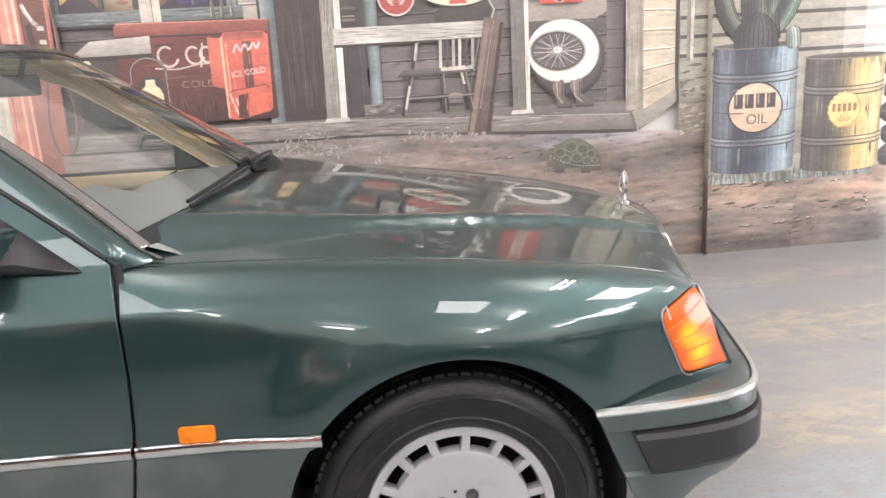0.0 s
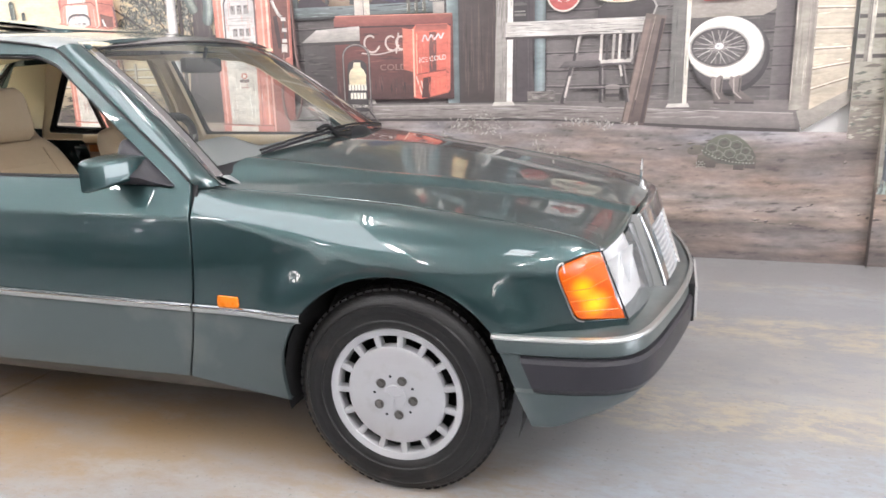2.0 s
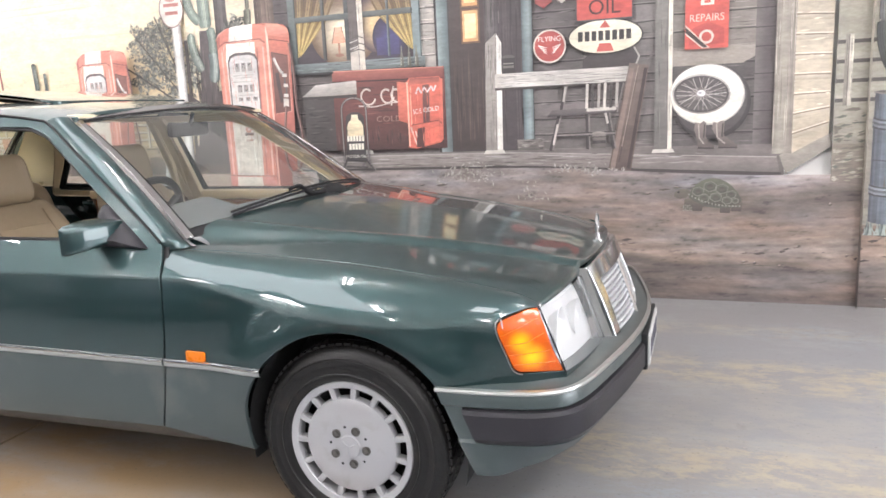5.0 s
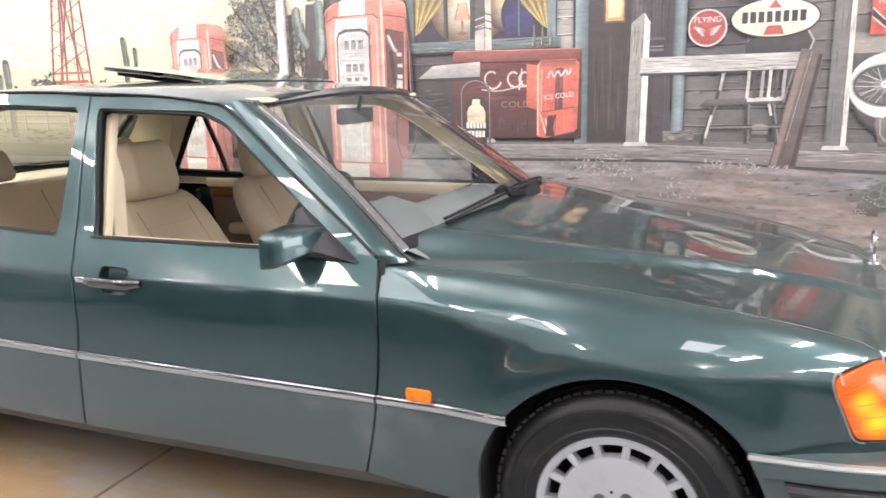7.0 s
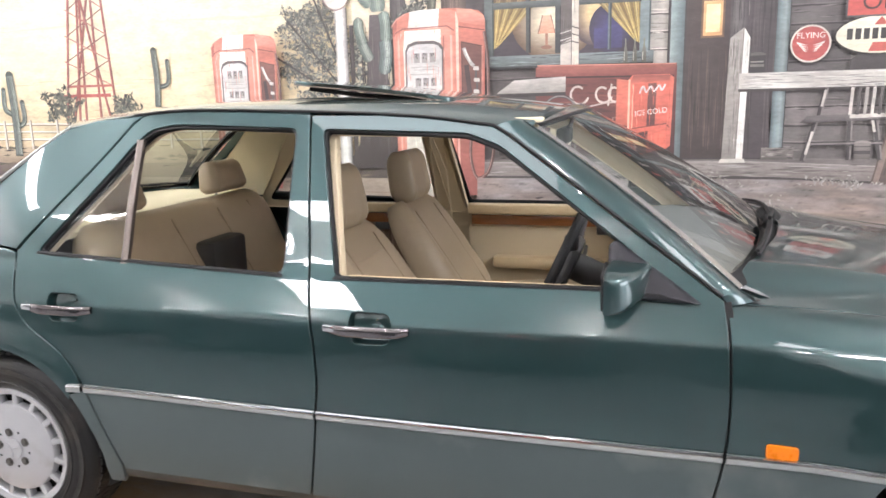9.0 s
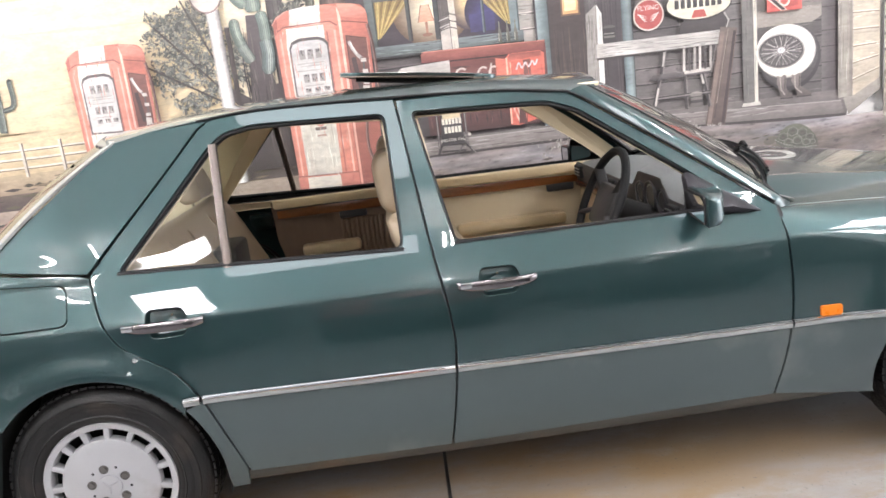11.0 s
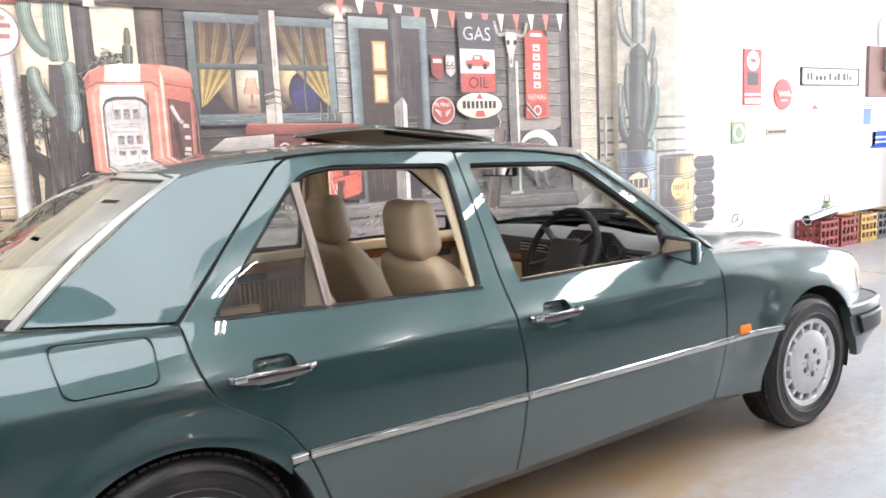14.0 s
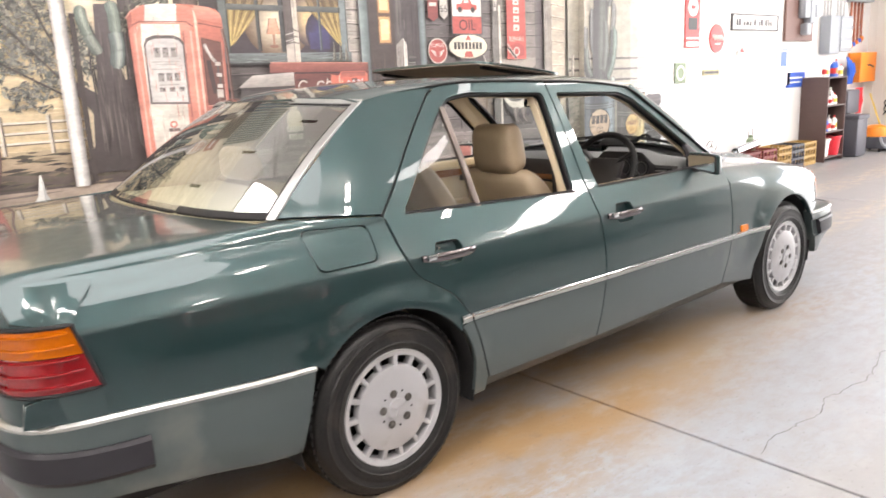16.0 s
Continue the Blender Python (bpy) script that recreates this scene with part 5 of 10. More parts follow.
# upright ornament on the nose
orn = part("bonnet_ornament", add_lathe(bmesh.new(), [(0.0, 0.0), (0.018, 0.0), (0.017, 0.006), (0.008, 0.012), (0.005, 0.030), (0.0, 0.031)], Matrix.Translation((0.630, 0, 0.792)), 16), CHROME, car, "upright chrome ring ornament")
c0 = Vector((0.628, 0, 0.858))
part("ornament_ring", tube([c0 + Vector((0, 0.037 * math.sin(a), 0.037 * math.cos(a))) for a in [2 * math.pi * k / 28 for k in range(28)]], 0.0035, 6, closed=True), CHROME, orn)
for k in range(3):
    a = 2 * math.pi * k / 3
    part("ornament_spoke", tube([c0, c0 + Vector((0, 0.036 * math.sin(a), 0.036 * math.cos(a)))], lambda t: 0.005 - 0.004 * t, 6), CHROME, orn)

# rear lamps
for sg in (-1, 1):
    rows_t, rows_b = [], []
    path = [tuple(p) for p in spline([(-3.685, 0.816), (-3.78, 0.800), (-3.85, 0.760), (-3.888, 0.69), (-3.900, 0.58), (-3.905, 0.42)], 24)]

    def lamp_band(v0, v1, nm, mat, lab):
        rows = []
        for i, (x, y) in enumerate(path):
            lean = 0.045 * (1 - i / 24) * 1.0
            row = []
            for k in range(5):
                v = v0 + (v1 - v0) * k / 4
                z = 0.664 + (0.826 - 0.664) * v
                sl = -0.050 * v * max(0, 1 - i / 5)
                row.append((x + sl, sg * (y + 0.006 - 0.018 * v), z))
            rows.append(row)
        return part(nm, loft(rows), mat, rl, lab, angle=60)
    rl = empty("rear_lamp", -3.8, sg * 0.7, 0.74, "ribbed rear lamp in amber and red", "lamp")
    rl.parent = car
    rl.matrix_parent_inverse = car.matrix_basis.inverted()
    del rl["category"]
    rows = [[(x - 0.002, sg * (y - 0.004), 0.662), (x, sg * (y - 0.002), 0.60), (x, sg * (y - 0.004), 0.53)] for x, y in path]
    part("lamp_surround", loft(rows), PAINT, rl)
    rows = [[(x - 0.05 * max(0, 1 - i / 5) + 0.004, sg * (y - 0.022), 0.828), (x - 0.03 * max(0, 1 - i / 5) + 0.008, sg * (y - 0.030), 0.87), (x + 0.03, sg * (y - 0.062), 0.925)] for i, (x, y) in enumerate(path)]
    part("lamp_surround", loft(rows), PAINT, rl)
    lamp_band(0.56, 1.0, "amber_lens", REARAMBER, "amber upper lens")
    lamp_band(0.0, 0.55, "red_lens", REDLENS, "red lower lens")
    for k in range(5):
        v = 0.10 + 0.20 * k
        pts = []
        for i, (x, y) in enumerate(path):
            pts.append((x - 0.050 * v * max(0, 1 - i / 5) - 0.004, sg * (y + 0.009 - 0.018 * v), 0.664 + 0.162 * v))
        part("lens_rib", tube(pts[1:], 0.004, 5), REARAMBER if v > 0.56 else REDLENS, rl)
    pts = [(x, sg * (y + 0.004), 0.660) for x, y in path] + [(x - 0.05 * max(0, 1 - i / 5), sg * (y - 0.012), 0.830) for i, (x, y) in list(enumerate(path))[::-1]]
    part("lamp_gasket", tube(pts, 0.006, 6, closed=True), RUBBER, rl)

# door mirrors
for sg in (-1, 1):
    rows = []
    for y, xa, xb, za, zb in ((0.752, -0.918, -0.822, 0.912, 0.988), (0.770, -0.922, -0.820, 0.908, 0.991), (0.83, -0.926, -0.838, 0.898, 0.991), (0.885, -0.928, -0.862, 0.888, 0.988), (0.918, -0.927, -0.884, 0.883, 0.984), (0.930, -0.925, -0.905, 0.886, 0.976)):
        ring = rounded([(xa, za), (xa, zb), (xb, zb - 0.012), (xb + 0.004, za + 0.010)], 0.014, 4)
        rows.append([(x, sg * y, z) for x, z in ring])
    bm = loft(rows, closed_u=True)
    bm.verts.ensure_lookup_table()
    bm.faces.new(bm.verts[-len(rows[0]):])
    bm.faces.new(bm.verts[:len(rows[0])])
    mir = part("door_mirror", bm, PAINT, car, "green door mirror housing", angle=40)
    rim = rounded([(0.768, 0.918), (0.768, 0.980), (0.912, 0.977), (0.914, 0.895)], 0.014, 4)
    bm = bmesh.new()
    bm.faces.new([bm.verts.new((-0.9305, sg * y, z)) for y, z in rim])
    part("mirror_glass", bm, MIRROR, mir, "silvered mirror glass", smooth=False)
    part("mirror_rim", tube([(-0.928, sg * y, z) for y, z in rim], 0.0045, 6, closed=True), RUBBER, mir)
    foot = rounded([(-0.700, 0.890), (-0.905, 1.030), (-0.925, 1.020), (-0.925, 0.896)], 0.010, 3)
    rows = []
    for k, (sc, out) in enumerate(((1.0, -0.012), (1.0, 0.003), (0.90, 0.016), (0.62, 0.030), (0.40, 0.036))):
        rows.append([(-0.872 + (x + 0.872) * sc, sg * (half(x, z) + out), 0.942 + (z - 0.942) * sc) for x, z in foot])
    bm = loft(rows, closed_u=True)
    bm.verts.ensure_lookup_table()
    bm.faces.new(bm.verts[-len(rows[0]):])
    part("mirror_sail", bm, RUB, mir, "dark plastic mirror foot", angle=30)

# wiper and cowl
bm = loft([[(cowl(0.72 * e) - 0.002, 0.72 * e, hood(cowl(0.72 * e), 0.72 * e).z - 0.012), (cowl(0.72 * e) - 0.055, 0.71 * e, 0.955 - 0.055 * e * e)] for e in edge_y])
part("scuttle", bm, RUBBER, car, "black scuttle panel under the windscreen")
wp = [screen(-0.78 + 1.30 * t, 0.055 + 0.03 * math.sin(math.pi * t)) + Vector((0.018, 0, 0.020)) for t in [k / 16 for k in range(17)]]
wiper = part("wiper", tube(wp, 0.0065, 6, flat=0.7), RUBBER, car, "single black wiper resting along the screen base")
part("wiper_blade", tube([p + Vector((0.004, 0, -0.010)) for p in wp], 0.005, 5), RUB, wiper)
arm = [Vector((-0.452, 0.02, 0.985)), Vector((-0.470, -0.14, 0.992)), wp[6] + Vector((0.004, 0, 0.014)), wp[5] + Vector((0.0, 0, 0.010))]
part("wiper_arm", tube(spline(arm, 14), lambda t: 0.016 - 0.010 * t, 8), RUBBER, wiper)
part("wiper_cover", add_lathe(bmesh.new(), [(0.0, 0.045), (0.03, 0.042), (0.055, 0.025), (0.065, 0.0)], Matrix.Translation((-0.455, 0.03, 0.965)) @ Matrix.Diagonal((0.7, 1.5, 1, 1)), 20), RUBBER, wiper, "black wiper spindle cover")

# wheels
def build_wheel(x, sg, turn):
    yo = sg * 0.838
    m = Matrix.Translation((x, yo, HUB_Z)) @ Matrix.Rotation(radians(90 if sg < 0 else -90), 4, "X")
    wheel = part("wheel", add_lathe(bmesh.new(), [(0.19, -0.045), (0.178, -0.055), (0.172, -0.20), (0.0, -0.20)], m, 48), DARK, car, "silver slotted alloy wheel")
    tyre = [(0.196, -0.020), (0.204, -0.008), (0.222, 0.000), (0.245, 0.003), (0.268, 0.000), (0.288, -0.008), (0.302, -0.019), (0.311, -0.034), (0.3155, -0.055), (0.3165, -0.095),
            (0.3155, -0.135), (0.311, -0.155), (0.295, -0.175), (0.26, -0.190), (0.22, -0.185), (0.196, -0.175)]
    ty = part("tyre", add_lathe(bmesh.new(), tyre, m, 72), TYRE, wheel, "black road tyre")
    bm = bmesh.new()
    for k in range(72):
        a = 2 * math.pi * k / 72
        mk = m @ Matrix.Rotation(a, 4, "Z")
        for h0, h1, off in ((-0.030, -0.062, 0.0), (-0.068, -0.092, 0.03), (-0.098, -0.122, 0.0), (-0.128, -0.158, 0.03)):
            add_box(bm, 0.300 if h0 == -0.030 else 0.308, -0.0095, h1, 0.3172 if h0 != -0.030 else 0.3155, 0.0095, h0, m=mk @ Matrix.Rotation(off, 4, "Z"))
    part("tyre_tread", bm, TYRE, wheel, smooth=False)
    part("sidewall_rib", add_lathe(bmesh.new(), [(0.226, 0.001), (0.229, 0.0042), (0.232, 0.002), (0.270, 0.0015), (0.273, 0.0035), (0.277, -0.002)], m, 72), TYRE, wheel)
    rim = part("rim_ring", add_lathe(bmesh.new(), [(0.178, -0.045), (0.180, -0.016), (0.184, -0.009), (0.194, -0.007), (0.202, -0.004), (0.205, -0.009), (0.205, -0.020)], m, 72), ALLOY, wheel)
    part("rim_disc", add_lathe(bmesh.new(), [(0.151, -0.035), (0.151, -0.016), (0.148, -0.009), (0.14, -0.006), (0.10, -0.001), (0.072, 0.001), (0.045, 0.000), (0.036, 0.001), (0.035, 0.006), (0.0, 0.007)], m, 60), ALLOY, wheel)
    for k in range(15):
        mk = m @ Matrix.Rotation(2 * math.pi * (k + 0.5) / 15, 4, "Z")
        part("rim_spoke", box(0.144, -0.0095, -0.040, 0.186, 0.0095, -0.0105, bevel=0.004, m=mk), ALLOY, wheel)
    for k in range(5):
        mk = m @ Matrix.Rotation(2 * math.pi * (k + turn) / 5, 4, "Z") @ Matrix.Translation((0.056, 0, 0))
        part("wheel_bolt", add_lathe(bmesh.new(), [(0.0145, 0.0015), (0.0145, 0.0035), (0.012, 0.0035), (0.011, 0.001), (0.0085, 0.001), (0.0085, 0.006), (0.0, 0.006)], mk, 12), BOLT, wheel)
        mk = m @ Matrix.Rotation(2 * math.pi * (k + turn + 0.5) / 5, 4, "Z") @ Matrix.Translation((0.063, 0, 0))
        part("vent_hole", add_lathe(bmesh.new(), [(0.0045, 0.0015), (0.0, 0.0016)], mk, 8), DARK, wheel)
    for k in range(3):
        mk = m @ Matrix.Rotation(2 * math.pi * k / 3 + 0.4, 4, "Z")
        part("cap_ridge", box(0.003, -0.0025, 0.006, 0.029, 0.0025, 0.0095, bevel=0.001, m=mk), ALLOY, wheel)


for x in (0.0, -2.8):
    for sg in (-1, 1):
        build_wheel(x, sg, 0.90 if x > -1 else 0.39)

# ---- inside the car ----
SEAM = material("brown_seam_thread", (0.27, 0.215, 0.15), 0.7, 0, 0.1)
def cushion(rows_fn, n, mat, parent, name, label="", m=40):
    rows = [rows_fn(k / n) for k in range(n + 1)]
    bm = loft(rows, closed_u=True)
    bm.verts.ensure_lookup_table()
    k = len(rows[0])
    bm.faces.new(bm.verts[:k])
    bm.faces.new(bm.verts[-k:])
    return part(name, bm, mat, parent, label, angle=70)


def slab_rows(p0, p1, w0, w1, d0, d1, cy, lean, square=0.38):
    """Padded slab from p0 to p1 in the x-z plane, with its width across the car and its depth along `lean`."""
    def f(t):
        c = Vector(p0).lerp(Vector(p1), t)
        edge = 1 - 0.16 * (abs(2 * t - 1) ** 6)
        w, d = (w0 + (w1 - w0) * t) / 2 * edge, (d0 + (d1 - d0) * t) / 2 * (1 - 0.55 * abs(2 * t - 1) ** 5)
        row = []
        for k in range(32):
            a = 2 * math.pi * k / 32
            ca, sa = math.cos(a), math.sin(a)
            u = math.copysign(abs(ca) ** square, ca) * w
            v = math.copysign(abs(sa) ** 0.55, sa) * d
            v += 0.016 * math.exp(-((abs(u) - w * 0.80) / (w * 0.16)) ** 2) if sa > 0 else 0
            row.append((c[0] + lean[0] * v, cy + u, c[1] + lean[1] * v))
        return row
    return f


def front_seat(cy):
    seat = empty("front_seat", -1.5, cy, 0.31, "grey-beige leather front seat", "seat")
    seat.parent = car
    seat.matrix_parent_inverse = car.matrix_basis.inverted()
    del seat["category"]
    foot, top = (-1.545, 0.49), (-1.838, 0.968)
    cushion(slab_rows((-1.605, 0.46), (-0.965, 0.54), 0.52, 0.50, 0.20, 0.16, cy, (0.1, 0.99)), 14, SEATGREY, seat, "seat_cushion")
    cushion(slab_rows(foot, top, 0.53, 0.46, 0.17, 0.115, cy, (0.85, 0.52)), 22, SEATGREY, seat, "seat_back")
    # faint pleats across the middle panel
    for k in range(6):
        t = 0.18 + 0.115 * k
        c, d = Vector(foot).lerp(Vector(top), t), 0.0812 - 0.024 * t
        part("pleat", tube([(c[0] + 0.85 * d, cy + yy, c[1] + 0.52 * d) for yy in (-0.125, -0.06, 0.0, 0.06, 0.125)], 0.0018, 5), SEATGREY, seat)
    for yy in (-0.13, 0.13):
        pts = []
        for k in range(9):
            t = 0.12 + 0.76 * k / 8
            c = Vector(foot).lerp(Vector(top), t)
            pts.append((c[0] + 0.85 * (0.082 - 0.024 * t), cy + yy, c[1] + 0.52 * (0.082 - 0.024 * t)))
        part("seam", tube(pts, 0.0026, 5), SEAM, seat)
    cushion(slab_rows((-1.812, 0.972), (-1.842, 1.180), 0.262, 0.245, 0.125, 0.105, cy, (0.98, 0.16), 0.55), 14, SEATGREY, seat, "headrest")
    for yy in (-0.07, 0.07):
        part("headrest_post", tube([(-1.816, cy + yy, 0.93), (-1.822, cy + yy, 1.01)], 0.006, 8), CHROME, seat)
    part("seat_base", box(-1.545, cy - 0.22, 0.30, -0.995, cy + 0.22, 0.42, bevel=0.02), DASH, seat)


front_seat(-0.37)
front_seat(0.37)
bench = empty("rear_bench", -2.6, 0, 0.31, "grey-beige leather rear bench", "seat")
bench.parent = car
bench.matrix_parent_inverse = car.matrix_basis.inverted()
del bench["category"]
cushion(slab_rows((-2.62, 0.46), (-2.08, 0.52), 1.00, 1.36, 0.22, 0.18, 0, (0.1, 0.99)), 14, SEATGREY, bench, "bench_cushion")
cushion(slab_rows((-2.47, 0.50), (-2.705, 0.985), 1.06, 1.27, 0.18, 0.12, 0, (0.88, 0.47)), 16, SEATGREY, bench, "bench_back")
part("centre_armrest", box(-2.560, -0.12, 0.56, -2.465, 0.12, 0.86, bevel=0.02, m=None), DASH, bench, "dark folded armrest recess")
for yy in (-0.40, -0.16, 0.16, 0.40):
    pts = []
    for k in range(9):
        t = 0.12 + 0.76 * k / 8
        c = Vector((-2.47, 0.50)).lerp(Vector((-2.705, 0.985)), t)
        pts.append((c[0] + 0.88 * (0.089 - 0.029 * t), yy, c[1] + 0.47 * (0.089 - 0.029 * t)))
    part("seam", tube(pts, 0.003, 5), SEAM, bench)
for cy in (-0.36, 0.36):
    cushion(slab_rows((-2.710, 1.002), (-2.733, 1.140), 0.30, 0.235, 0.115, 0.090, cy, (0.98, 0.16), 0.8), 12, SEATGREY, bench, "headrest")
    part("headrest_post", tube([(-2.71, cy - 0.06, 0.95), (-2.715, cy - 0.06, 1.02)], 0.006, 8), CHROME, bench)
part("parcel_shelf", box(-3.26, -0.64, 0.955, -2.70, 0.64, 0.975, bevel=0.006), LINING, car, "beige parcel shelf")

# dashboard, wheel, console
prof = [(-0.50, 0.90), (-0.60, 0.935), (-0.74, 0.945), (-0.86, 0.935), (-0.905, 0.915)]
rows = [[(x, y, z - 0.025 * (abs(y) / 0.7) ** 3 + (0.062 * smooth01((0.20 - abs(y + 0.37)) / 0.09) * smooth01((-0.70 - x) / 0.12))) for x, z in prof] for y in [-0.70 + 1.40 * k / 40 for k in range(41)]]
part("dashboard_top", loft(rows), DASHTOP, car, "grey padded dashboard top", angle=60)
rows = [[(x + dx, y, z) for x, z, dx in ((-0.905, 0.915 + 0.062 * smooth01((0.20 - abs(y + 0.37)) / 0.09), 0), (-0.915, 0.89, 0.02 * smooth01((0.20 - abs(y + 0.37)) / 0.05)), (-0.905, 0.80, 0.02 * smooth01((0.20 - abs(y + 0.37)) / 0.05)), (-0.87, 0.72, 0))] for y in [-0.70 + 1.40 * k / 40 for k in range(41)]]
dash = part("dashboard", loft(rows), DASH, car, "dark dashboard face", angle=60)
part("glovebox", box(-0.905, 0.12, 0.56, -0.66, 0.70, 0.795, bevel=0.03), LEATHER, dash, "cream glovebox")
part("dash_wood", box(-0.925, 0.10, 0.800, -0.905, 0.68, 0.83, bevel=0.004), WOOD, dash, "polished wood strip")
part("knee_panel", box(-0.885, -0.70, 0.52, -0.66, -0.02, 0.73, bevel=0.03), DASH, dash)
part("centre_stack", box(-0.93, -0.11, 0.50, -0.66, 0.11, 0.86, bevel=0.015), DASH, dash)
for y0, y1 in ((0.56, 0.67), (-0.67, -0.58), (-0.10, 0.0), (0.01, 0.11)):
    vent = part("air_vent", box(-0.928, y0, 0.848, -0.905, y1, 0.905, bevel=0.005), RUBBER, dash)
    for k in range(3):
        part("vent_slat", box(-0.932, y0 + 0.008, 0.858 + 0.015 * k, -0.926, y1 - 0.008, 0.862 + 0.015 * k), SATIN, dash)
for yc, r in ((-0.37, 0.058), (-0.485, 0.044), (-0.26, 0.044)):
    m = Matrix.Translation((-0.897, yc, 0.895)) @ Matrix.Rotation(radians(-90), 4, "Y")
    part("gauge", add_lathe(bmesh.new(), [(0, 0.004), (r * 0.92, 0.004), (r * 0.94, 0.012), (r, 0.012), (r, 0.0)], m, 28), GAUGE, dash, "round black gauge")
    part("gauge_marks", add_lathe(bmesh.new(), [(r * 0.70, 0.0055), (r * 0.78, 0.0055)], m, 28), SATIN, dash)
part("tunnel", box(-1.90, -0.11, 0.31, -0.66, 0.11, 0.50, bevel=0.02), DASH, car, "dark centre console")
part("gear_lever", add_tube(add_lathe(bmesh.new(), [(0, 0.03), (0.018, 0.026), (0.024, 0.0), (0.016, -0.02), (0, -0.024)], Matrix.Translation((-1.12, 0, 0.62)), 12), [(-1.10, 0, 0.49), (-1.12, 0, 0.61)], 0.007, 8), DASH, car)
SW = Matrix.Translation((-1.085, -0.37, 0.895)) @ Matrix.Rotation(radians(-66), 4, "Y")
wheel_rim = part("steering_wheel", tube([SW @ Vector((0.195 * math.cos(2 * math.pi * k / 40), 0.195 * math.sin(2 * math.pi * k / 40), 0)) for k in range(40)], 0.0155, 10, closed=True), RUBBER, car, "black four-spoke steering wheel")
part("wheel_boss", box(-0.085, -0.105, -0.045, 0.075, 0.105, 0.0, bevel=0.02, m=SW), DASH, wheel_rim, "padded wheel boss")
for a in (20, 160, -35, 215):
    ca, sa = math.cos(radians(a + 90)), math.sin(radians(a + 90))
    part("wheel_spoke", tube([SW @ Vector((0.05 * ca, 0.05 * sa, -0.025)), SW @ Vector((0.12 * ca, 0.12 * sa, -0.012)), SW @ Vector((0.193 * ca, 0.193 * sa, 0))], 0.020, 8, flat=0.5), DASH, wheel_rim)
part("steering_column", tube([SW @ Vector((0, 0, -0.03)), SW @ Vector((0, 0, -0.20))], 0.045, 12), DASH, wheel_rim)
part("column_stalk", tube([SW @ Vector((0.02, 0.05, -0.06)), SW @ Vector((0.03, 0.18, -0.05))], 0.007, 6), DASH, wheel_rim)
rv = part("rear_view_mirror", box(-1.135, -0.125, 1.225, -1.105, 0.125, 1.285, bevel=0.012), RUBBER, car, "black rear-view mirror")
part("mirror_glass", box(-1.1375, -0.115, 1.232, -1.1355, 0.115, 1.278), MIRROR, rv)
part("mirror_stem", tube([(-1.11, 0, 1.27), (-1.09, 0, 1.325)], 0.008, 8), RUBBER, rv)
for cy in (-0.38, 0.38):
    part("sun_visor", box(-1.26, cy - 0.20, 1.318, -1.12, cy + 0.20, 1.332, bevel=0.005, m=None), LINING, car, "beige folded sun visor")

# ---- the mural: paint on the wall, flat shapes a hair apart ----
def mural_paint():
    mat = bpy.data.materials.new("mural_paint")
    mat.use_nodes = True
    t = mat.node_tree
    b = t.nodes["Principled BSDF"]
    at, co, mp = t.nodes.new("ShaderNodeVertexColor"), t.nodes.new("ShaderNodeTexCoord"), t.nodes.new("ShaderNodeMapping")
    at.layer_name = "paint"
    mp.inputs["Scale"].default_value = (1, 1, 2.6)
    t.links.new(co.outputs["Object"], mp.inputs[0])
    prev = at.outputs[0]
    for scale, amount in ((2.2, 0.14), (7.0, 0.16), (26.0, 0.13), (90.0, 0.07)):
        nz, mr, mx = t.nodes.new("ShaderNodeTexNoise"), t.nodes.new("ShaderNodeMapRange"), t.nodes.new("ShaderNodeMix")
        nz.inputs["Scale"].default_value, nz.inputs["Detail"].default_value = scale, 5.0
        mr.inputs[1].default_value, mr.inputs[2].default_value = 0.3, 0.7
        mr.inputs[3].default_value, mr.inputs[4].default_value = 1 - amount, 1 + amount * 0.8
        mx.data_type, mx.blend_type = "RGBA", "MULTIPLY"
        mx.inputs[0].default_value = 1.0
        t.links.new(mp.outputs[0], nz.inputs["Vector"])
        t.links.new(nz.outputs[0], mr.inputs[0])
        t.links.new(prev, mx.inputs[6])
        t.links.new(mr.outputs[0], mx.inputs[7])
        prev = mx.outputs[2]
    # pigment a little desaturated, with the haze of light on the wall mixed in
    fade, haze = t.nodes.new("ShaderNodeHueSaturation"), t.nodes.new("ShaderNodeMix")
    fade.inputs["Saturation"].default_value = 0.90
    haze.data_type = "RGBA"
    haze.inputs[0].default_value = 0.055
    haze.inputs[7].default_value = (0.62, 0.58, 0.56, 1)
    t.links.new(prev, fade.inputs["Color"])
    t.links.new(fade.outputs[0], haze.inputs[6])
    t.links.new(haze.outputs[2], b.inputs["Base Color"])
    b.inputs["Roughness"].default_value = 0.45
    bp, bn = t.nodes.new("ShaderNodeBump"), t.nodes.new("ShaderNodeTexNoise")
    bn.inputs["Scale"].default_value = 70.0
    bp.inputs["Strength"].default_value, bp.inputs["Distance"].default_value = 0.12, 0.004
    t.links.new(co.outputs["Object"], bn.inputs["Vector"])
    t.links.new(bn.outputs[0], bp.inputs["Height"])
    t.links.new(bp.outputs[0], b.inputs["Normal"])
    return mat


MURAL = mural_paint()


def lin(c):
    return tuple(((v / 255 + 0.055) / 1.055) ** 2.4 if v > 10 else v / 3300 for v in c)


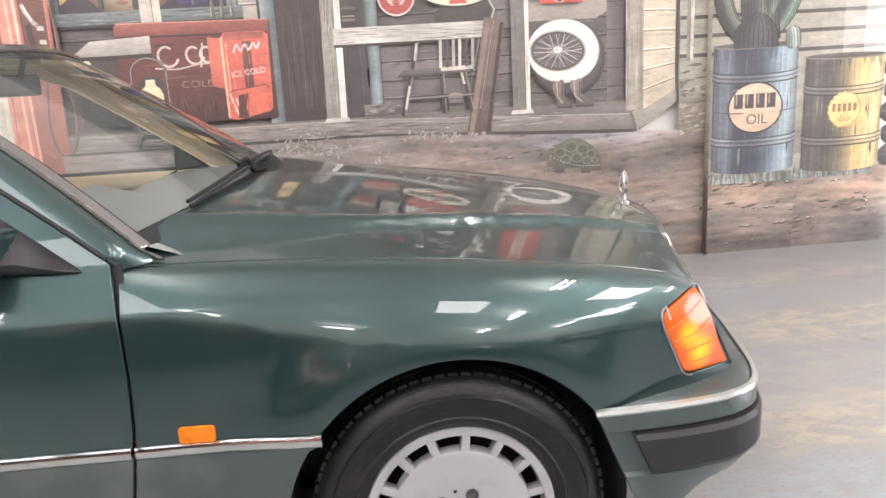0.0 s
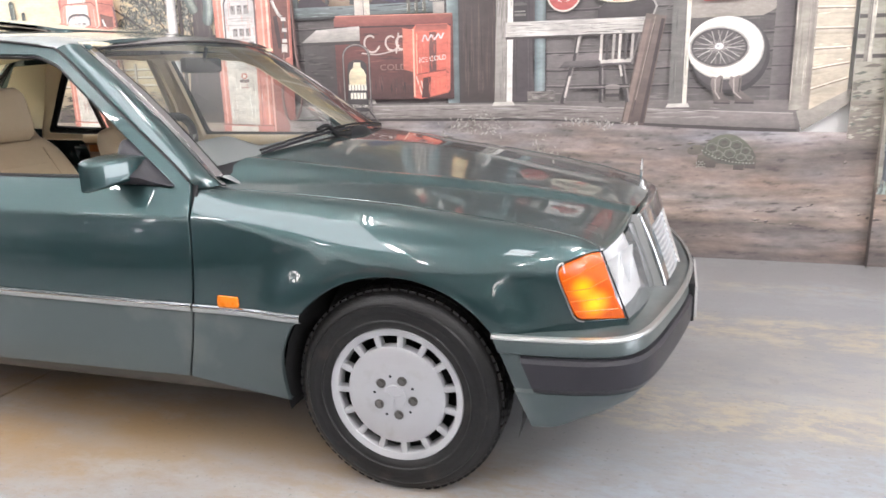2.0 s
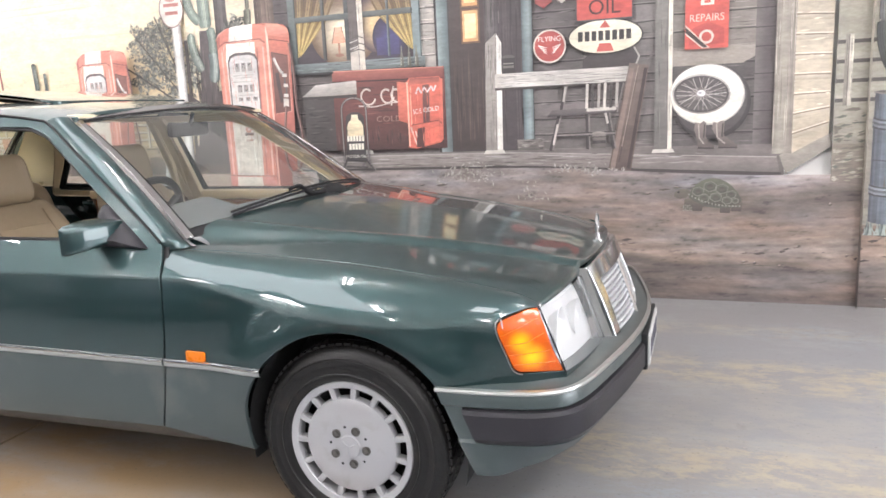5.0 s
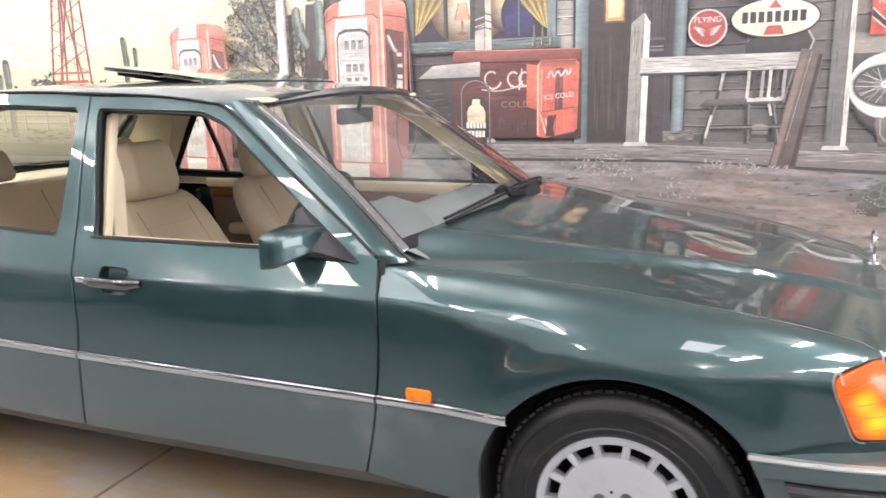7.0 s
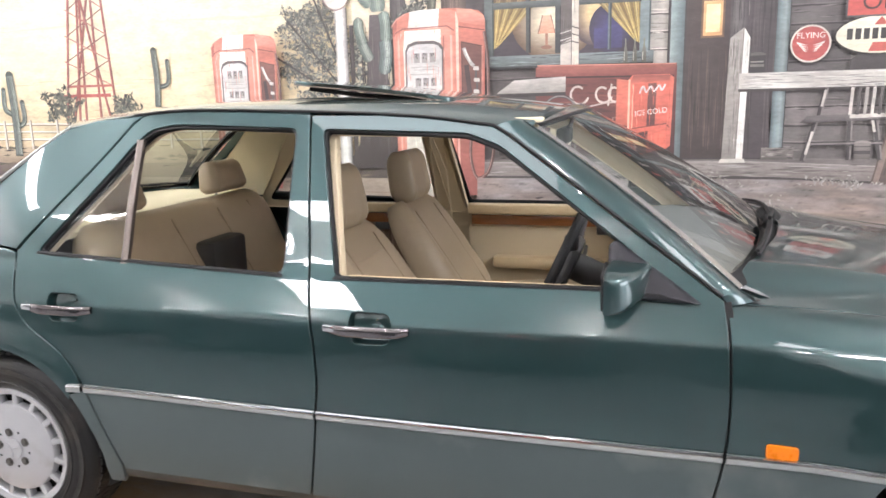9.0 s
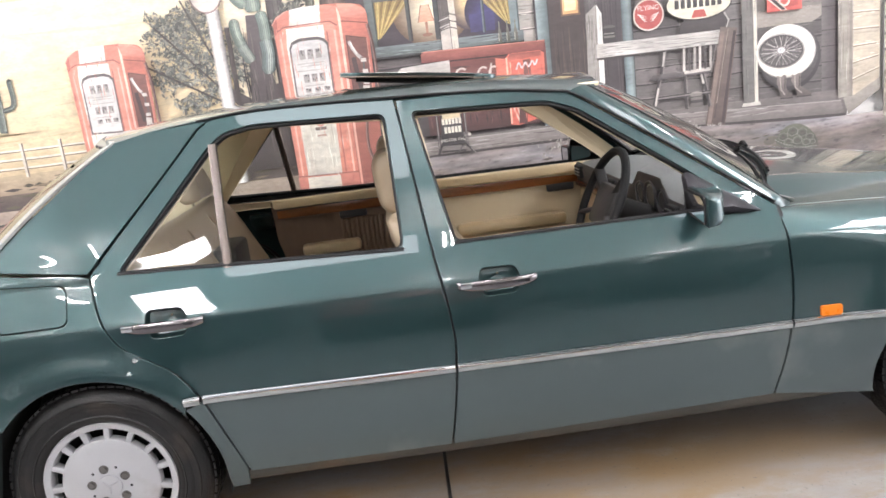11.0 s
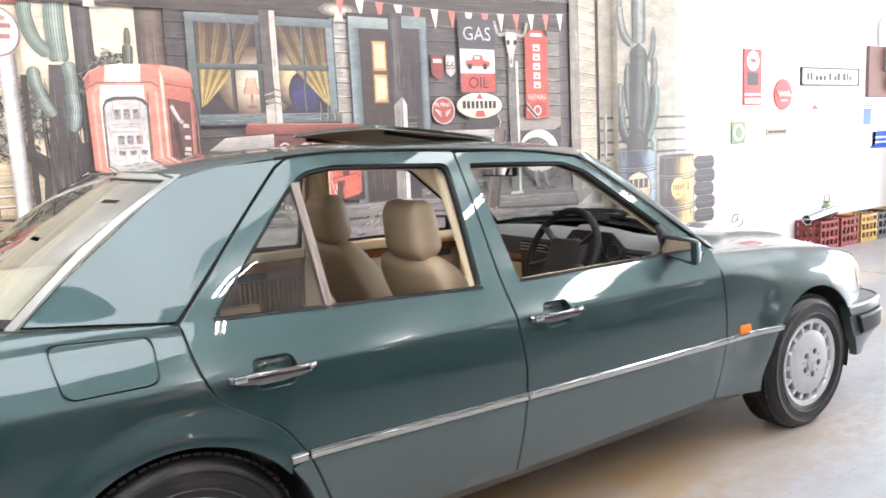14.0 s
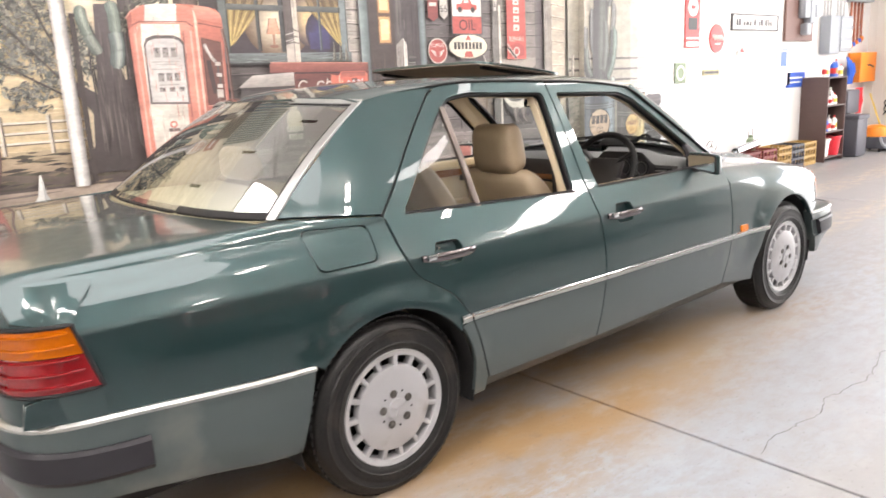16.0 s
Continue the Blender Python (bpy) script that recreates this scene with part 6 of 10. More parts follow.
class Art:
    """Collects flat painted shapes in wall coordinates (x, z); later shapes lie over earlier ones."""
    front = {}          # how far the paint on each wall face has grown
    thin = 0.000008

    def __init__(self, y=None):
        self.v, self.f, self.c = [], [], []
        self.wall = ROOM_N if y is None else y
        self.y = Art.front.setdefault(self.wall, self.wall - 0.0015) - 0.0003
        self.k, self.loose, self.count = 0, False, 0

    def depth(self):
        """Each shape lies over the one before; loose strokes share a thin stack."""
        if self.loose:
            self.count += 1
            return self.y - self.thin * (self.k + self.count % 70)
        self.k += 1
        return self.y - self.thin * self.k

    def scatter(self, on):
        self.loose = on
        if not on:
            self.k += 70

    def poly(self, pts, col, top=None):
        """top: a second colour, towards the upper edge."""
        zs = [p[1] for p in pts]
        z0, z1 = min(zs), max(zs)
        n = len(self.v)
        y = self.depth()
        a, b = lin(col), lin(top or col)
        for x, z in pts:
            t = (z - z0) / max(z1 - z0, 1e-6)
            self.v.append((x, y, z))
            self.c.append(tuple(a[i] + (b[i] - a[i]) * t for i in range(3)))
        self.f.append(list(range(n, n + len(pts))))
        return self

    def across(self, x0, z0, x1, z1, cols):
        """A rectangle shaded from side to side."""
        y = self.depth()
        for i in range(len(cols) - 1):
            a, b = x0 + (x1 - x0) * i / (len(cols) - 1), x0 + (x1 - x0) * (i + 1) / (len(cols) - 1)
            n = len(self.v)
            self.v += [(a, y, z0), (b, y, z0), (b, y, z1), (a, y, z1)]
            self.c += [lin(cols[i]), lin(cols[i + 1]), lin(cols[i + 1]), lin(cols[i])]
            self.f.append([n, n + 1, n + 2, n + 3])
        return self

    def rect(self, x0, z0, x1, z1, col, top=None):
        return self.poly([(x0, z0), (x1, z0), (x1, z1), (x0, z1)], col, top)

    def disc(self, cx, cz, rx, rz, col, top=None, n=32):
        return self.poly([(cx + rx * math.cos(2 * math.pi * k / n), cz + rz * math.sin(2 * math.pi * k / n)) for k in range(n)], col, top)

    def line(self, pts, w, col, top=None):
        for a, b in zip(pts, pts[1:]):
            d = Vector((b[0] - a[0], b[1] - a[1]))
            if d.length < 1e-6:
                continue
            o = Vector((-d.y, d.x)).normalized() * w / 2
            e = d.normalized() * w * 0.2
            self.poly([(a[0] - e.x - o.x, a[1] - e.y - o.y), (b[0] + e.x - o.x, b[1] + e.y - o.y), (b[0] + e.x + o.x, b[1] + e.y + o.y), (a[0] - e.x + o.x, a[1] - e.y + o.y)], col, top)
        return self

    def strokes(self, x0, z0, x1, z1, n, cols, length=0.15, w=0.012, slope=0.0, seed=1):
        rnd = random.Random(seed)
        self.scatter(True)
        for _ in range(n):
            x, z, ln = rnd.uniform(x0, x1), rnd.uniform(z0, z1), length * rnd.uniform(0.3, 1.2)
            a, b = max(x0, x - ln / 2), min(x1, x + ln / 2)
            hw = w * rnd.uniform(0.3, 1.0)
            s = slope + rnd.uniform(-0.06, 0.06)
            col = cols[rnd.randrange(len(cols))]
            self.poly([(a, z - s * ln / 2), ((a + b) / 2, z - hw / 2), (b, z + s * ln / 2), ((a + b) / 2, z + hw / 2)], col)
        self.scatter(False)
        return self

    def lobe(self, pts, w, dark, light, n=9, lit=0.45, seed=1, round0=0.05, round1=0.10):
        """A ribbed, rounded stem along pts, darker on one flank, with pale ridges."""
        rnd = random.Random(seed)
        m = 16
        line = spline([tuple(p) for p in pts], m)
        rims = []
        for i, p in enumerate(line):
            d = (line[min(i + 1, m)] - line[max(i - 1, 0)]).normalized()
            t = i / m
            hw = w / 2 * min(1.0, math.sqrt(max(t, 0.02) / round0)) * min(1.0, math.sqrt(max(1 - t, 0.0) / round1))
            rims.append((p, Vector((d.y, -d.x)), hw))
        self.poly([tuple(p + o * (h + 0.004)) for p, o, h in rims] + [tuple(p - o * (h + 0.004)) for p, o, h in rims[::-1]], tuple(v * 0.62 for v in dark))
        for k in range(n):
            a, b = -1 + 2 * k / n, -1 + 2 * (k + 0.80) / n
            f = math.exp(-(((a + b) / 2 - lit) / 0.55) ** 2) * rnd.uniform(0.75, 1.1)
            c = tuple(u + (v - u) * min(1, f) for u, v in zip(dark, light))
            self.poly([tuple(p + o * h * b) for p, o, h in rims] + [tuple(p + o * h * a) for p, o, h in rims[::-1]], tuple(v * 0.90 for v in c), c)
        return self

    def streaks(self, x0, z0, x1, z1, n, cols, length, w, seed=1):
        """Upright dribbles and grain."""
        rnd = random.Random(seed)
        self.scatter(True)
        for _ in range(n):
            x, ln = rnd.uniform(x0, x1), length * rnd.uniform(0.3, 1.0)
            z = rnd.uniform(z0, max(z0, z1 - ln))
            hw = w * rnd.uniform(0.3, 1.0) / 2
            self.poly([(x, z), (x + hw, z + ln * 0.4), (x + rnd.uniform(-hw, hw), min(z + ln, z1)), (x - hw, z + ln * 0.5)], cols[rnd.randrange(len(cols))])
        self.scatter(False)
        return self

    def letters(self, text, cx, cz, size, col, wide=1.0, turn=0):
        cu = bpy.data.curves.new("lettering", "FONT")
        cu.body, cu.align_x, cu.align_y, cu.size, cu.resolution_u = text, "CENTER", "CENTER", size, 3
        ob = bpy.data.objects.new("lettering", cu)
        me = ob.to_mesh()
        n, y = len(self.v), self.depth()
        ca, sa = math.cos(radians(turn)), math.sin(radians(turn))
        for v in me.vertices:
            px, pz = v.co.x * wide, v.co.y
            self.v.append((cx + px * ca - pz * sa, y, cz + px * sa + pz * ca))
            self.c.append(lin(col))
        for p in me.polygons:
            self.f.append([n + i for i in p.vertices])
        ob.to_mesh_clear()
        bpy.data.objects.remove(ob)
        bpy.data.curves.remove(cu)
        return self

    def done(self, name, parent, label=""):
        Art.front[self.wall] = self.y - self.thin * self.k
        me = bpy.data.meshes.new(name)
        me.from_pydata(self.v, [], self.f)
        att = me.color_attributes.new("paint", "FLOAT_COLOR", "POINT")
        att.data.foreach_set("color", [k for c in self.c for k in (*c, 1.0)])
        # all faces look into the room
        flip = [p.index for p in me.polygons if p.normal.y > 0]
        if flip:
            bm = bmesh.new()
            bm.from_mesh(me)
            bm.faces.ensure_lookup_table()
            bmesh.ops.reverse_faces(bm, faces=[bm.faces[i] for i in flip])
            bm.to_mesh(me)
            bm.free()
        return finish(name, me, MURAL, parent, label)


def earth(x0, x1, z1, y, seed, name, parent, fadeout=False, dip=0.0):
    """Brushed bare ground: soft horizontal dabs over brown bands."""
    tone = [curve([0.0, 0.06, 0.14, 0.24, 0.36, 0.46, 0.56, 0.66, 0.76, 0.90], ch) for ch in (
        [84, 82, 88, 112, 124, 118, 106, 102, 116, 124], [75, 71, 77, 97, 107, 101, 91, 90, 104, 113], [72, 67, 73, 89, 97, 91, 84, 85, 100, 110])]
    face = ROOM_N if y is None else y
    yy = Art.front.setdefault(face, face - 0.0015) - 0.0003
    Art.front[face] = yy
    nx, nz = max(4, int((x1 - x0) / 0.017)), int(z1 / 0.0085)
    pos, col, faces = [], [], []
    for j in range(nz + 1):
        for i in range(nx + 1):
            x = x0 + (x1 - x0) * i / nx
            z = (z1 - dip * smooth01((x + 0.2) / 1.6)) * j / nz
            big = fractal(Vector((x * 1.1 + seed, 0.3 * x + z * 6.0, seed)), 0.9, 2.1, 5)
            mid = fractal(Vector((x * 5.0, z * 26.0 + 0.5 * x, seed + 7)), 0.8, 2.0, 4)
            dab = fractal(Vector((x * 13.0, z * 60.0, seed + 19)), 0.7, 2.0, 3)
            warm = fractal(Vector((x * 1.7 + 9, z * 7.0, seed + 31)), 0.9, 2.0, 3)
            ridge = fractal(Vector((x * 2.4 + 3, z * 34.0 + 0.8 * math.sin(x * 2.2), seed + 43)), 0.9, 2.1, 4)
            k = 1.15 + 0.34 * big + 0.13 * mid + 0.07 * dab + 0.17 * ridge - (0.24 if dab + mid < -0.80 else 0.0)
            zz = min(max(z + 0.10 * big, 0.0), 0.9)
            c = [tone[q](zz) * k * ((0.985, 1.0, 1.01)[q] + (0.08, 0.0, -0.08)[q] * warm) for q in range(3)]
            if fadeout:
                w = smooth01((x - 2.95) / 0.45)
                c = [v + (250 - v) * w for v in c]
            pos.append((x, yy, z))
            col.append(lin([min(max(v, 24), 252) for v in c]))
    for j in range(nz):
        for i in range(nx):
            a = j * (nx + 1) + i
            faces.append((a, a + 1, a + nx + 2, a + nx + 1))
    me = bpy.data.meshes.new(name)
    me.from_pydata(pos, [], faces)
    me.color_attributes.new("paint", "FLOAT_COLOR", "POINT").data.foreach_set("color", [q for c in col for q in (*c, 1.0)])
    return finish(name, me, MURAL, parent)


def pebbles(g, x0, x1, z0, z1, n, seed):
    """Small dark twigs and stones with pale upper edges."""
    rnd = random.Random(seed)
    g.scatter(True)
    for _ in range(n):
        if rnd.random() < 0.35 or _ == 0:
            hx, hz = rnd.uniform(x0, x1), rnd.uniform(z0, z1)
        x, z = min(max(hx + rnd.gauss(0, 0.10), x0), x1), min(max(hz + rnd.gauss(0, 0.018), z0), z1)
        w, h = rnd.uniform(0.008, 0.050), rnd.uniform(0.003, 0.010)
        g.poly([(max(x0, x - w), z), (x - w * 0.3, z - h), (min(x1, x + w), z + 0.002), (x + w * 0.2, z + h)], ((66, 56, 52), (80, 70, 64), (58, 50, 48))[rnd.randrange(3)])
        if rnd.random() < 0.6:
            g.poly([(max(x0, x - w * 0.7), z + h * 0.8), (x, z + h * 0.7), (x + w * 0.1, z + h * 1.6)], ((176, 156, 142), (196, 182, 170), (160, 138, 124))[rnd.randrange(3)])
        if rnd.random() < 0.05:
            g.disc(x, z + h, 0.006, 0.005, (226, 220, 212), None, 7)
    g.scatter(False)


def oval(cx, cz, rx, rz, tilt, n=44):
    ca, sa = math.cos(radians(tilt)), math.sin(radians(tilt))
    return [(cx + rx * math.cos(a) * ca - rz * math.sin(a) * sa, cz + rx * math.cos(a) * sa + rz * math.sin(a) * ca) for a in [2 * math.pi * k / n for k in range(n)]]


# background fields
g = Art()
g.rect(-7.2, 1.70, -1.9, 3.35, (247, 228, 186), (255, 250, 236))
mural = tagged(g.done("wall_mural", None), "mural of an old roadside filling station painted on the wall", "mural")

g = Art()
g.poly([(-7.2, 1.0), (-1.9, 1.0), (-1.9, 1.74), (-3.0, 1.73), (-3.9, 1.775), (-4.6, 1.76), (-5.2, 1.70), (-6.1, 1.73), (-7.2, 1.68)], (226, 200, 152), (246, 226, 186))
g.poly([(-7.2, 1.0), (-2.0, 1.0), (-2.6, 1.33), (-3.8, 1.42), (-5.0, 1.36), (-6.3, 1.42), (-7.2, 1.38)], (206, 182, 140), (232, 208, 164))
g.strokes(-7.1, 1.05, -2.2, 1.72, 120, [(250, 232, 196), (214, 188, 142), (238, 214, 170)], 0.7, 0.012, 0.02, 3)
g.strokes(-7.1, 1.9, -2.2, 3.2, 60, [(255, 252, 240), (250, 224, 178), (255, 240, 210)], 1.1, 0.03, 0.01, 4)
g.rect(-7.2, 0.95, -1.9, 1.10, (150, 128, 108), (192, 170, 136))
g.rect(-7.2, 0.84, -1.9, 0.97, (72, 62, 62), (108, 92, 84))
g.strokes(-7.1, 0.86, -2.0, 1.10, 260, [(56, 50, 46), (92, 84, 66), (130, 112, 88), (70, 66, 52)], 0.16, 0.03, 0.02, 5)
g.rect(-7.2, 0.0, -1.9, 0.86, (120, 104, 96), (166, 148, 132))
g.strokes(-7.1, 0.02, -1.9, 0.84, 160, [(112, 98, 92), (160, 142, 128), (140, 120, 108)], 0.5, 0.02, 0.0, 6)
g.done("painted_desert", mural)

g = Art()
rnd = random.Random(8)
for z in (1.285, 1.225, 1.165):
    g.line([(-7.0, z + 0.01), (-4.3, z - 0.02), (-2.0, z - 0.01)], 0.012, (236, 228, 212))
    g.line([(-7.0, z), (-4.3, z - 0.03), (-2.0, z - 0.02)], 0.006, (120, 106, 94))
for k in range(20):
    x = -6.95 + k * 0.26
    g.rect(x, 1.08, x + 0.022, 1.31, (226, 216, 200))
    g.rect(x + 0.016, 1.08, x + 0.026, 1.31, (120, 108, 98))
g.done("painted_fence", mural)

# the derrick and small desert plants
g = Art()
red = (164, 84, 72)
for a, b in (((-5.27, 1.28), (-5.07, 2.7)), ((-5.09, 1.28), (-5.01, 2.7)), ((-4.95, 1.28), (-4.93, 2.7)), ((-4.80, 1.30), (-4.87, 2.7)), ((-5.20, 1.30), (-4.97, 2.2)), ((-4.86, 1.30), (-5.03, 2.2)), ((-5.15, 1.30), (-5.05, 2.3))):
    g.line([a, b], 0.018, red).line([(a[0] + 0.010, a[1]), (b[0] + 0.010, b[1])], 0.006, (112, 70, 64))
for k in range(7):
    z = 1.56 + 0.19 * k
    t = (z - 1.28) / 1.42
    x0, x1 = -5.27 + 0.20 * t, -4.80 - 0.07 * t
    g.line([(x0, z), (x1, z)], 0.018, (184, 92, 76)) if k in (0, 4) else None
    g.line([(x0, z), (x1, z + 0.19)], 0.009, (128, 76, 68))
    g.line([(x1, z), (x0, z + 0.19)], 0.009, (176, 108, 94))
g.rect(-5.32, 1.475, -4.84, 1.500, (172, 70, 60))
g.done("painted_derrick", mural)


def leaves(g, cx, cz, rx, rz, n, cols, size, seed):
    rnd = random.Random(seed)
    g.scatter(True)
    for _ in range(n):
        a, r = rnd.uniform(0, 2 * math.pi), rnd.uniform(0, 1) ** 0.6
        r *= 0.75 + 0.25 * math.sin(a * 5 + seed)
        x, z = cx + rx * r * math.cos(a), cz + rz * r * math.sin(a)
        b, ln = rnd.uniform(0, math.pi), size * rnd.uniform(0.5, 1.3)
        dx, dz = ln * math.cos(b), ln * math.sin(b)
        g.poly([(x - dx, z - dz), (x - dz * 0.35, z + dx * 0.35), (x + dx, z + dz), (x + dz * 0.35, z - dx * 0.35)], cols[rnd.randrange(len(cols))])
    g.scatter(False)


g = Art()
OLIVE = [(70, 68, 60), (98, 96, 84), (52, 52, 46), (128, 124, 106), (84, 88, 80)]
leaves(g, -5.30, 1.42, 0.22, 0.17, 260, OLIVE, 0.028, 1)
leaves(g, -4.72, 1.40, 0.16, 0.11, 150, OLIVE, 0.026, 2)
leaves(g, -6.6, 1.36, 0.25, 0.13, 150, OLIVE, 0.03, 9)
g.done("painted_shrub", mural)


def cactus(name, x, z0, z1, w, arms, cols, y=None):
    g = Art(y)
    dark, mid, light = cols

    def column(pts, ww):
        pts = [tuple(p) for p in spline([(p[0], p[1]) for p in pts], 12)]
        g.line(pts, ww, dark)
        g.disc(pts[-1][0], pts[-1][1], ww / 2, ww / 2, dark)
        for o, c, k in ((-0.36, mid, 0.09), (-0.24, mid, 0.08), (-0.12, light, 0.035), (-0.10, mid, 0.07), (0.03, mid, 0.07), (0.06, light, 0.03), (0.16, mid, 0.08), (0.19, light, 0.04), (0.29, light, 0.07), (0.39, light, 0.05)):
            g.line([(px + o * ww, pz) for px, pz in pts], ww * k, c)
    for a in arms:
        column([(x + p[0], p[1]) for p in a[1]], a[0])
    column([(x, z0), (x + 0.01, (z0 + z1) / 2), (x, z1)], w)
    return g.done(name, mural)


GREY3 = ((66, 72, 68), (112, 122, 116), (166, 172, 160))
cactus("painted_cactus", -5.78, 1.04, 1.66, 0.075, [(0.045, [(0.0, 1.25), (0.09, 1.30), (0.09, 1.45)]), (0.045, [(0.0, 1.35), (-0.08, 1.40), (-0.08, 1.55)])], GREY3)
cactus("painted_cactus", -4.42, 1.40, 1.80, 0.050, [(0.034, [(0.0, 1.53), (0.10, 1.56), (0.11, 1.72)])], GREY3)

# the porch bay with its dark columns, the old tree and the big cactus behind the pump
g = Art()
g.rect(-2.82, 1.0, -2.02, 2.34, (232, 212, 176), (248, 232, 206))
g.strokes(-2.80, 1.3, -2.05, 2.3, 40, [(252, 240, 218), (226, 204, 168), (244, 226, 196)], 0.3, 0.016, 0.03, 12)
for x0, x1, c in ((-2.545, -2.437, (98, 90, 90)), (-2.190, -2.02, (112, 94, 86))):
    g.across(x0, 1.0, x1, 2.35, [tuple(v * 0.72 for v in c), c, tuple(min(255, v * 1.16) for v in c), tuple(v * 0.8 for v in c)])
    g.streaks(x0, 1.0, x1, 2.34, 40, [tuple(v * 0.7 for v in c), tuple(v * 1.25 for v in c)], 0.5, 0.010, int(-x0 * 100))
g.done("painted_porch_bay", mural)
g = Art()
GREYLEAF = [(84, 84, 79), (116, 117, 110), (62, 62, 60), (150, 148, 136), (98, 100, 94), (178, 174, 158)]
for lx, lz, rx, rz, n, sd in ((-3.22, 1.92, 0.20, 0.17, 420, 3), (-3.04, 1.98, 0.16, 0.14, 330, 13), (-3.26, 1.62, 0.20, 0.14, 330, 23), (-3.04, 1.66, 0.20, 0.17, 360, 33), (-3.14, 1.80, 0.26, 0.20, 420, 43), (-2.96, 1.50, 0.16, 0.10, 160, 53), (-3.12, 1.42, 0.18, 0.12, 260, 63), (-2.80, 1.66, 0.12, 0.26, 380, 73), (-2.50, 1.86, 0.10, 0.12, 150, 83), (-2.36, 1.98, 0.10, 0.09, 190, 93)):
    leaves(g, lx, lz, rx, rz, n, GREYLEAF, 0.017, sd)
for a, b in (((-2.80, 1.35), (-3.30, 1.95)), ((-2.84, 1.45), (-3.1, 2.1)), ((-2.9, 1.40), (-3.42, 1.72))):
    g.line([a, b], 0.012, (62, 54, 50))
g.poly([(-2.90, 0.93), (-2.44, 0.93), (-2.52, 1.1), (-2.54, 1.34), (-2.42, 1.46), (-2.40, 1.52), (-2.56, 1.50), (-2.60, 1.72), (-2.62, 1.96), (-2.69, 1.96), (-2.72, 1.60), (-2.74, 1.42), (-2.86, 1.50), (-2.90, 1.48), (-2.78, 1.30), (-2.80, 1.1)], (60, 50, 50), (92, 82, 84))
g.streaks(-2.76, 0.95, -2.56, 1.9, 70, [(112, 100, 98), (46, 40, 40), (80, 70, 72)], 0.35, 0.014, 14)
g.done("painted_tree", mural)
g = Art()
PALEGREEN, GREYGREEN = (206, 216, 200), (128, 146, 136)
g.lobe([(-2.63, 1.98), (-2.635, 2.20), (-2.63, 2.34)], 0.100, GREYGREEN, PALEGREEN, 7, 0.1, 3, 0.04, 0.02)
g.lobe([(-2.68, 2.02), (-2.75, 2.10), (-2.785, 2.24), (-2.78, 2.33)], 0.070, (122, 138, 128), (196, 208, 190), 6, 0.2, 4, 0.06, 0.03)
g.lobe([(-2.600, 1.57), (-2.578, 1.70), (-2.585, 1.80)], 0.085, (104, 120, 120), (206, 216, 208), 7, 0.2, 5, 0.10, 0.05)
g.lobe([(-2.580, 1.79), (-2.580, 1.90), (-2.595, 1.98)], 0.072, (120, 138, 130), (206, 218, 204), 6, 0.2, 6, 0.06, 0.10)
g.lobe([(-2.695, 1.66), (-2.725, 1.72), (-2.755, 1.78)], 0.070, (110, 122, 116), (210, 216, 202), 6, 0.2, 7, 0.08, 0.06)
g.lobe([(-2.745, 1.77), (-2.77, 1.86), (-2.775, 1.95)], 0.064, (116, 132, 122), (206, 216, 200), 6, 0.2, 8, 0.06, 0.16)
g.lobe([(-2.255, 1.96), (-2.245, 2.09)], 0.052, (96, 96, 84), (170, 168, 148), 5, 0.2, 9, 0.05, 0.10)
g.lobe([(-2.245, 2.09), (-2.240, 2.19)], 0.026, (110, 106, 94), (176, 172, 152), 3, 0.2, 10, 0.05, 0.30)
g.done("painted_cactus", mural)

g = Art()
g.across(-2.945, 0.86, -2.855, 2.02, [(176, 168, 162), (246, 242, 236), (252, 250, 246), (196, 190, 186), (92, 82, 80)])
g.rect(-2.842, 0.88, -2.81, 1.9, (66, 56, 54))
g.disc(-2.93, 2.14, 0.115, 0.14, (150, 122, 114)).disc(-2.93, 2.14, 0.105, 0.13, (234, 224, 214)).rect(-3.0, 2.16, -2.86, 2.185, (186, 112, 102)).rect(-2.99, 2.10, -2.87, 2.125, (186, 112, 102)).disc(-2.93, 2.215, 0.05, 0.018, (200, 140, 130))
g.rect(-3.03, 2.30, -2.81, 2.44, (168, 84, 78)).rect(-2.99, 2.34, -2.83, 2.38, (236, 224, 216))
g.done("painted_lamp_post", mural)
g = Art()
g.poly([(-3.205, 0.765), (-3.085, 0.765), (-3.115, 0.83), (-3.132, 0.955), (-3.142, 0.955), (-3.165, 0.83)], (206, 208, 206), (238, 238, 232)).poly([(-3.235, 0.745), (-3.06, 0.745), (-3.085, 0.77), (-3.21, 0.77)], (236, 234, 226)).poly([(-3.13, 0.775), (-3.09, 0.775), (-3.118, 0.84), (-3.134, 0.94)], (176, 178, 178))
g.done("painted_cone", mural)

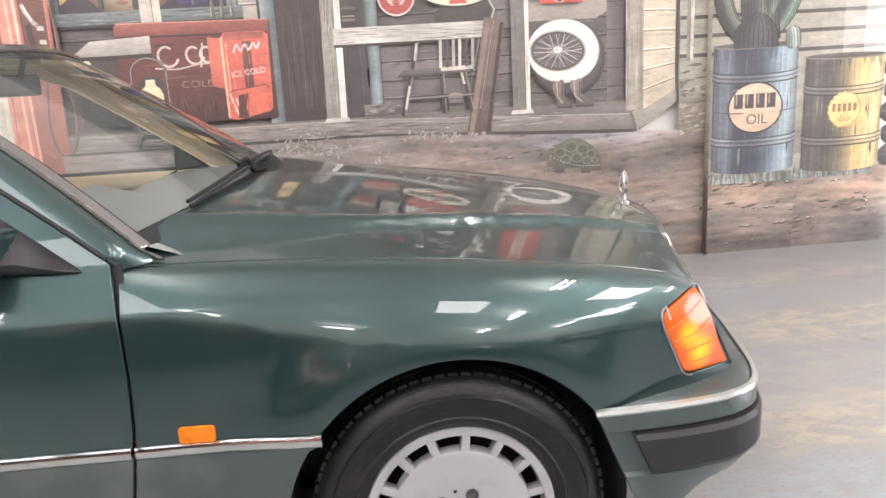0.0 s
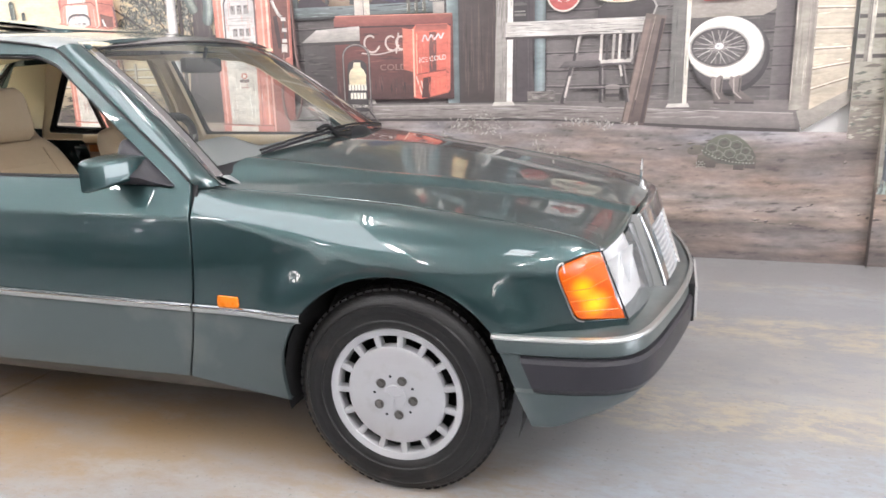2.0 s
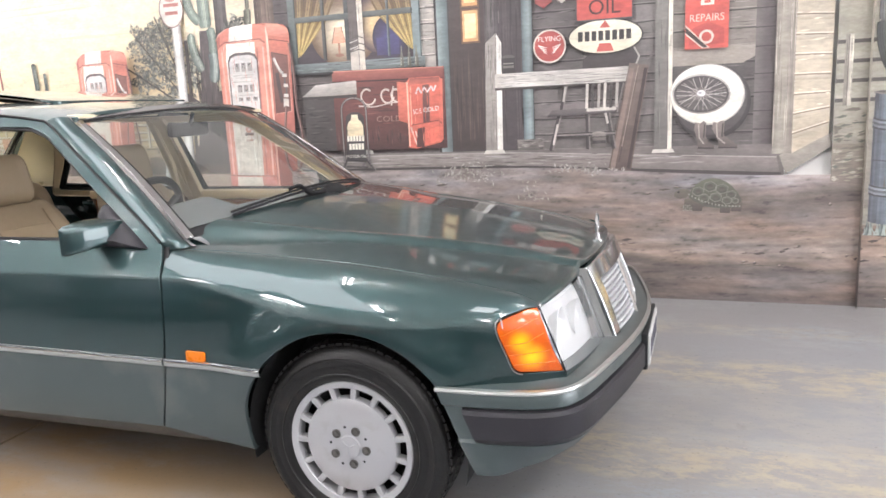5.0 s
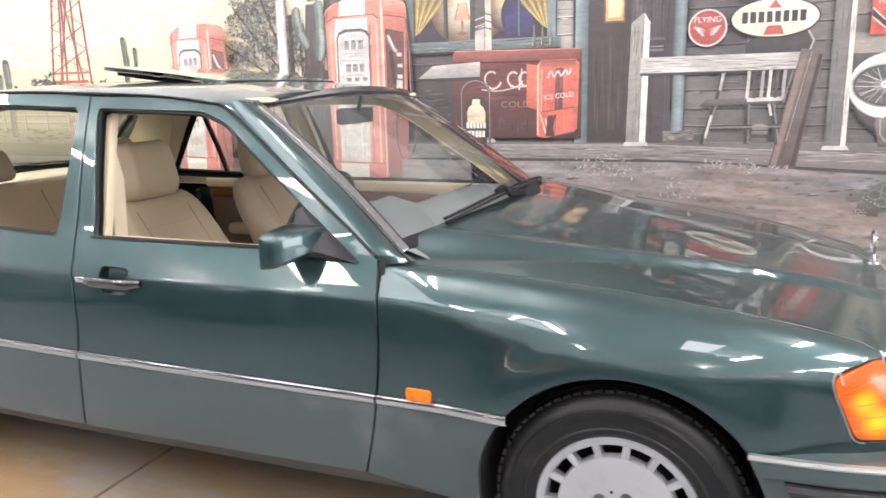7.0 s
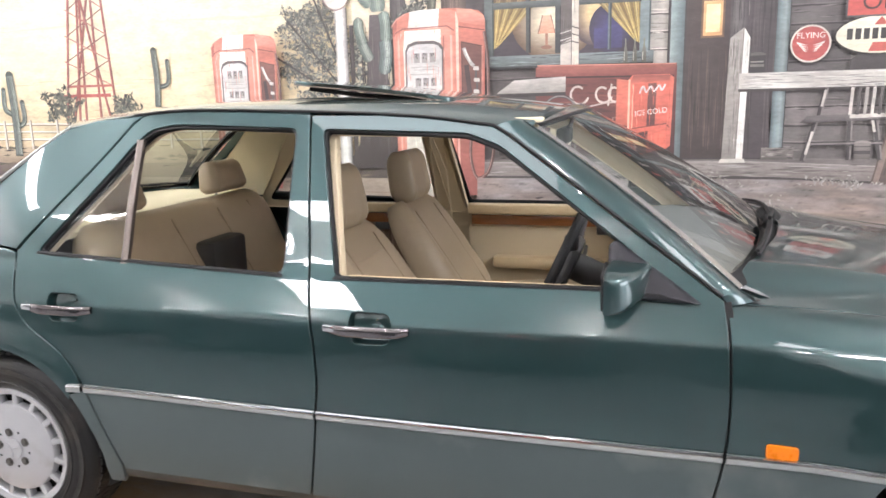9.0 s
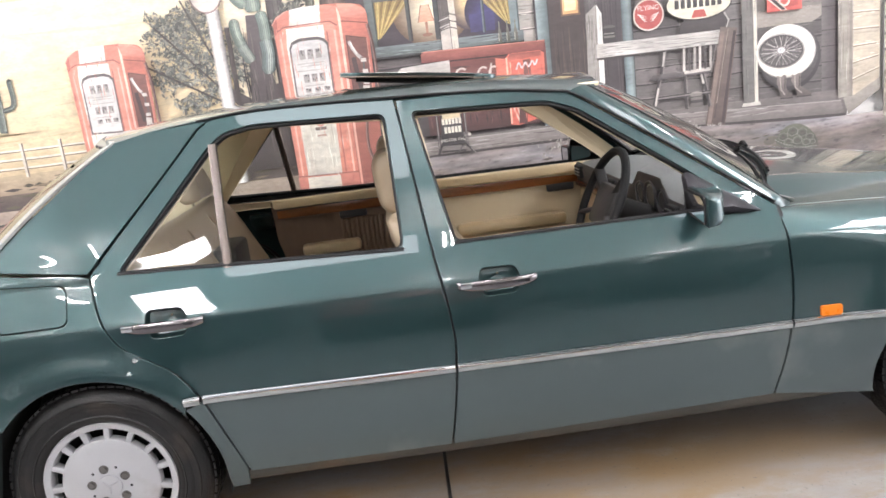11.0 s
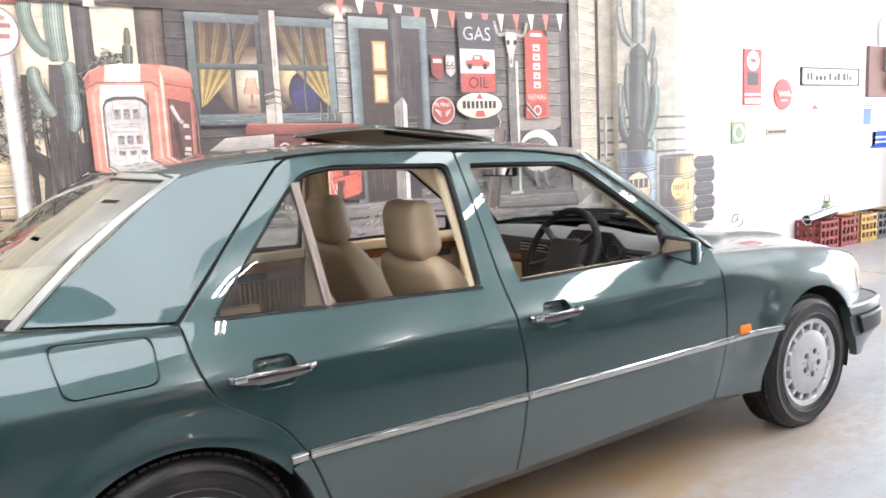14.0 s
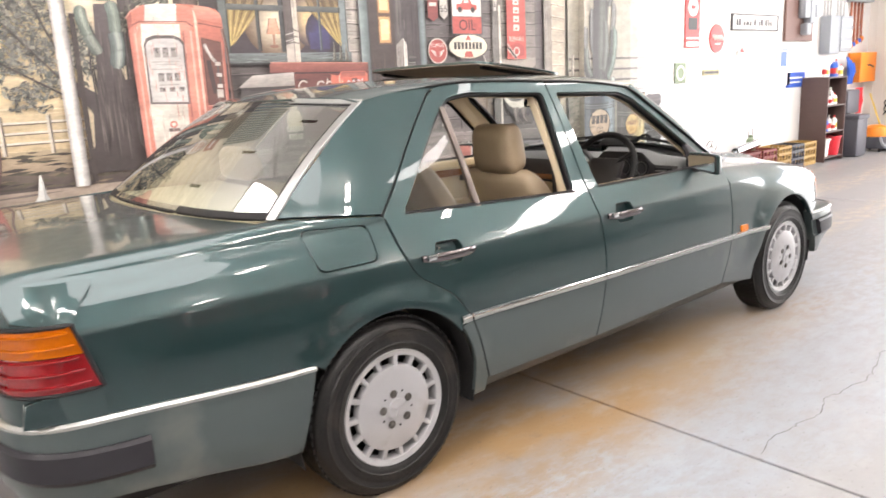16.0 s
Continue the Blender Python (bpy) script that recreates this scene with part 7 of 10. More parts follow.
# ---- painted station building ----
g = Art()
g.rect(-2.02, 0.98, 1.40, 2.36, (74, 70, 70), (92, 86, 84))
def planks(x0, x1, z0, z1, col, seed, step=0.105):
    """Lapped boards with worn pale edges and grain."""
    rnd = random.Random(seed)
    z = z0
    while z < z1 - 0.01:
        top = min(z + step, z1)
        ka, kb = rnd.uniform(0.88, 1.10), rnd.uniform(0.88, 1.12)
        a, b = tuple(min(255, v * ka) for v in col), tuple(min(255, v * kb) for v in col)
        g.across(x0, z, x1, top, [a, b, a, tuple((u + v) / 2 for u, v in zip(a, b))])
        sag = rnd.uniform(-0.004, 0.004)
        n = max(2, int((x1 - x0) / 0.09))
        g.line([(x0 + (x1 - x0) * k / n, z + sag * (k % 2) + rnd.uniform(-0.003, 0.003)) for k in range(n + 1)], 0.009, tuple(v * 0.50 for v in col))
        g.line([(x0 + (x1 - x0) * k / n, z + 0.010 + rnd.uniform(-0.002, 0.002)) for k in range(n + 1)], 0.005, tuple(min(255, v * 1.20) for v in col))
        z = top
    g.strokes(x0, z0, x1, z1, int(190 * (x1 - x0) * (z1 - z0)), [tuple(v * 0.72 for v in col), tuple(min(255, v * 1.22) for v in col), tuple(v * 0.85 for v in col)], 0.14, 0.010, 0, seed + 1)


planks(-2.02, -1.86, 0.98, 2.36, (86, 78, 80), 201)
planks(-1.86, -0.885, 0.98, 1.64, (92, 84, 84), 202)
planks(-1.90, -0.86, 2.27, 2.36, (84, 76, 76), 203)
planks(-0.885, -0.745, 1.55, 2.36, (196, 188, 180), 204)
planks(-0.885, -0.745, 0.98, 1.55, (110, 102, 100), 205)
planks(-0.087, 0.69, 0.98, 1.45, (110, 103, 102), 206)
planks(-0.087, 0.25, 1.45, 2.36, (97, 90, 91), 207)
planks(0.25, 0.69, 1.45, 2.36, (113, 107, 106), 208)
planks(0.69, 1.275, 1.58, 2.36, (137, 129, 123), 209)
planks(0.69, 1.275, 0.96, 1.58, (90, 84, 84), 210)
g.poly([(0.79, 1.48), (1.20, 1.48), (1.275, 1.52), (1.275, 1.585), (0.79, 1.585)], (150, 141, 132), (164, 154, 145))
g.across(1.268, 0.96, 1.38, 2.36, [(112, 104, 104), (92, 84, 86), (86, 78, 80)])
for z in (1.08, 1.19, 1.30, 1.41, 1.57, 1.68, 1.79, 1.90, 2.01, 2.12, 2.23):
    g.line([(1.268, z), (1.38, z)], 0.006, (58, 52, 54))
g.done("painted_siding", mural)

g = Art()   # eave and tin roof
g.rect(-2.86, 2.315, 1.42, 2.56, (88, 76, 74), (76, 66, 66))
g.strokes(-2.86, 2.32, 1.42, 2.56, 160, [(108, 94, 90), (64, 56, 56), (96, 84, 82)], 0.5, 0.012, 0, 21)
for k in range(112):
    x = -2.98 + 0.04 * k
    if x < 1.44:
        g.rect(x, 2.56, x + 0.018, 3.34, (128, 142, 144), (168, 178, 176)).rect(x + 0.018, 2.56, x + 0.03, 3.34, (84, 94, 96), (120, 130, 130))
for x in (-2.44, -0.815):
    for r, c in ((0.15, (128, 114, 104)), (0.11, (176, 162, 146)), (0.07, (220, 208, 188))):
        g.disc(x, 2.375, r, r * 0.32, c)
    g.poly([(x - 0.035, 2.30), (x + 0.035, 2.30), (x + 0.022, 2.375), (x - 0.022, 2.375)], (255, 248, 226))
g.done("painted_tin_roof", mural)
g = Art()
pts = [(-0.80 + 2.24 * k / 28, 2.47 - 0.05 * math.sin(math.pi * k / 28)) for k in range(29)]
g.line(pts, 0.008, (120, 112, 108))
for k in range(15):
    x, z = pts[min(28, 2 * k)]
    g.poly([(x - 0.036, z), (x + 0.036, z), (x + 0.004, z - 0.145)], (214, 116, 104) if k % 2 == 0 else (240, 236, 230))
g.done("painted_bunting", mural)


g = Art()   # window with curtains and a lit lamp
g.rect(-1.87, 1.645, -0.885, 2.29, (66, 58, 66), (72, 60, 62))
def glow(g, cx, cz, rx, rz, inner, outer, n=18):
    for k in range(n):
        t = k / (n - 1)
        c = tuple(o + (i - o) * t for i, o in zip(inner, outer))
        g.disc(cx, cz, rx * (1 - 0.75 * t), rz * (1 - 0.75 * t), c)


glow(g, -1.45, 1.86, 0.27, 0.24, (255, 244, 214), (110, 84, 66))
glow(g, -1.20, 1.90, 0.15, 0.20, (250, 216, 156), (86, 70, 76))
glow(g, -1.10, 1.80, 0.13, 0.15, (66, 62, 118), (60, 54, 76), 10)
g.rect(-1.20, 1.68, -1.03, 1.80, (62, 58, 104), (66, 62, 116))
g.done("painted_pane", mural)
for sx, x0 in ((1, -1.835), (-1, -0.92)):
    g = Art()
    for k in range(16):
        a, b = k / 16, (k + 0.86) / 16
        ca = ((150, 122, 66), (206, 176, 92), (232, 206, 124), (184, 152, 78))[k % 4]
        cb = ((84, 64, 60), (112, 88, 80), (96, 74, 68), (74, 56, 54))[k % 4]
        # gathered to the side below, drawn across above
        top0, top1 = x0 + sx * 0.42 * a, x0 + sx * 0.42 * b
        mid0, mid1 = x0 + sx * 0.25 * a, x0 + sx * 0.25 * b
        low0, low1 = x0 + sx * 0.035 * a, x0 + sx * 0.035 * b
        g.poly([(mid0, 1.99 - 0.05 * a), (mid1, 1.99 - 0.05 * b), (top1, 2.25), (top0, 2.25)], tuple((u + v) / 2 for u, v in zip(ca, cb)), cb)
        g.poly([(low0, 1.70 + 0.02 * a), (low1, 1.70 + 0.02 * b), (mid1, 1.99 - 0.05 * b), (mid0, 1.99 - 0.05 * a)], ca, tuple(0.75 * u + 0.25 * v for u, v in zip(ca, cb)))
    g.done("painted_curtain", mural)
g = Art()
g.poly([(-1.548, 1.785), (-1.440, 1.785), (-1.468, 1.895), (-1.520, 1.895)], (218, 150, 118), (236, 190, 158)).rect(-1.502, 1.70, -1.486, 1.785, (176, 120, 96)).disc(-1.494, 1.70, 0.035, 0.012, (150, 104, 84))
g.line([(-1.548, 1.785), (-1.520, 1.895)], 0.006, (150, 104, 84)).line([(-1.440, 1.785), (-1.468, 1.895)], 0.006, (170, 118, 96))
g.done("painted_lamp", mural)
# painted window bars, one by one
for x0, z0, x1, z1, lo, hi in ((-1.895, 1.64, -1.832, 2.30, (98, 108, 108), (118, 128, 128)), (-0.925, 1.64, -0.862, 2.30, (128, 144, 148), (150, 164, 166)), (-1.895, 2.245, -0.862, 2.305, (110, 122, 124), (132, 144, 146)),
                               (-1.44, 1.66, -1.40, 2.26, (76, 78, 80), (92, 98, 100)), (-1.625, 1.67, -1.595, 2.25, (76, 76, 76), (104, 110, 110)), (-1.115, 1.67, -1.095, 2.25, (104, 116, 124), (116, 128, 132)), (-1.84, 1.945, -0.92, 1.985, (84, 86, 86), (110, 118, 118))):
    g = Art()
    g.rect(x0, z0, x1, z1, lo, hi).rect(x1 - 0.010, z0, x1, z1, tuple(v * 0.62 for v in lo))
    g.done("painted_window_bar", mural)
g = Art()
g.rect(-1.92, 1.585, -0.84, 1.655, (96, 104, 104), (124, 136, 138)).rect(-1.92, 1.572, -0.84, 1.588, (48, 46, 48)).strokes(-1.9, 1.59, -0.86, 1.65, 40, [(146, 156, 156), (78, 84, 86)], 0.2, 0.008, 0, 33)
g.done("painted_window_sill", mural)

g = Art()   # doorway
g.rect(-0.76, 0.99, -0.08, 2.36, (56, 50, 52), (66, 58, 60))
g.across(-0.745, 0.99, -0.665, 2.335, [(150, 164, 166), (122, 138, 140), (92, 106, 110)]).rect(-0.745, 2.255, -0.42, 2.335, (140, 152, 152), (168, 178, 176))
g.rect(-0.655, 1.0, -0.41, 2.25, (60, 48, 48), (76, 64, 64)).streaks(-0.65, 1.0, -0.42, 1.7, 50, [(78, 62, 60), (44, 36, 38), (92, 74, 68)], 0.4, 0.012, 17)
for z0, z1 in ((1.725, 1.925), (1.955, 2.165)):
    g.rect(-0.572, z0 - 0.012, -0.440, z1 + 0.012, (112, 80, 60)).rect(-0.56, z0, -0.452, z1, (222, 160, 96), (236, 178, 110)).rect(-0.545, z0 + 0.02, -0.466, z1 - 0.02, (250, 222, 160), (255, 232, 176))
g.rect(-0.31, 1.0, -0.15, 2.30, (66, 58, 62), (74, 66, 70)).streaks(-0.31, 1.0, -0.15, 2.3, 40, [(84, 74, 78), (52, 46, 50)], 0.5, 0.014, 18)
g.across(-0.155, 0.99, -0.085, 2.36, [(84, 98, 102), (122, 138, 142), (138, 152, 154), (96, 108, 110)]).rect(-0.31, 2.27, -0.085, 2.36, (134, 148, 150))
g.across(-0.41, 0.99, -0.305, 2.38, [(74, 68, 70), (104, 96, 98), (92, 84, 88), (62, 56, 60)]).streaks(-0.41, 1.0, -0.305, 2.36, 40, [(120, 110, 110), (62, 56, 60)], 0.4, 0.010, 19)
g.done("painted_doorway", mural)

g = Art()   # porch edge, posts and rail
g.rect(-2.05, 0.80, 1.45, 0.99, (92, 84, 84), (116, 108, 106))
g.poly([(-2.05, 0.872), (-0.27, 0.880), (1.43, 0.804), (1.405, 0.910), (-0.27, 0.976), (-2.05, 0.972)], (100, 92, 91), (146, 137, 133))
g.line([(-2.05, 0.972), (-0.27, 0.976), (1.405, 0.910)], 0.007, (164, 156, 151)).line([(-2.05, 0.872), (-0.27, 0.880), (1.43, 0.806)], 0.020, (56, 50, 50))
g.strokes(-2.0, 0.885, 1.0, 0.965, 120, [(150, 142, 138), (98, 89, 87), (170, 164, 160), (118, 108, 105)], 0.20, 0.012, 0, 19)
g.poly([(1.42, 0.92), (1.46, 0.805), (1.70, 0.965), (1.70, 1.05)], (132, 125, 117), (172, 164, 154))
g.done("painted_porch_edge", mural)


def post(name, x0, x1, z0, z1, xb0=None, xb1=None, split=0.62, shade=(122, 116, 114), light=(216, 208, 198), peak=0.0, pale_below=0.0):
    """A squared post: a shaded face and a lit face, with grain; peak: a cut to a point."""
    g = Art()
    xb0, xb1 = x0 if xb0 is None else xb0, x1 if xb1 is None else xb1
    at = lambda u, z: xb0 + (xb1 - xb0) * u + ((x0 + (x1 - x0) * u) - (xb0 + (xb1 - xb0) * u)) * (z - z0) / (z1 - z0)
    g.poly([(at(0, z0), z0), (at(split, z0), z0), (at(split, z1), z1), (at(0, z1 - peak), z1 - peak)], tuple(v * 0.9 for v in shade), shade)
    g.poly([(at(split, z0), z0), (at(1, z0), z0), (at(1, z1 - peak), z1 - peak), (at(split, z1), z1)], tuple(v * 0.95 for v in light), light)
    rnd = random.Random(int(1000 + x0 * 50))
    for _ in range(46 if z1 - z0 > 0.5 else 14):
        u, z = rnd.uniform(0.03, 0.97), rnd.uniform(z0 + 0.01, z1 - peak - 0.12)
        base = shade if u < split else light
        x = at(u, z)
        ln, hw = rnd.uniform(0.05, 0.22), rnd.uniform(0.001, 0.004)
        g.poly([(x, z), (x + hw, z + ln * 0.5), (x + 0.001, min(z + ln, z1 - peak)), (x - hw, z + ln * 0.5)], tuple(min(255, v * (0.72, 0.84, 1.14)[_ % 3]) for v in base))
    if pale_below:
        g.poly([(at(0.0, z0), z0), (at(split, z0), z0), (at(split, pale_below), pale_below), (at(0, pale_below - 0.03), pale_below - 0.03)], (176, 166, 158), (206, 196, 186))
        for k in range(5):
            zz = pale_below - 0.02 + 0.022 * k
            g.line([(at(0, zz), zz - 0.012), (at(split, zz), zz + 0.006), (at(1, zz), zz - 0.008)], 0.007, (206, 198, 190) if k % 2 else (92, 84, 84))
    g.line([(at(split, z0), z0), (at(split, z1), z1)], 0.004, tuple(v * 0.6 for v in shade))
    if z0 < 1.1:
        g.poly([(xb0 - 0.016, z0 - 0.016), (xb1 + 0.020, z0 - 0.014), (xb1 + 0.008, z0 + 0.010), (xb0 - 0.004, z0 + 0.008)], (206, 200, 192))
    return g.done(name, mural)


post("painted_post", -1.405, -1.295, 1.005, 2.34, -1.405, -1.290, 0.60, (112, 102, 100), (222, 212, 198), 0.0, 1.745)
post("painted_post", -0.403, -0.293, 0.985, 1.765, -0.423, -0.303, 0.66, (164, 156, 150), (236, 232, 226), 0.06)
post("painted_post", 0.690, 0.795, 0.965, 2.05, 0.688, 0.795, 0.74, (124, 120, 116), (230, 222, 208))
g = Art()
g.across(-0.345, 1.405, 0.60, 1.500, [(196, 190, 184), (216, 210, 204), (186, 180, 174), (214, 208, 200), (170, 164, 158)])
g.rect(-0.345, 1.392, 0.60, 1.408, (66, 60, 58)).strokes(-0.34, 1.41, 0.59, 1.495, 70, [(150, 146, 142), (226, 222, 218), (128, 122, 118)], 0.2, 0.007, 0, 23)
g.disc(-0.25, 1.605, 0.046, 0.014, (96, 90, 90)).rect(-0.296, 1.50, -0.204, 1.60, (58, 54, 56)).rect(-0.288, 1.535, -0.212, 1.55, (120, 114, 110)).rect(-0.285, 1.56, -0.215, 1.568, (150, 144, 140))
g.poly([(0.24, 1.50), (0.58, 1.50), (0.60, 1.56), (0.57, 1.61), (0.50, 1.625), (0.30, 1.60), (0.245, 1.56)], (62, 56, 58), (78, 72, 74)).line([(0.575, 1.505), (0.595, 1.56), (0.565, 1.612)], 0.010, (190, 184, 178))
g.done("painted_rail", mural)
g = Art()
g.poly([(0.40, 0.835), (0.545, 0.835), (0.655, 1.50), (0.535, 1.52)], (84, 68, 64), (116, 100, 94)).line([(0.43, 0.86), (0.55, 1.48)], 0.030, (132, 112, 104)).line([(0.53, 0.86), (0.635, 1.48)], 0.020, (58, 46, 46)).line([(0.47, 0.90), (0.585, 1.45)], 0.006, (70, 56, 54)).line([(0.49, 1.0), (0.59, 1.5)], 0.005, (158, 138, 128))
g.done("painted_plank", mural)

g = Art()   # chair
D, L = (62, 57, 58), (196, 188, 180)
for a, b in (((0.13, 1.40), (0.10, 1.22)), ((0.49, 1.40), (0.45, 1.22)), ((0.09, 1.22), (0.03, 0.985)), ((0.27, 1.22), (0.275, 0.99)), ((0.40, 1.22), (0.44, 0.99)), ((0.06, 1.08), (0.44, 1.085))):
    g.line([a, b], 0.028, D).line([(a[0] + 0.010, a[1]), (b[0] + 0.010, b[1])], 0.010, (128, 120, 118))
for a, b in (((0.075, 1.15), (0.045, 1.02)), ((0.13, 1.39), (0.115, 1.30)), ((0.385, 1.22), (0.40, 1.15))):
    g.line([a, b], 0.014, L)
g.poly([(0.005, 1.205), (0.44, 1.215), (0.47, 1.255), (0.04, 1.245)], (72, 66, 68), (112, 104, 104)).line([(0.27, 1.238), (0.45, 1.243)], 0.022, L)
for k in range(6):
    x = 0.265 + 0.038 * k
    g.line([(x, 1.25), (x + 0.006, 1.40)], 0.017, ((206, 198, 190), (84, 78, 78), (168, 160, 154))[k % 3])
g.disc(0.345, 1.085, 0.045, 0.013, (150, 142, 136)).rect(0.302, 0.99, 0.388, 1.085, (96, 88, 86), (130, 122, 118)).rect(0.302, 1.02, 0.388, 1.04, D).rect(0.302, 1.06, 0.388, 1.066, D)
g.rect(-0.20, 0.99, -0.02, 1.06, (98, 90, 88), (120, 112, 108)).strokes(-0.2, 0.99, -0.02, 1.06, 24, [(70, 64, 64), (150, 142, 136)], 0.06, 0.008, 0, 51)
g.done("painted_chair", mural)

g = Art()   # white-wall wheel
g.poly(oval(1.030, 1.252, 0.222, 0.226, -10), (46, 42, 44), (74, 70, 72)).poly(oval(1.022, 1.266, 0.210, 0.212, -10), (70, 65, 67), (92, 87, 88))
g.poly(oval(1.000, 1.300, 0.218, 0.184, -6), (188, 180, 172), (206, 200, 194)).poly(oval(0.998, 1.302, 0.212, 0.177, -6), (236, 228, 216), (250, 246, 238))
g.poly(oval(0.966, 1.306, 0.170, 0.120, -4), (150, 142, 136), (196, 190, 184)).poly(oval(0.966, 1.305, 0.160, 0.110, -4), (74, 68, 70)).poly(oval(0.966, 1.305, 0.150, 0.101, -4), (98, 92, 92), (84, 78, 80))
wheel_rnd = random.Random(77)
for k in range(30):
    a = 2 * math.pi * k / 30 + wheel_rnd.uniform(-0.05, 0.05)
    b = a + (0.5 if k % 2 else -0.5)
    g.line([(0.966 + 0.026 * math.cos(b), 1.306 + 0.018 * math.sin(b)), (0.966 + 0.146 * math.cos(a), 1.305 + 0.098 * math.sin(a))], 0.0032, ((214, 208, 200), (156, 148, 144), (190, 182, 176))[k % 3])
g.poly(oval(0.966, 1.308, 0.034, 0.026, 0), (150, 142, 140)).poly(oval(0.966, 1.310, 0.025, 0.019, 0), (232, 230, 230)).disc(0.96, 1.312, 0.010, 0.008, (176, 176, 184))
g.done("painted_wheel", mural)
for bx, lean in ((0.925, 0.02), (1.030, 0.05)):
    g = Art()
    g.poly([(bx + 0.01, 1.135), (bx + 0.035, 1.125), (bx + 0.06, 1.14), (bx + 0.075, 1.13), (bx + 0.072, 1.05), (bx + 0.07 + lean, 1.015), (bx + 0.105 + lean, 0.985), (bx + 0.10 + lean, 0.968), (bx + 0.02 + lean * 0.5, 0.972), (bx + 0.012 + lean * 0.5, 1.03), (bx + 0.004, 1.09)], (88, 78, 76), (128, 116, 112))
    g.line([(bx + 0.03, 1.12), (bx + 0.035, 1.04), (bx + 0.05 + lean * 0.6, 1.0)], 0.008, (164, 152, 146)).line([(bx + 0.066, 1.12), (bx + 0.062, 1.04)], 0.008, (66, 58, 58)).line([(bx + 0.02 + lean * 0.5, 0.975), (bx + 0.10 + lean, 0.972)], 0.008, (56, 50, 50))
    g.done("painted_boot", mural)

g = Art()   # corner board and the boards beyond it
g.across(1.377, 0.93, 1.486, 2.66, [(132, 125, 117), (162, 154, 143), (156, 147, 137), (134, 125, 116)])
g.streaks(1.38, 0.95, 1.484, 2.6, 60, [(136, 126, 118), (202, 192, 178), (160, 150, 140)], 0.5, 0.008, 28)
g.poly([(1.486, 0.93), (1.682, 1.04), (1.682, 2.66), (1.486, 2.66)], (196, 182, 160), (210, 198, 180))
for k in range(15):
    z = 1.045 + 0.115 * k
    up = 0.075 * max(0.0, 1.30 - z) / 0.30 - 0.030 * max(0.0, z - 1.30)
    g.poly([(1.486, z - 0.030), (1.682, z - 0.030 + up), (1.682, z - 0.006 + up), (1.486, z - 0.006)], (180, 166, 146), (206, 193, 173))
    g.line([(1.486, z), (1.58, z + up * 0.48 + 0.002), (1.682, z + up)], 0.007, (132, 118, 104)).line([(1.486, z + 0.010), (1.682, z + 0.010 + up)], 0.006, (240, 230, 210))
g.strokes(1.49, 1.05, 1.68, 2.6, 60, [(206, 190, 168), (238, 226, 206)], 0.08, 0.012, 0.05, 29)
g.done("painted_house_corner", mural)

# signs on the boards; makers' names are plain bars
g = Art()
g.disc(0.030, 1.655, 0.108, 0.106, (222, 212, 200)).disc(0.030, 1.655, 0.098, 0.096, (176, 60, 54)).letters("FLYING", 0.030, 1.700, 0.046, (240, 230, 220))
for sx in (-1, 1):
    for k in range(4):
        g.poly([(0.030 + sx * 0.012, 1.645 - 0.012 * k), (0.030 + sx * (0.075 - 0.012 * k), 1.668 - 0.014 * k), (0.030 + sx * (0.070 - 0.012 * k), 1.655 - 0.014 * k)], (240, 232, 224))
g.done("painted_round_sign", mural)
g = Art()
g.disc(0.385, 1.692, 0.236, 0.112, (60, 56, 54)).disc(0.385, 1.692, 0.226, 0.102, (226, 216, 190), (240, 232, 210)).poly([(0.33, 1.60), (0.44, 1.60), (0.42, 1.65), (0.35, 1.65)], (190, 70, 56)).poly([(0.35, 1.745), (0.42, 1.745), (0.385, 1.79)], (190, 70, 56))
for k in range(8):
    x = 0.215 + 0.043 * k
    g.rect(x, 1.668, x + 0.030, 1.728, (52, 48, 48))
g.done("painted_oval_sign", mural)
g = Art()
g.poly([(-0.06, 1.93), (-0.005, 1.895), (0.05, 1.93), (0.05, 2.08), (-0.06, 2.08)], (150, 60, 58)).rect(-0.045, 2.02, 0.035, 2.05, (222, 208, 198))
g.poly([(0.07, 1.95), (0.115, 1.915), (0.16, 1.95), (0.155, 2.08), (0.075, 2.08)], (206, 200, 192)).letters("66", 0.115, 2.0, 0.085, (66, 62, 62))
g.done("painted_route_sign", mural)
g = Art()
g.rect(0.20, 1.79, 0.56, 2.37, (90, 86, 88)).rect(0.21, 2.14, 0.55, 2.36, (84, 80, 86)).letters("GAS", 0.38, 2.25, 0.15, (206, 204, 208)).rect(0.21, 1.945, 0.55, 2.135, (236, 232, 226))
g.poly([(0.26, 2.0), (0.50, 2.0), (0.50, 2.04), (0.44, 2.05), (0.42, 2.09), (0.34, 2.09), (0.32, 2.05), (0.26, 2.045)], (196, 62, 54)).disc(0.30, 2.0, 0.024, 0.024, (50, 46, 46)).disc(0.45, 2.0, 0.024, 0.024, (50, 46, 46)).rect(0.35, 2.055, 0.40, 2.08, (214, 208, 204))
g.rect(0.21, 1.80, 0.55, 1.94, (192, 60, 50)).letters("OIL", 0.38, 1.868, 0.13, (66, 40, 38))
g.done("painted_fuel_sign", mural)
g = Art()
g.poly([(0.865, 1.575), (1.115, 1.575), (1.115, 2.31), (0.87, 2.31)], (206, 66, 50), (196, 60, 48)).poly([(0.89, 1.60), (1.09, 1.60), (1.09, 1.69), (1.0, 1.735), (0.89, 1.69)], (186, 54, 44)).disc(0.99, 1.645, 0.042, 0.042, (228, 216, 206)).disc(0.99, 1.645, 0.028, 0.028, (196, 60, 48))
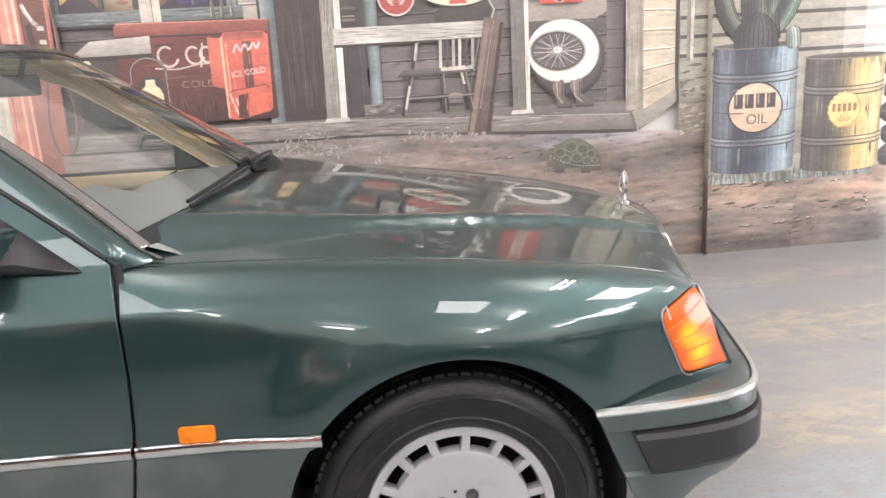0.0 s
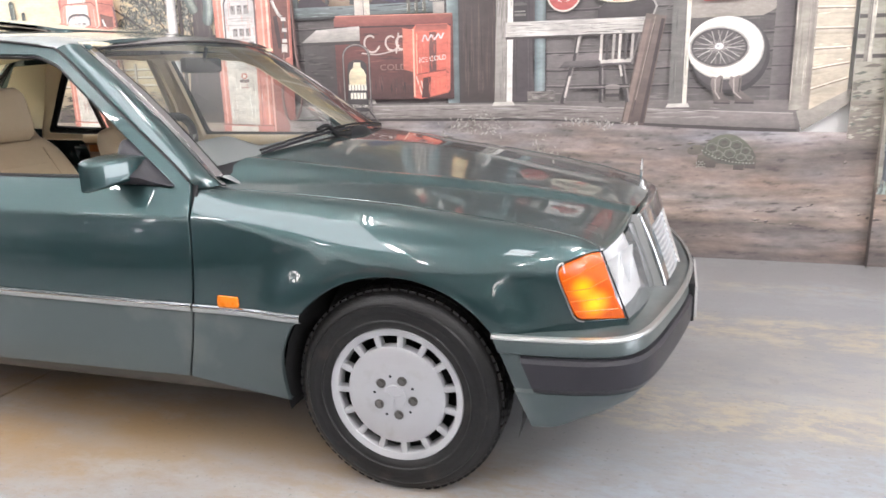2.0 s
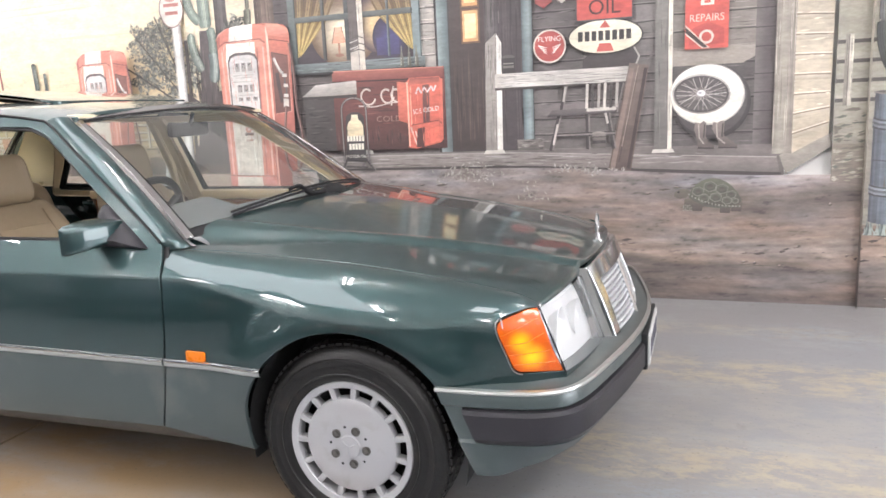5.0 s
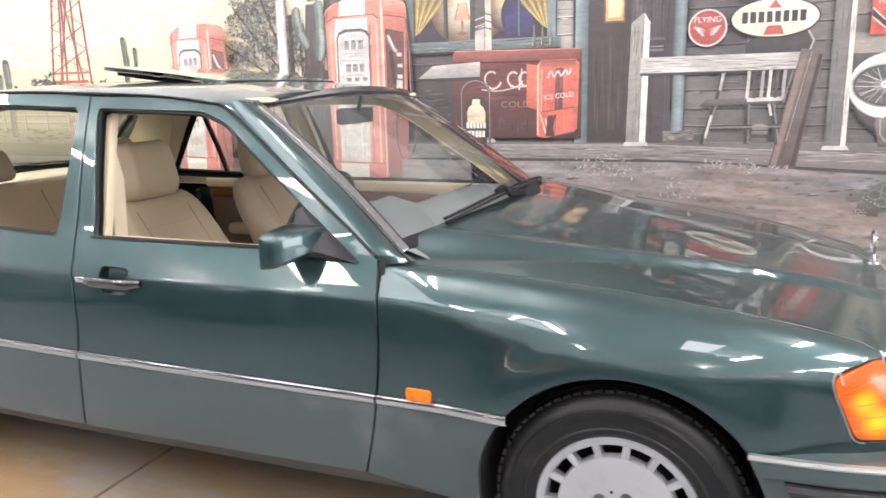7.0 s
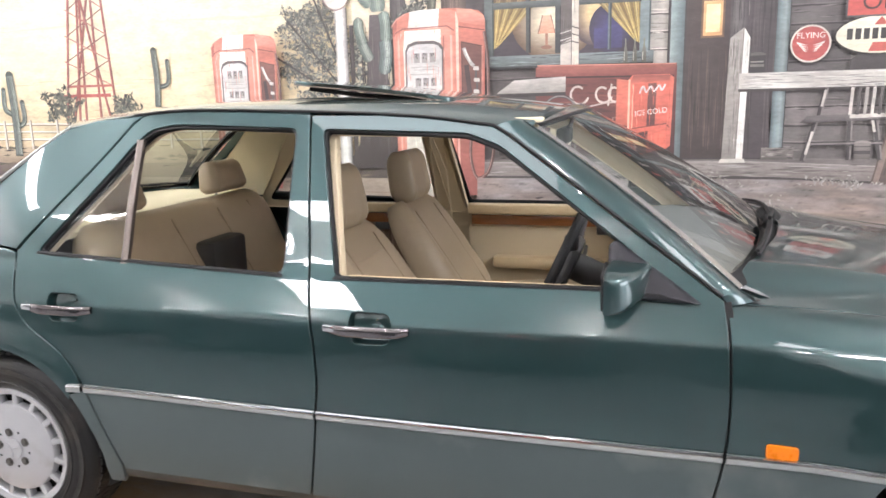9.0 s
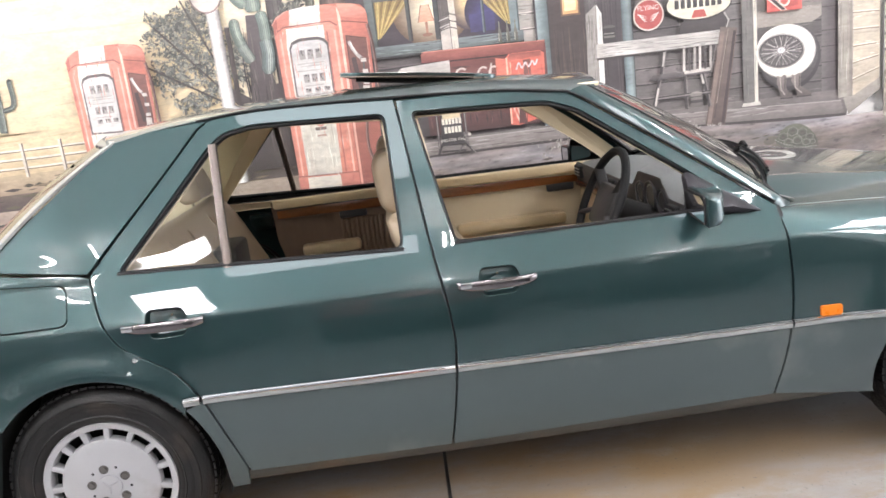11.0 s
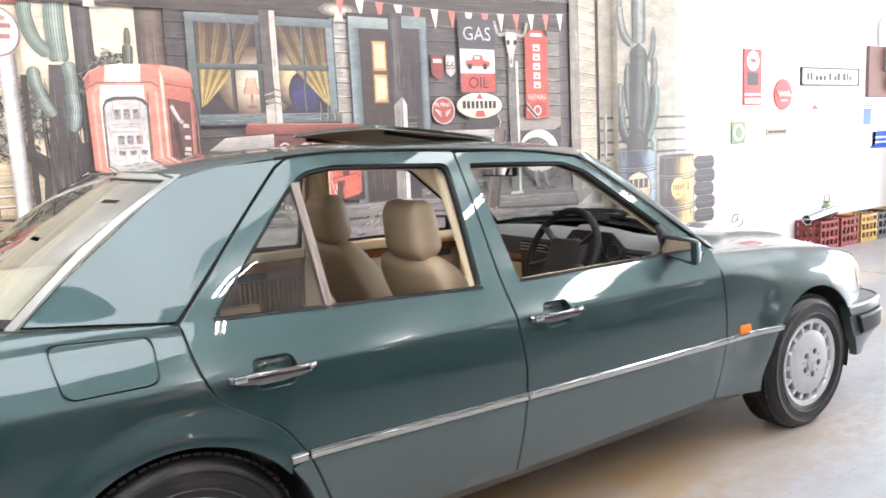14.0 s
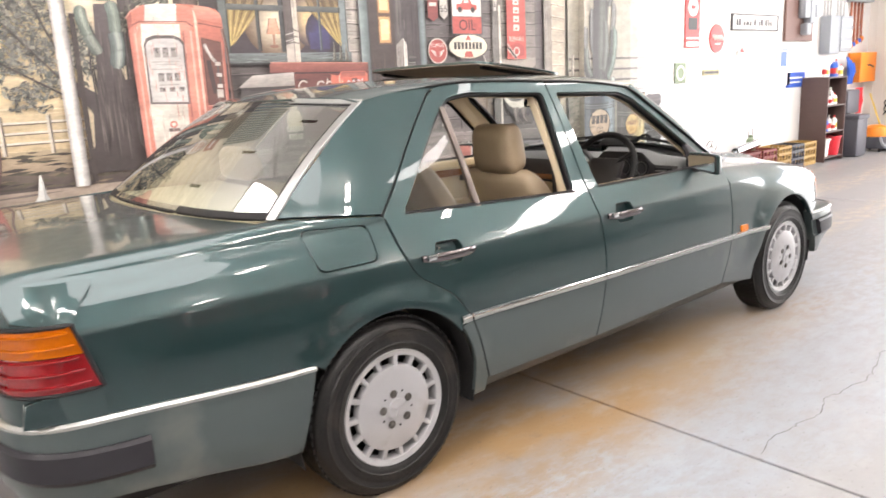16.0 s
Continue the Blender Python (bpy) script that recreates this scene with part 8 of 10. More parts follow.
g.letters("REPAIRS", 0.99, 1.755, 0.062, (244, 206, 190), 0.9).poly([(0.868, 1.72), (0.868, 1.665), (0.965, 1.578), (1.01, 1.578)], (228, 206, 190)).poly([(0.868, 1.71), (0.868, 1.675), (0.972, 1.582), (1.0, 1.582)], (56, 46, 46))
for k in range(5):
    z = 1.83 + 0.077 * k
    g.rect(0.955, z, 1.03, z + 0.055, (238, 222, 210)).rect(0.975, z + 0.012, 1.01, z + 0.028, (204, 64, 50))
g.poly([(0.87, 2.31), (0.93, 2.31), (0.87, 2.25)], (60, 50, 50)).poly([(1.115, 2.31), (1.055, 2.31), (1.115, 2.25)], (60, 50, 50)).rect(0.93, 2.255, 1.06, 2.285, (228, 214, 206))
g.done("painted_red_sign", mural)
g = Art()   # horned skull on the post
g.poly([(0.665, 2.28), (0.79, 2.28), (0.775, 2.18), (0.745, 2.08), (0.735, 2.0), (0.705, 2.0), (0.70, 2.08), (0.675, 2.18)], (200, 194, 186), (236, 232, 226)).disc(0.695, 2.20, 0.018, 0.022, (54, 50, 50)).disc(0.765, 2.20, 0.018, 0.022, (54, 50, 50)).poly([(0.712, 2.03), (0.728, 2.03), (0.722, 2.09)], (70, 64, 62))
for sx in (-1, 1):
    g.line([tuple(p) for p in spline([(0.728 + sx * 0.05, 2.27), (0.728 + sx * 0.13, 2.26), (0.728 + sx * 0.17, 2.36)], 8)], 0.026, (176, 168, 158))
g.done("painted_skull", mural)

g = Art()   # long cooler, table, bottles
g.rect(-1.56, 1.02, -0.70, 1.56, (72, 42, 42), (124, 62, 56))
g.poly([(-1.56, 1.51), (-0.72, 1.50), (-0.70, 1.575), (-1.53, 1.59), (-1.56, 1.57)], (128, 62, 56), (164, 88, 76)).line([(-1.56, 1.512), (-0.72, 1.50)], 0.010, (58, 34, 34)).line([(-1.55, 1.586), (-0.71, 1.572)], 0.006, (206, 130, 112))
g.streaks(-1.55, 1.03, -0.72, 1.19, 60, [(48, 32, 34), (84, 54, 52), (104, 66, 62)], 0.14, 0.014, 401)
g.strokes(-1.55, 1.2, -0.75, 1.5, 60, [(98, 54, 50), (134, 74, 66), (80, 46, 44)], 0.2, 0.014, 0, 402)
g.letters("COLD", -1.13, 1.235, 0.056, (156, 118, 110), 1.3)
for sx0, k in ((-1.30, 1.0), (-1.15, 0.86), (-1.075, 0.8)):
    swirl = [(sx0 + 0.050 * k * math.cos(a) + 0.004 * a, 1.395 + 0.055 * k * math.sin(a)) for a in [0.9 + 0.30 * j for j in range(18)]]
    g.line(swirl, 0.013, (214, 200, 192))
g.line([(-1.105, 1.33), (-1.085, 1.46)], 0.011, (214, 200, 192)).line([tuple(p) for p in spline([(-1.36, 1.335), (-1.24, 1.325), (-1.12, 1.345), (-1.04, 1.35)], 14)], 0.008, (206, 190, 184))
g.poly([(-1.82, 1.415), (-1.37, 1.42), (-1.37, 1.515), (-1.70, 1.50)], (160, 152, 146), (208, 202, 196)).rect(-1.82, 1.398, -1.37, 1.418, (60, 56, 56)).rect(-1.80, 1.02, -1.56, 1.395, (58, 53, 54), (76, 70, 71))
g.strokes(-1.78, 1.03, -1.58, 1.38, 24, [(92, 85, 85), (46, 42, 44)], 0.15, 0.02, 0, 403)
for k in range(3):
    x = -1.02 + 0.055 * k
    g.poly([(x, 1.585), (x + 0.028, 1.585), (x + 0.026, 1.65), (x + 0.018, 1.69), (x + 0.017, 1.73), (x + 0.010, 1.73), (x + 0.009, 1.69), (x + 0.002, 1.65)], (92, 92, 84), (132, 130, 118)).line([(x + 0.006, 1.60), (x + 0.007, 1.65)], 0.004, (196, 192, 180))
g.done("painted_cooler", mural)
g = Art()   # the upright vending cooler
g.poly([(-1.055, 1.22), (-0.985, 1.20), (-0.985, 1.48), (-1.055, 1.49)], (196, 84, 60), (222, 108, 80)).poly([(-1.055, 1.14), (-0.985, 1.10), (-0.985, 1.20), (-1.055, 1.22)], (92, 48, 44))
g.poly([(-0.985, 1.03), (-0.93, 1.02), (-0.745, 1.06), (-0.725, 1.08), (-0.715, 1.49), (-0.74, 1.51), (-0.96, 1.51), (-0.985, 1.48)], (206, 84, 60), (220, 100, 74))
g.poly([(-0.975, 1.46), (-0.74, 1.475), (-0.735, 1.505), (-0.955, 1.508)], (206, 98, 76), (150, 74, 64))
g.poly([(-0.955, 1.19), (-0.75, 1.215), (-0.742, 1.46), (-0.945, 1.455)], (198, 78, 56), (212, 92, 68)).poly([(-0.87, 1.20), (-0.82, 1.206), (-0.815, 1.46), (-0.865, 1.458)], (98, 58, 54), (122, 72, 66))
g.line([(-0.98, 1.04), (-0.978, 1.48)], 0.012, (250, 186, 158)).line([(-0.958, 1.19), (-0.955, 1.45)], 0.008, (246, 168, 138)).line([(-0.955, 1.185), (-0.755, 1.212), (-0.735, 1.19)], 0.007, (120, 52, 44)).line([(-0.965, 1.17), (-0.925, 1.045), (-0.905, 1.04), (-0.93, 1.14)], 0.010, (236, 206, 188))
g.poly([(-0.93, 1.03), (-0.87, 1.03), (-0.86, 1.17), (-0.915, 1.16)], (84, 44, 42)).poly([(-0.82, 1.055), (-0.75, 1.07), (-0.755, 1.17), (-0.82, 1.155)], (222, 92, 62))
g.letters("ICE COLD", -0.845, 1.285, 0.046, (248, 232, 224), 0.95, 6)
g.line([tuple(p) for p in spline([(-0.915, 1.40), (-0.895, 1.44), (-0.875, 1.405), (-0.85, 1.44), (-0.83, 1.41), (-0.80, 1.445), (-0.785, 1.415), (-0.765, 1.45)], 24)], 0.011, (214, 206, 206))
g.streaks(-0.98, 1.05, -0.73, 1.47, 30, [(228, 118, 90), (190, 74, 54)], 0.12, 0.008, 404)
g.done("painted_vending_cooler", mural)

g = Art()   # folding sign with a bottle shape
ring = [(-1.405 + 0.098 * math.cos(radians(a)), 1.31 + 0.085 * math.sin(radians(a))) for a in range(0, 181, 15)]
g.line([(-1.307, 0.92)] + ring + [(-1.503, 0.92)], 0.017, (74, 68, 70)).line([(-1.307, 0.92)] + ring + [(-1.503, 0.92)], 0.006, (150, 142, 140))
arch = [(-1.400 + 0.072 * math.cos(radians(a)), 1.245 + 0.05 * math.sin(radians(a))) for a in range(0, 181, 20)]
g.poly([(-1.325, 0.94), (-1.328, 1.245)] + arch + [(-1.472, 1.245), (-1.485, 0.94)], (52, 48, 50), (70, 65, 66))
g.poly([(-1.462, 1.12), (-1.338, 1.12), (-1.335, 1.19), (-1.352, 1.225), (-1.372, 1.24), (-1.375, 1.275), (-1.425, 1.275), (-1.430, 1.24), (-1.450, 1.225), (-1.465, 1.19)], (220, 200, 160), (236, 222, 190))
for k in range(6):
    x = -1.470 + 0.0235 * k
    g.rect(x, 1.085, x + 0.018, 1.125, (228, 220, 204))
for k in range(5):
    x = -1.458 + 0.0245 * k
    g.rect(x, 1.025, x + 0.019, 1.068, (228, 220, 204))
g.letters("MOTOR OIL", -1.405, 0.975, 0.030, (232, 226, 214))
g.line([(-1.485, 0.95), (-1.550, 0.80)], 0.016, (58, 53, 55)).line([(-1.32, 0.95), (-1.15, 0.722)], 0.016, (58, 53, 55)).line([(-1.49, 0.90), (-1.32, 0.895)], 0.012, (66, 60, 62)).line([(-1.50, 0.88), (-1.40, 0.80)], 0.012, (66, 60, 62)).line([(-1.315, 0.95), (-1.155, 0.735)], 0.004, (150, 142, 140)).line([(-1.34, 0.93), (-1.44, 0.80)], 0.008, (92, 85, 86))
g.done("painted_folding_sign", mural)


def pump(x0, z0, w, h, name, seed):
    """A red and white petrol pump; x0: left edge, z0: foot."""
    g = Art()
    X, Z = (lambda u: x0 + w * u), (lambda v: z0 + h * v)
    R, RD, RL, C, CD, K = (208, 112, 92), (164, 84, 72), (234, 162, 142), (240, 230, 216), (214, 202, 188), (112, 62, 56)

    def shape(pts, col, top=None):
        g.poly([(X(u), Z(v)) for u, v in pts], col, top)

    def edge(pts, ww, col):
        g.line([(X(u), Z(v)) for u, v in pts], ww * w, col)

    dome = [(1.0, 0.925), (0.985, 0.955), (0.94, 0.978), (0.86, 0.988), (0.70, 0.998), (0.50, 1.0), (0.30, 0.998), (0.16, 0.986), (0.06, 0.962), (0.01, 0.930)]
    shape([(0.03, 0.0), (0.97, 0.01)] + dome, RD, R)
    # the side wall with its nozzle bay
    shape([(0.68, 0.0), (0.97, 0.02), (1.0, 0.925), (0.985, 0.955), (0.86, 0.988), (0.70, 0.996)], (150, 78, 68), (206, 112, 92))
    shape([(0.70, 0.93), (0.985, 0.90), (1.0, 0.925), (0.985, 0.955), (0.86, 0.988), (0.70, 0.996)], (208, 118, 98), (232, 158, 136))
    edge([(0.71, 0.905), (0.99, 0.88)], 0.010, K)
    shape([(0.75, 0.46), (0.955, 0.47), (0.965, 0.80), (0.75, 0.825)], (104, 66, 62), (128, 80, 72))
    edge([(0.75, 0.46), (0.75, 0.825), (0.965, 0.80)], 0.010, (84, 50, 48))
    edge([(0.965, 0.80), (0.955, 0.47), (0.75, 0.46)], 0.008, (216, 140, 120))
    shape([(0.69, 0.0), (0.715, 0.0), (0.72, 0.93), (0.69, 0.985)], (228, 156, 136), (250, 214, 196))
    # the front: hood with its white band, then the face
    shape([(0.03, 0.02), (0.68, 0.0), (0.69, 0.985), (0.50, 1.0), (0.30, 0.998), (0.16, 0.986), (0.06, 0.962), (0.01, 0.930)], R, (222, 130, 108))
    shape([(0.17, 0.88), (0.50, 0.88), (0.52, 1.0), (0.30, 0.998), (0.20, 0.99)], (232, 222, 208), (250, 246, 238))
    shape([(0.01, 0.86), (0.05, 0.88), (0.06, 0.962), (0.01, 0.930)], (184, 96, 80))
    edge([(0.0, 0.92), (0.05, 0.955), (0.15, 0.982)], 0.012, RL)
    edge([(0.04, 0.885), (0.12, 0.905), (0.60, 0.91), (0.67, 0.885)], 0.012, (150, 82, 72))
    shape([(0.05, 0.03), (0.655, 0.02), (0.665, 0.85), (0.64, 0.890), (0.58, 0.905), (0.14, 0.902), (0.07, 0.880), (0.045, 0.84)], (216, 120, 98), (228, 146, 124))
    shape([(0.13, 0.03), (0.50, 0.025), (0.53, 0.80), (0.53, 0.895), (0.14, 0.895), (0.12, 0.80)], (216, 206, 194), (248, 240, 228))
    edge([(0.075, 0.06), (0.07, 0.84), (0.10, 0.878)], 0.020, (240, 176, 154))
    edge([(0.635, 0.06), (0.64, 0.86)], 0.022, (240, 184, 164))
    edge([(0.545, 0.06), (0.56, 0.86)], 0.014, (180, 96, 82))
    # the dial window
    shape([(0.135, 0.485), (0.545, 0.475), (0.555, 0.80), (0.52, 0.825), (0.45, 0.838), (0.25, 0.838), (0.17, 0.822), (0.14, 0.79)], (118, 108, 106), (96, 88, 88))
    shape([(0.155, 0.495), (0.530, 0.487), (0.538, 0.79), (0.50, 0.812), (0.44, 0.822), (0.26, 0.822), (0.185, 0.808), (0.158, 0.785)], (226, 222, 218), (212, 208, 206))
    rnd = random.Random(seed)
    for row, n, hh, u0, du in ((0.725, 3, 0.050, 0.235, 0.085), (0.600, 3, 0.044, 0.245, 0.085), (0.545, 3, 0.024, 0.245, 0.100)):
        for k in range(n):
            u = u0 + du * k
            shape([(u, row), (u + 0.062, row), (u + 0.062, row + hh), (u, row + hh)], (176, 168, 164), (150, 142, 140))
            for _ in range(4):
                a, b = rnd.uniform(0.006, 0.05), rnd.uniform(0.004, hh - 0.008)
                shape([(u + a, row + b), (u + a + 0.012, row + b), (u + a + 0.012, row + b + 0.010), (u + a, row + b + 0.010)], (96, 90, 90))
    for row, wd in ((0.702, 0.28), (0.688, 0.22), (0.664, 0.30), (0.582, 0.20)):
        edge([(0.345 - wd / 2, row), (0.345 + wd / 2, row)], 0.012, (190, 184, 180))
    # badge and foot
    shape([(0.285, 0.335), (0.405, 0.335), (0.405, 0.352), (0.285, 0.352)], (118, 98, 94))
    g.poly(oval(X(0.345), Z(0.372), w * 0.040, h * 0.018, 0), (206, 110, 92)).poly(oval(X(0.345), Z(0.372), w * 0.022, h * 0.010, 0), (240, 228, 214))
    shape([(0.295, 0.30), (0.395, 0.30), (0.395, 0.310), (0.295, 0.310)], (178, 140, 128))
    shape([(0.02, 0.0), (0.68, -0.005), (0.68, 0.075), (0.02, 0.085)], (186, 98, 84), (216, 126, 106))
    shape([(0.12, 0.0), (0.48, -0.002), (0.48, 0.072), (0.12, 0.078)], (206, 194, 180), (238, 228, 214))
    edge([(0.02, 0.088), (0.68, 0.078)], 0.010, (140, 76, 68))
    # nozzle, its lever and the hose
    edge([(0.775, 0.79), (0.80, 0.755), (0.845, 0.715), (0.875, 0.70)], 0.036, (196, 190, 186))
    edge([(0.785, 0.785), (0.84, 0.72)], 0.012, (246, 242, 238))
    edge([(0.875, 0.70), (0.90, 0.685), (0.895, 0.645), (0.91, 0.60), (0.90, 0.56)], 0.022, (92, 86, 88))
    edge([(0.80, 0.70), (0.82, 0.60), (0.84, 0.53)], 0.050, (72, 56, 56))
    for u, v in ((0.90, 0.685), (0.905, 0.625), (0.90, 0.565)):
        shape([(u - 0.03, v - 0.008), (u + 0.03, v - 0.010), (u + 0.028, v + 0.010), (u - 0.028, v + 0.012)], (214, 208, 202))
    shape([(0.855, 0.50), (0.925, 0.50), (0.93, 0.545), (0.86, 0.55)], (206, 198, 190))
    hose = [tuple(p) for p in spline([(X(0.89), Z(0.50)), (X(0.86), Z(0.40)), (X(0.83), Z(0.22)), (X(0.90), Z(0.10)), (X(1.02), Z(0.14)), (X(1.08), Z(0.30)), (X(1.03), Z(0.50)), (X(1.02), Z(0.75)), (X(0.99), Z(0.87))], 36)]
    g.line(hose, w * 0.034, (94, 66, 62)).line([(p[0] - w * 0.008, p[1]) for p in hose], w * 0.010, (164, 126, 116))
    g.streaks(X(0.03), Z(0.02), X(0.66), Z(0.95), 60, [(226, 146, 124), (238, 226, 210), (196, 104, 88)], 0.16, 0.006, seed + 1)
    g.streaks(X(0.14), Z(0.05), X(0.50), Z(0.46), 30, [(206, 194, 180), (250, 246, 236)], 0.18, 0.010, seed + 2)
    return g.done(name, mural)


pump(-2.52, 0.745, 0.635, 1.225, "painted_pump", 301)
pump(-3.90, 0.78, 0.52, 1.095, "painted_pump", 311)
pump(-5.05, 0.78, 0.40, 0.42, "painted_pump", 321)

# earth before the porch
earth(-1.95, 1.873, 0.872, None, 3.0, "painted_ground", mural, dip=0.070)
g = Art()
pebbles(g, -1.94, 1.865, 0.03, 0.76, 110, 41)
leaves(g, -0.55, 0.84, 0.35, 0.10, 170, [(150, 143, 137), (118, 108, 102), (168, 162, 156)], 0.013, 45)
leaves(g, 0.25, 0.86, 0.30, 0.05, 110, [(146, 140, 136), (118, 110, 104), (170, 164, 158)], 0.013, 46)
leaves(g, -0.1, 0.70, 0.12, 0.12, 50, [(160, 152, 145), (134, 124, 116)], 0.012, 47)
g.done("painted_earth", mural)
g = Art()   # tortoise
for lx, lz in ((0.905, 0.620), (0.955, 0.612), (1.12, 0.600), (1.185, 0.610)):
    g.poly([(lx - 0.03, lz - 0.030), (lx + 0.03, lz - 0.032), (lx + 0.035, lz + 0.04), (lx - 0.025, lz + 0.04)], (70, 62, 56), (98, 90, 80))
g.poly(oval(0.865, 0.690, 0.050, 0.030, 12), (86, 78, 70), (110, 102, 92)).disc(0.842, 0.70, 0.007, 0.006, (36, 32, 32))
shell = [(0.905, 0.665), (0.925, 0.725), (0.985, 0.775), (1.06, 0.788), (1.13, 0.760), (1.185, 0.705), (1.215, 0.645), (1.19, 0.625), (1.08, 0.615), (0.96, 0.635)]
g.poly([tuple(q) for q in spline(shell + shell[:1], 40)[:-1]], (66, 64, 56), (102, 102, 88))
for cx, cz, r in ((0.96, 0.705, 0.036), (1.03, 0.735, 0.040), (1.10, 0.720, 0.038), (1.155, 0.685, 0.030), (0.995, 0.662, 0.034), (1.065, 0.668, 0.036), (1.13, 0.648, 0.030), (1.18, 0.645, 0.020)):
    hexa = [(cx + r * math.cos(radians(60 * k + 20)), cz + 0.82 * r * math.sin(radians(60 * k + 20))) for k in range(6)]
    g.poly(hexa, (70, 70, 62), (92, 92, 82)).line(hexa + hexa[:1], 0.005, (118, 119, 109)).poly([(cx + 0.5 * (x - cx), cz + 0.5 * (z - cz)) for x, z in hexa], (88, 85, 74), (66, 64, 56))
g.line([(0.905, 0.690), (0.945, 0.650), (1.00, 0.618), (1.08, 0.606), (1.20, 0.612)], 0.014, (82, 82, 74))
for k in range(16):
    t = k / 15
    g.disc(0.905 + 0.30 * t, 0.612 + 0.075 * (1 - t) ** 2.6, 0.006, 0.005, (140, 142, 131), None, 8)
for k in range(14):
    g.disc(0.875 + 0.012 * (k % 5), 0.585 + 0.014 * (k // 5) + 0.004 * (k % 2), 0.005, 0.004, (150, 148, 138), None, 6)
g.done("painted_tortoise", mural)


# right-hand end, on the pier and beyond it
def right_field(x0, x1, y, seed):
    g = Art(y)
    fade = lambda c, x: tuple(v + (250 - v) * smooth01((x - 2.50) / 0.65) for v in c)
    n = max(2, int((x1 - x0) / 0.12))
    for k in range(n):
        a, b = x0 + (x1 - x0) * k / n, x0 + (x1 - x0) * (k + 1) / n
        g.rect(a, 0.46 if x0 > 1.8 else 0.86, b, 3.35, fade((154, 150, 136), a), fade((190, 183, 166), a))
        g.rect(a, 0.60 if x0 > 1.8 else 0.80, b, 1.20, fade((134, 128, 118), a), fade((166, 160, 146), a))
        for z in (1.22, 1.33, 1.44, 1.55):
            g.rect(a, z, b, z + 0.022, fade((78, 74, 72), a)).rect(a, z + 0.022, b, z + 0.055, fade((166, 161, 149), a))
    if x0 < 1.8:
        g.poly([(x0, 0.76), (x1, 0.74), (x1, 0.98), (x0, 0.98)], (112, 101, 95), (134, 125, 114)).strokes(x0, 0.76, x1, 1.18, 90, [(110, 104, 94), (168, 160, 146), (98, 102, 92), (142, 136, 122)], 0.08, 0.022, 0.1, 64)
        return g.done("painted_yard", mural)
    lim = min(x1, 2.95)
    g.done("painted_yard", mural)
    earth(x0, x1, 0.50, y, seed * 0.37, "painted_ground", mural, True)
    g = Art(y)
    pebbles(g, x0, lim, 0.02, 0.44, int(70 * (lim - x0)), seed)
    rnd = random.Random(seed)
    g.scatter(True)
    for k in range(int((lim - x0) * 220)):
        x, hh = rnd.uniform(x0, lim), rnd.uniform(0.03, 0.10)
        g.poly([(x, 0.44), (x + 0.012, 0.44), (x + rnd.uniform(-0.02, 0.03), 0.46 + hh)], ((112, 126, 124), (150, 160, 154), (86, 96, 94))[rnd.randrange(3)])
    g.scatter(False)
    return g.done("painted_grass", mural)


# painted return of the pier, its colours darkened as shade towards the inner corner
me = bpy.data.meshes.new("painted_pier_side")
vv, ff, cc = [], [], []
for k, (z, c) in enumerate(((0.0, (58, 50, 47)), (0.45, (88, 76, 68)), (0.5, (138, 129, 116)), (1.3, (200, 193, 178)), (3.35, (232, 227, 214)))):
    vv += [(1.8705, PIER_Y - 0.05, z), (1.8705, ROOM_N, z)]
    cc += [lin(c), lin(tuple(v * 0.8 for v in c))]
    if k:
        ff.append([2 * k - 2, 2 * k - 1, 2 * k + 1, 2 * k])
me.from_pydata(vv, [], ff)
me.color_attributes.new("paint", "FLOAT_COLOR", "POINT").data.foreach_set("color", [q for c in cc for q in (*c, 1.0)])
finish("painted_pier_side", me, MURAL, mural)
right_field(1.70, 1.873, None, 61)
right_field(1.873, 2.454, PIER_Y, 62)
right_field(2.456, 3.40, None, 63)
post("painted_fence_post", 1.742, 1.785, 1.20, 1.60, None, None, 0.45, (150, 144, 134), (206, 200, 188))


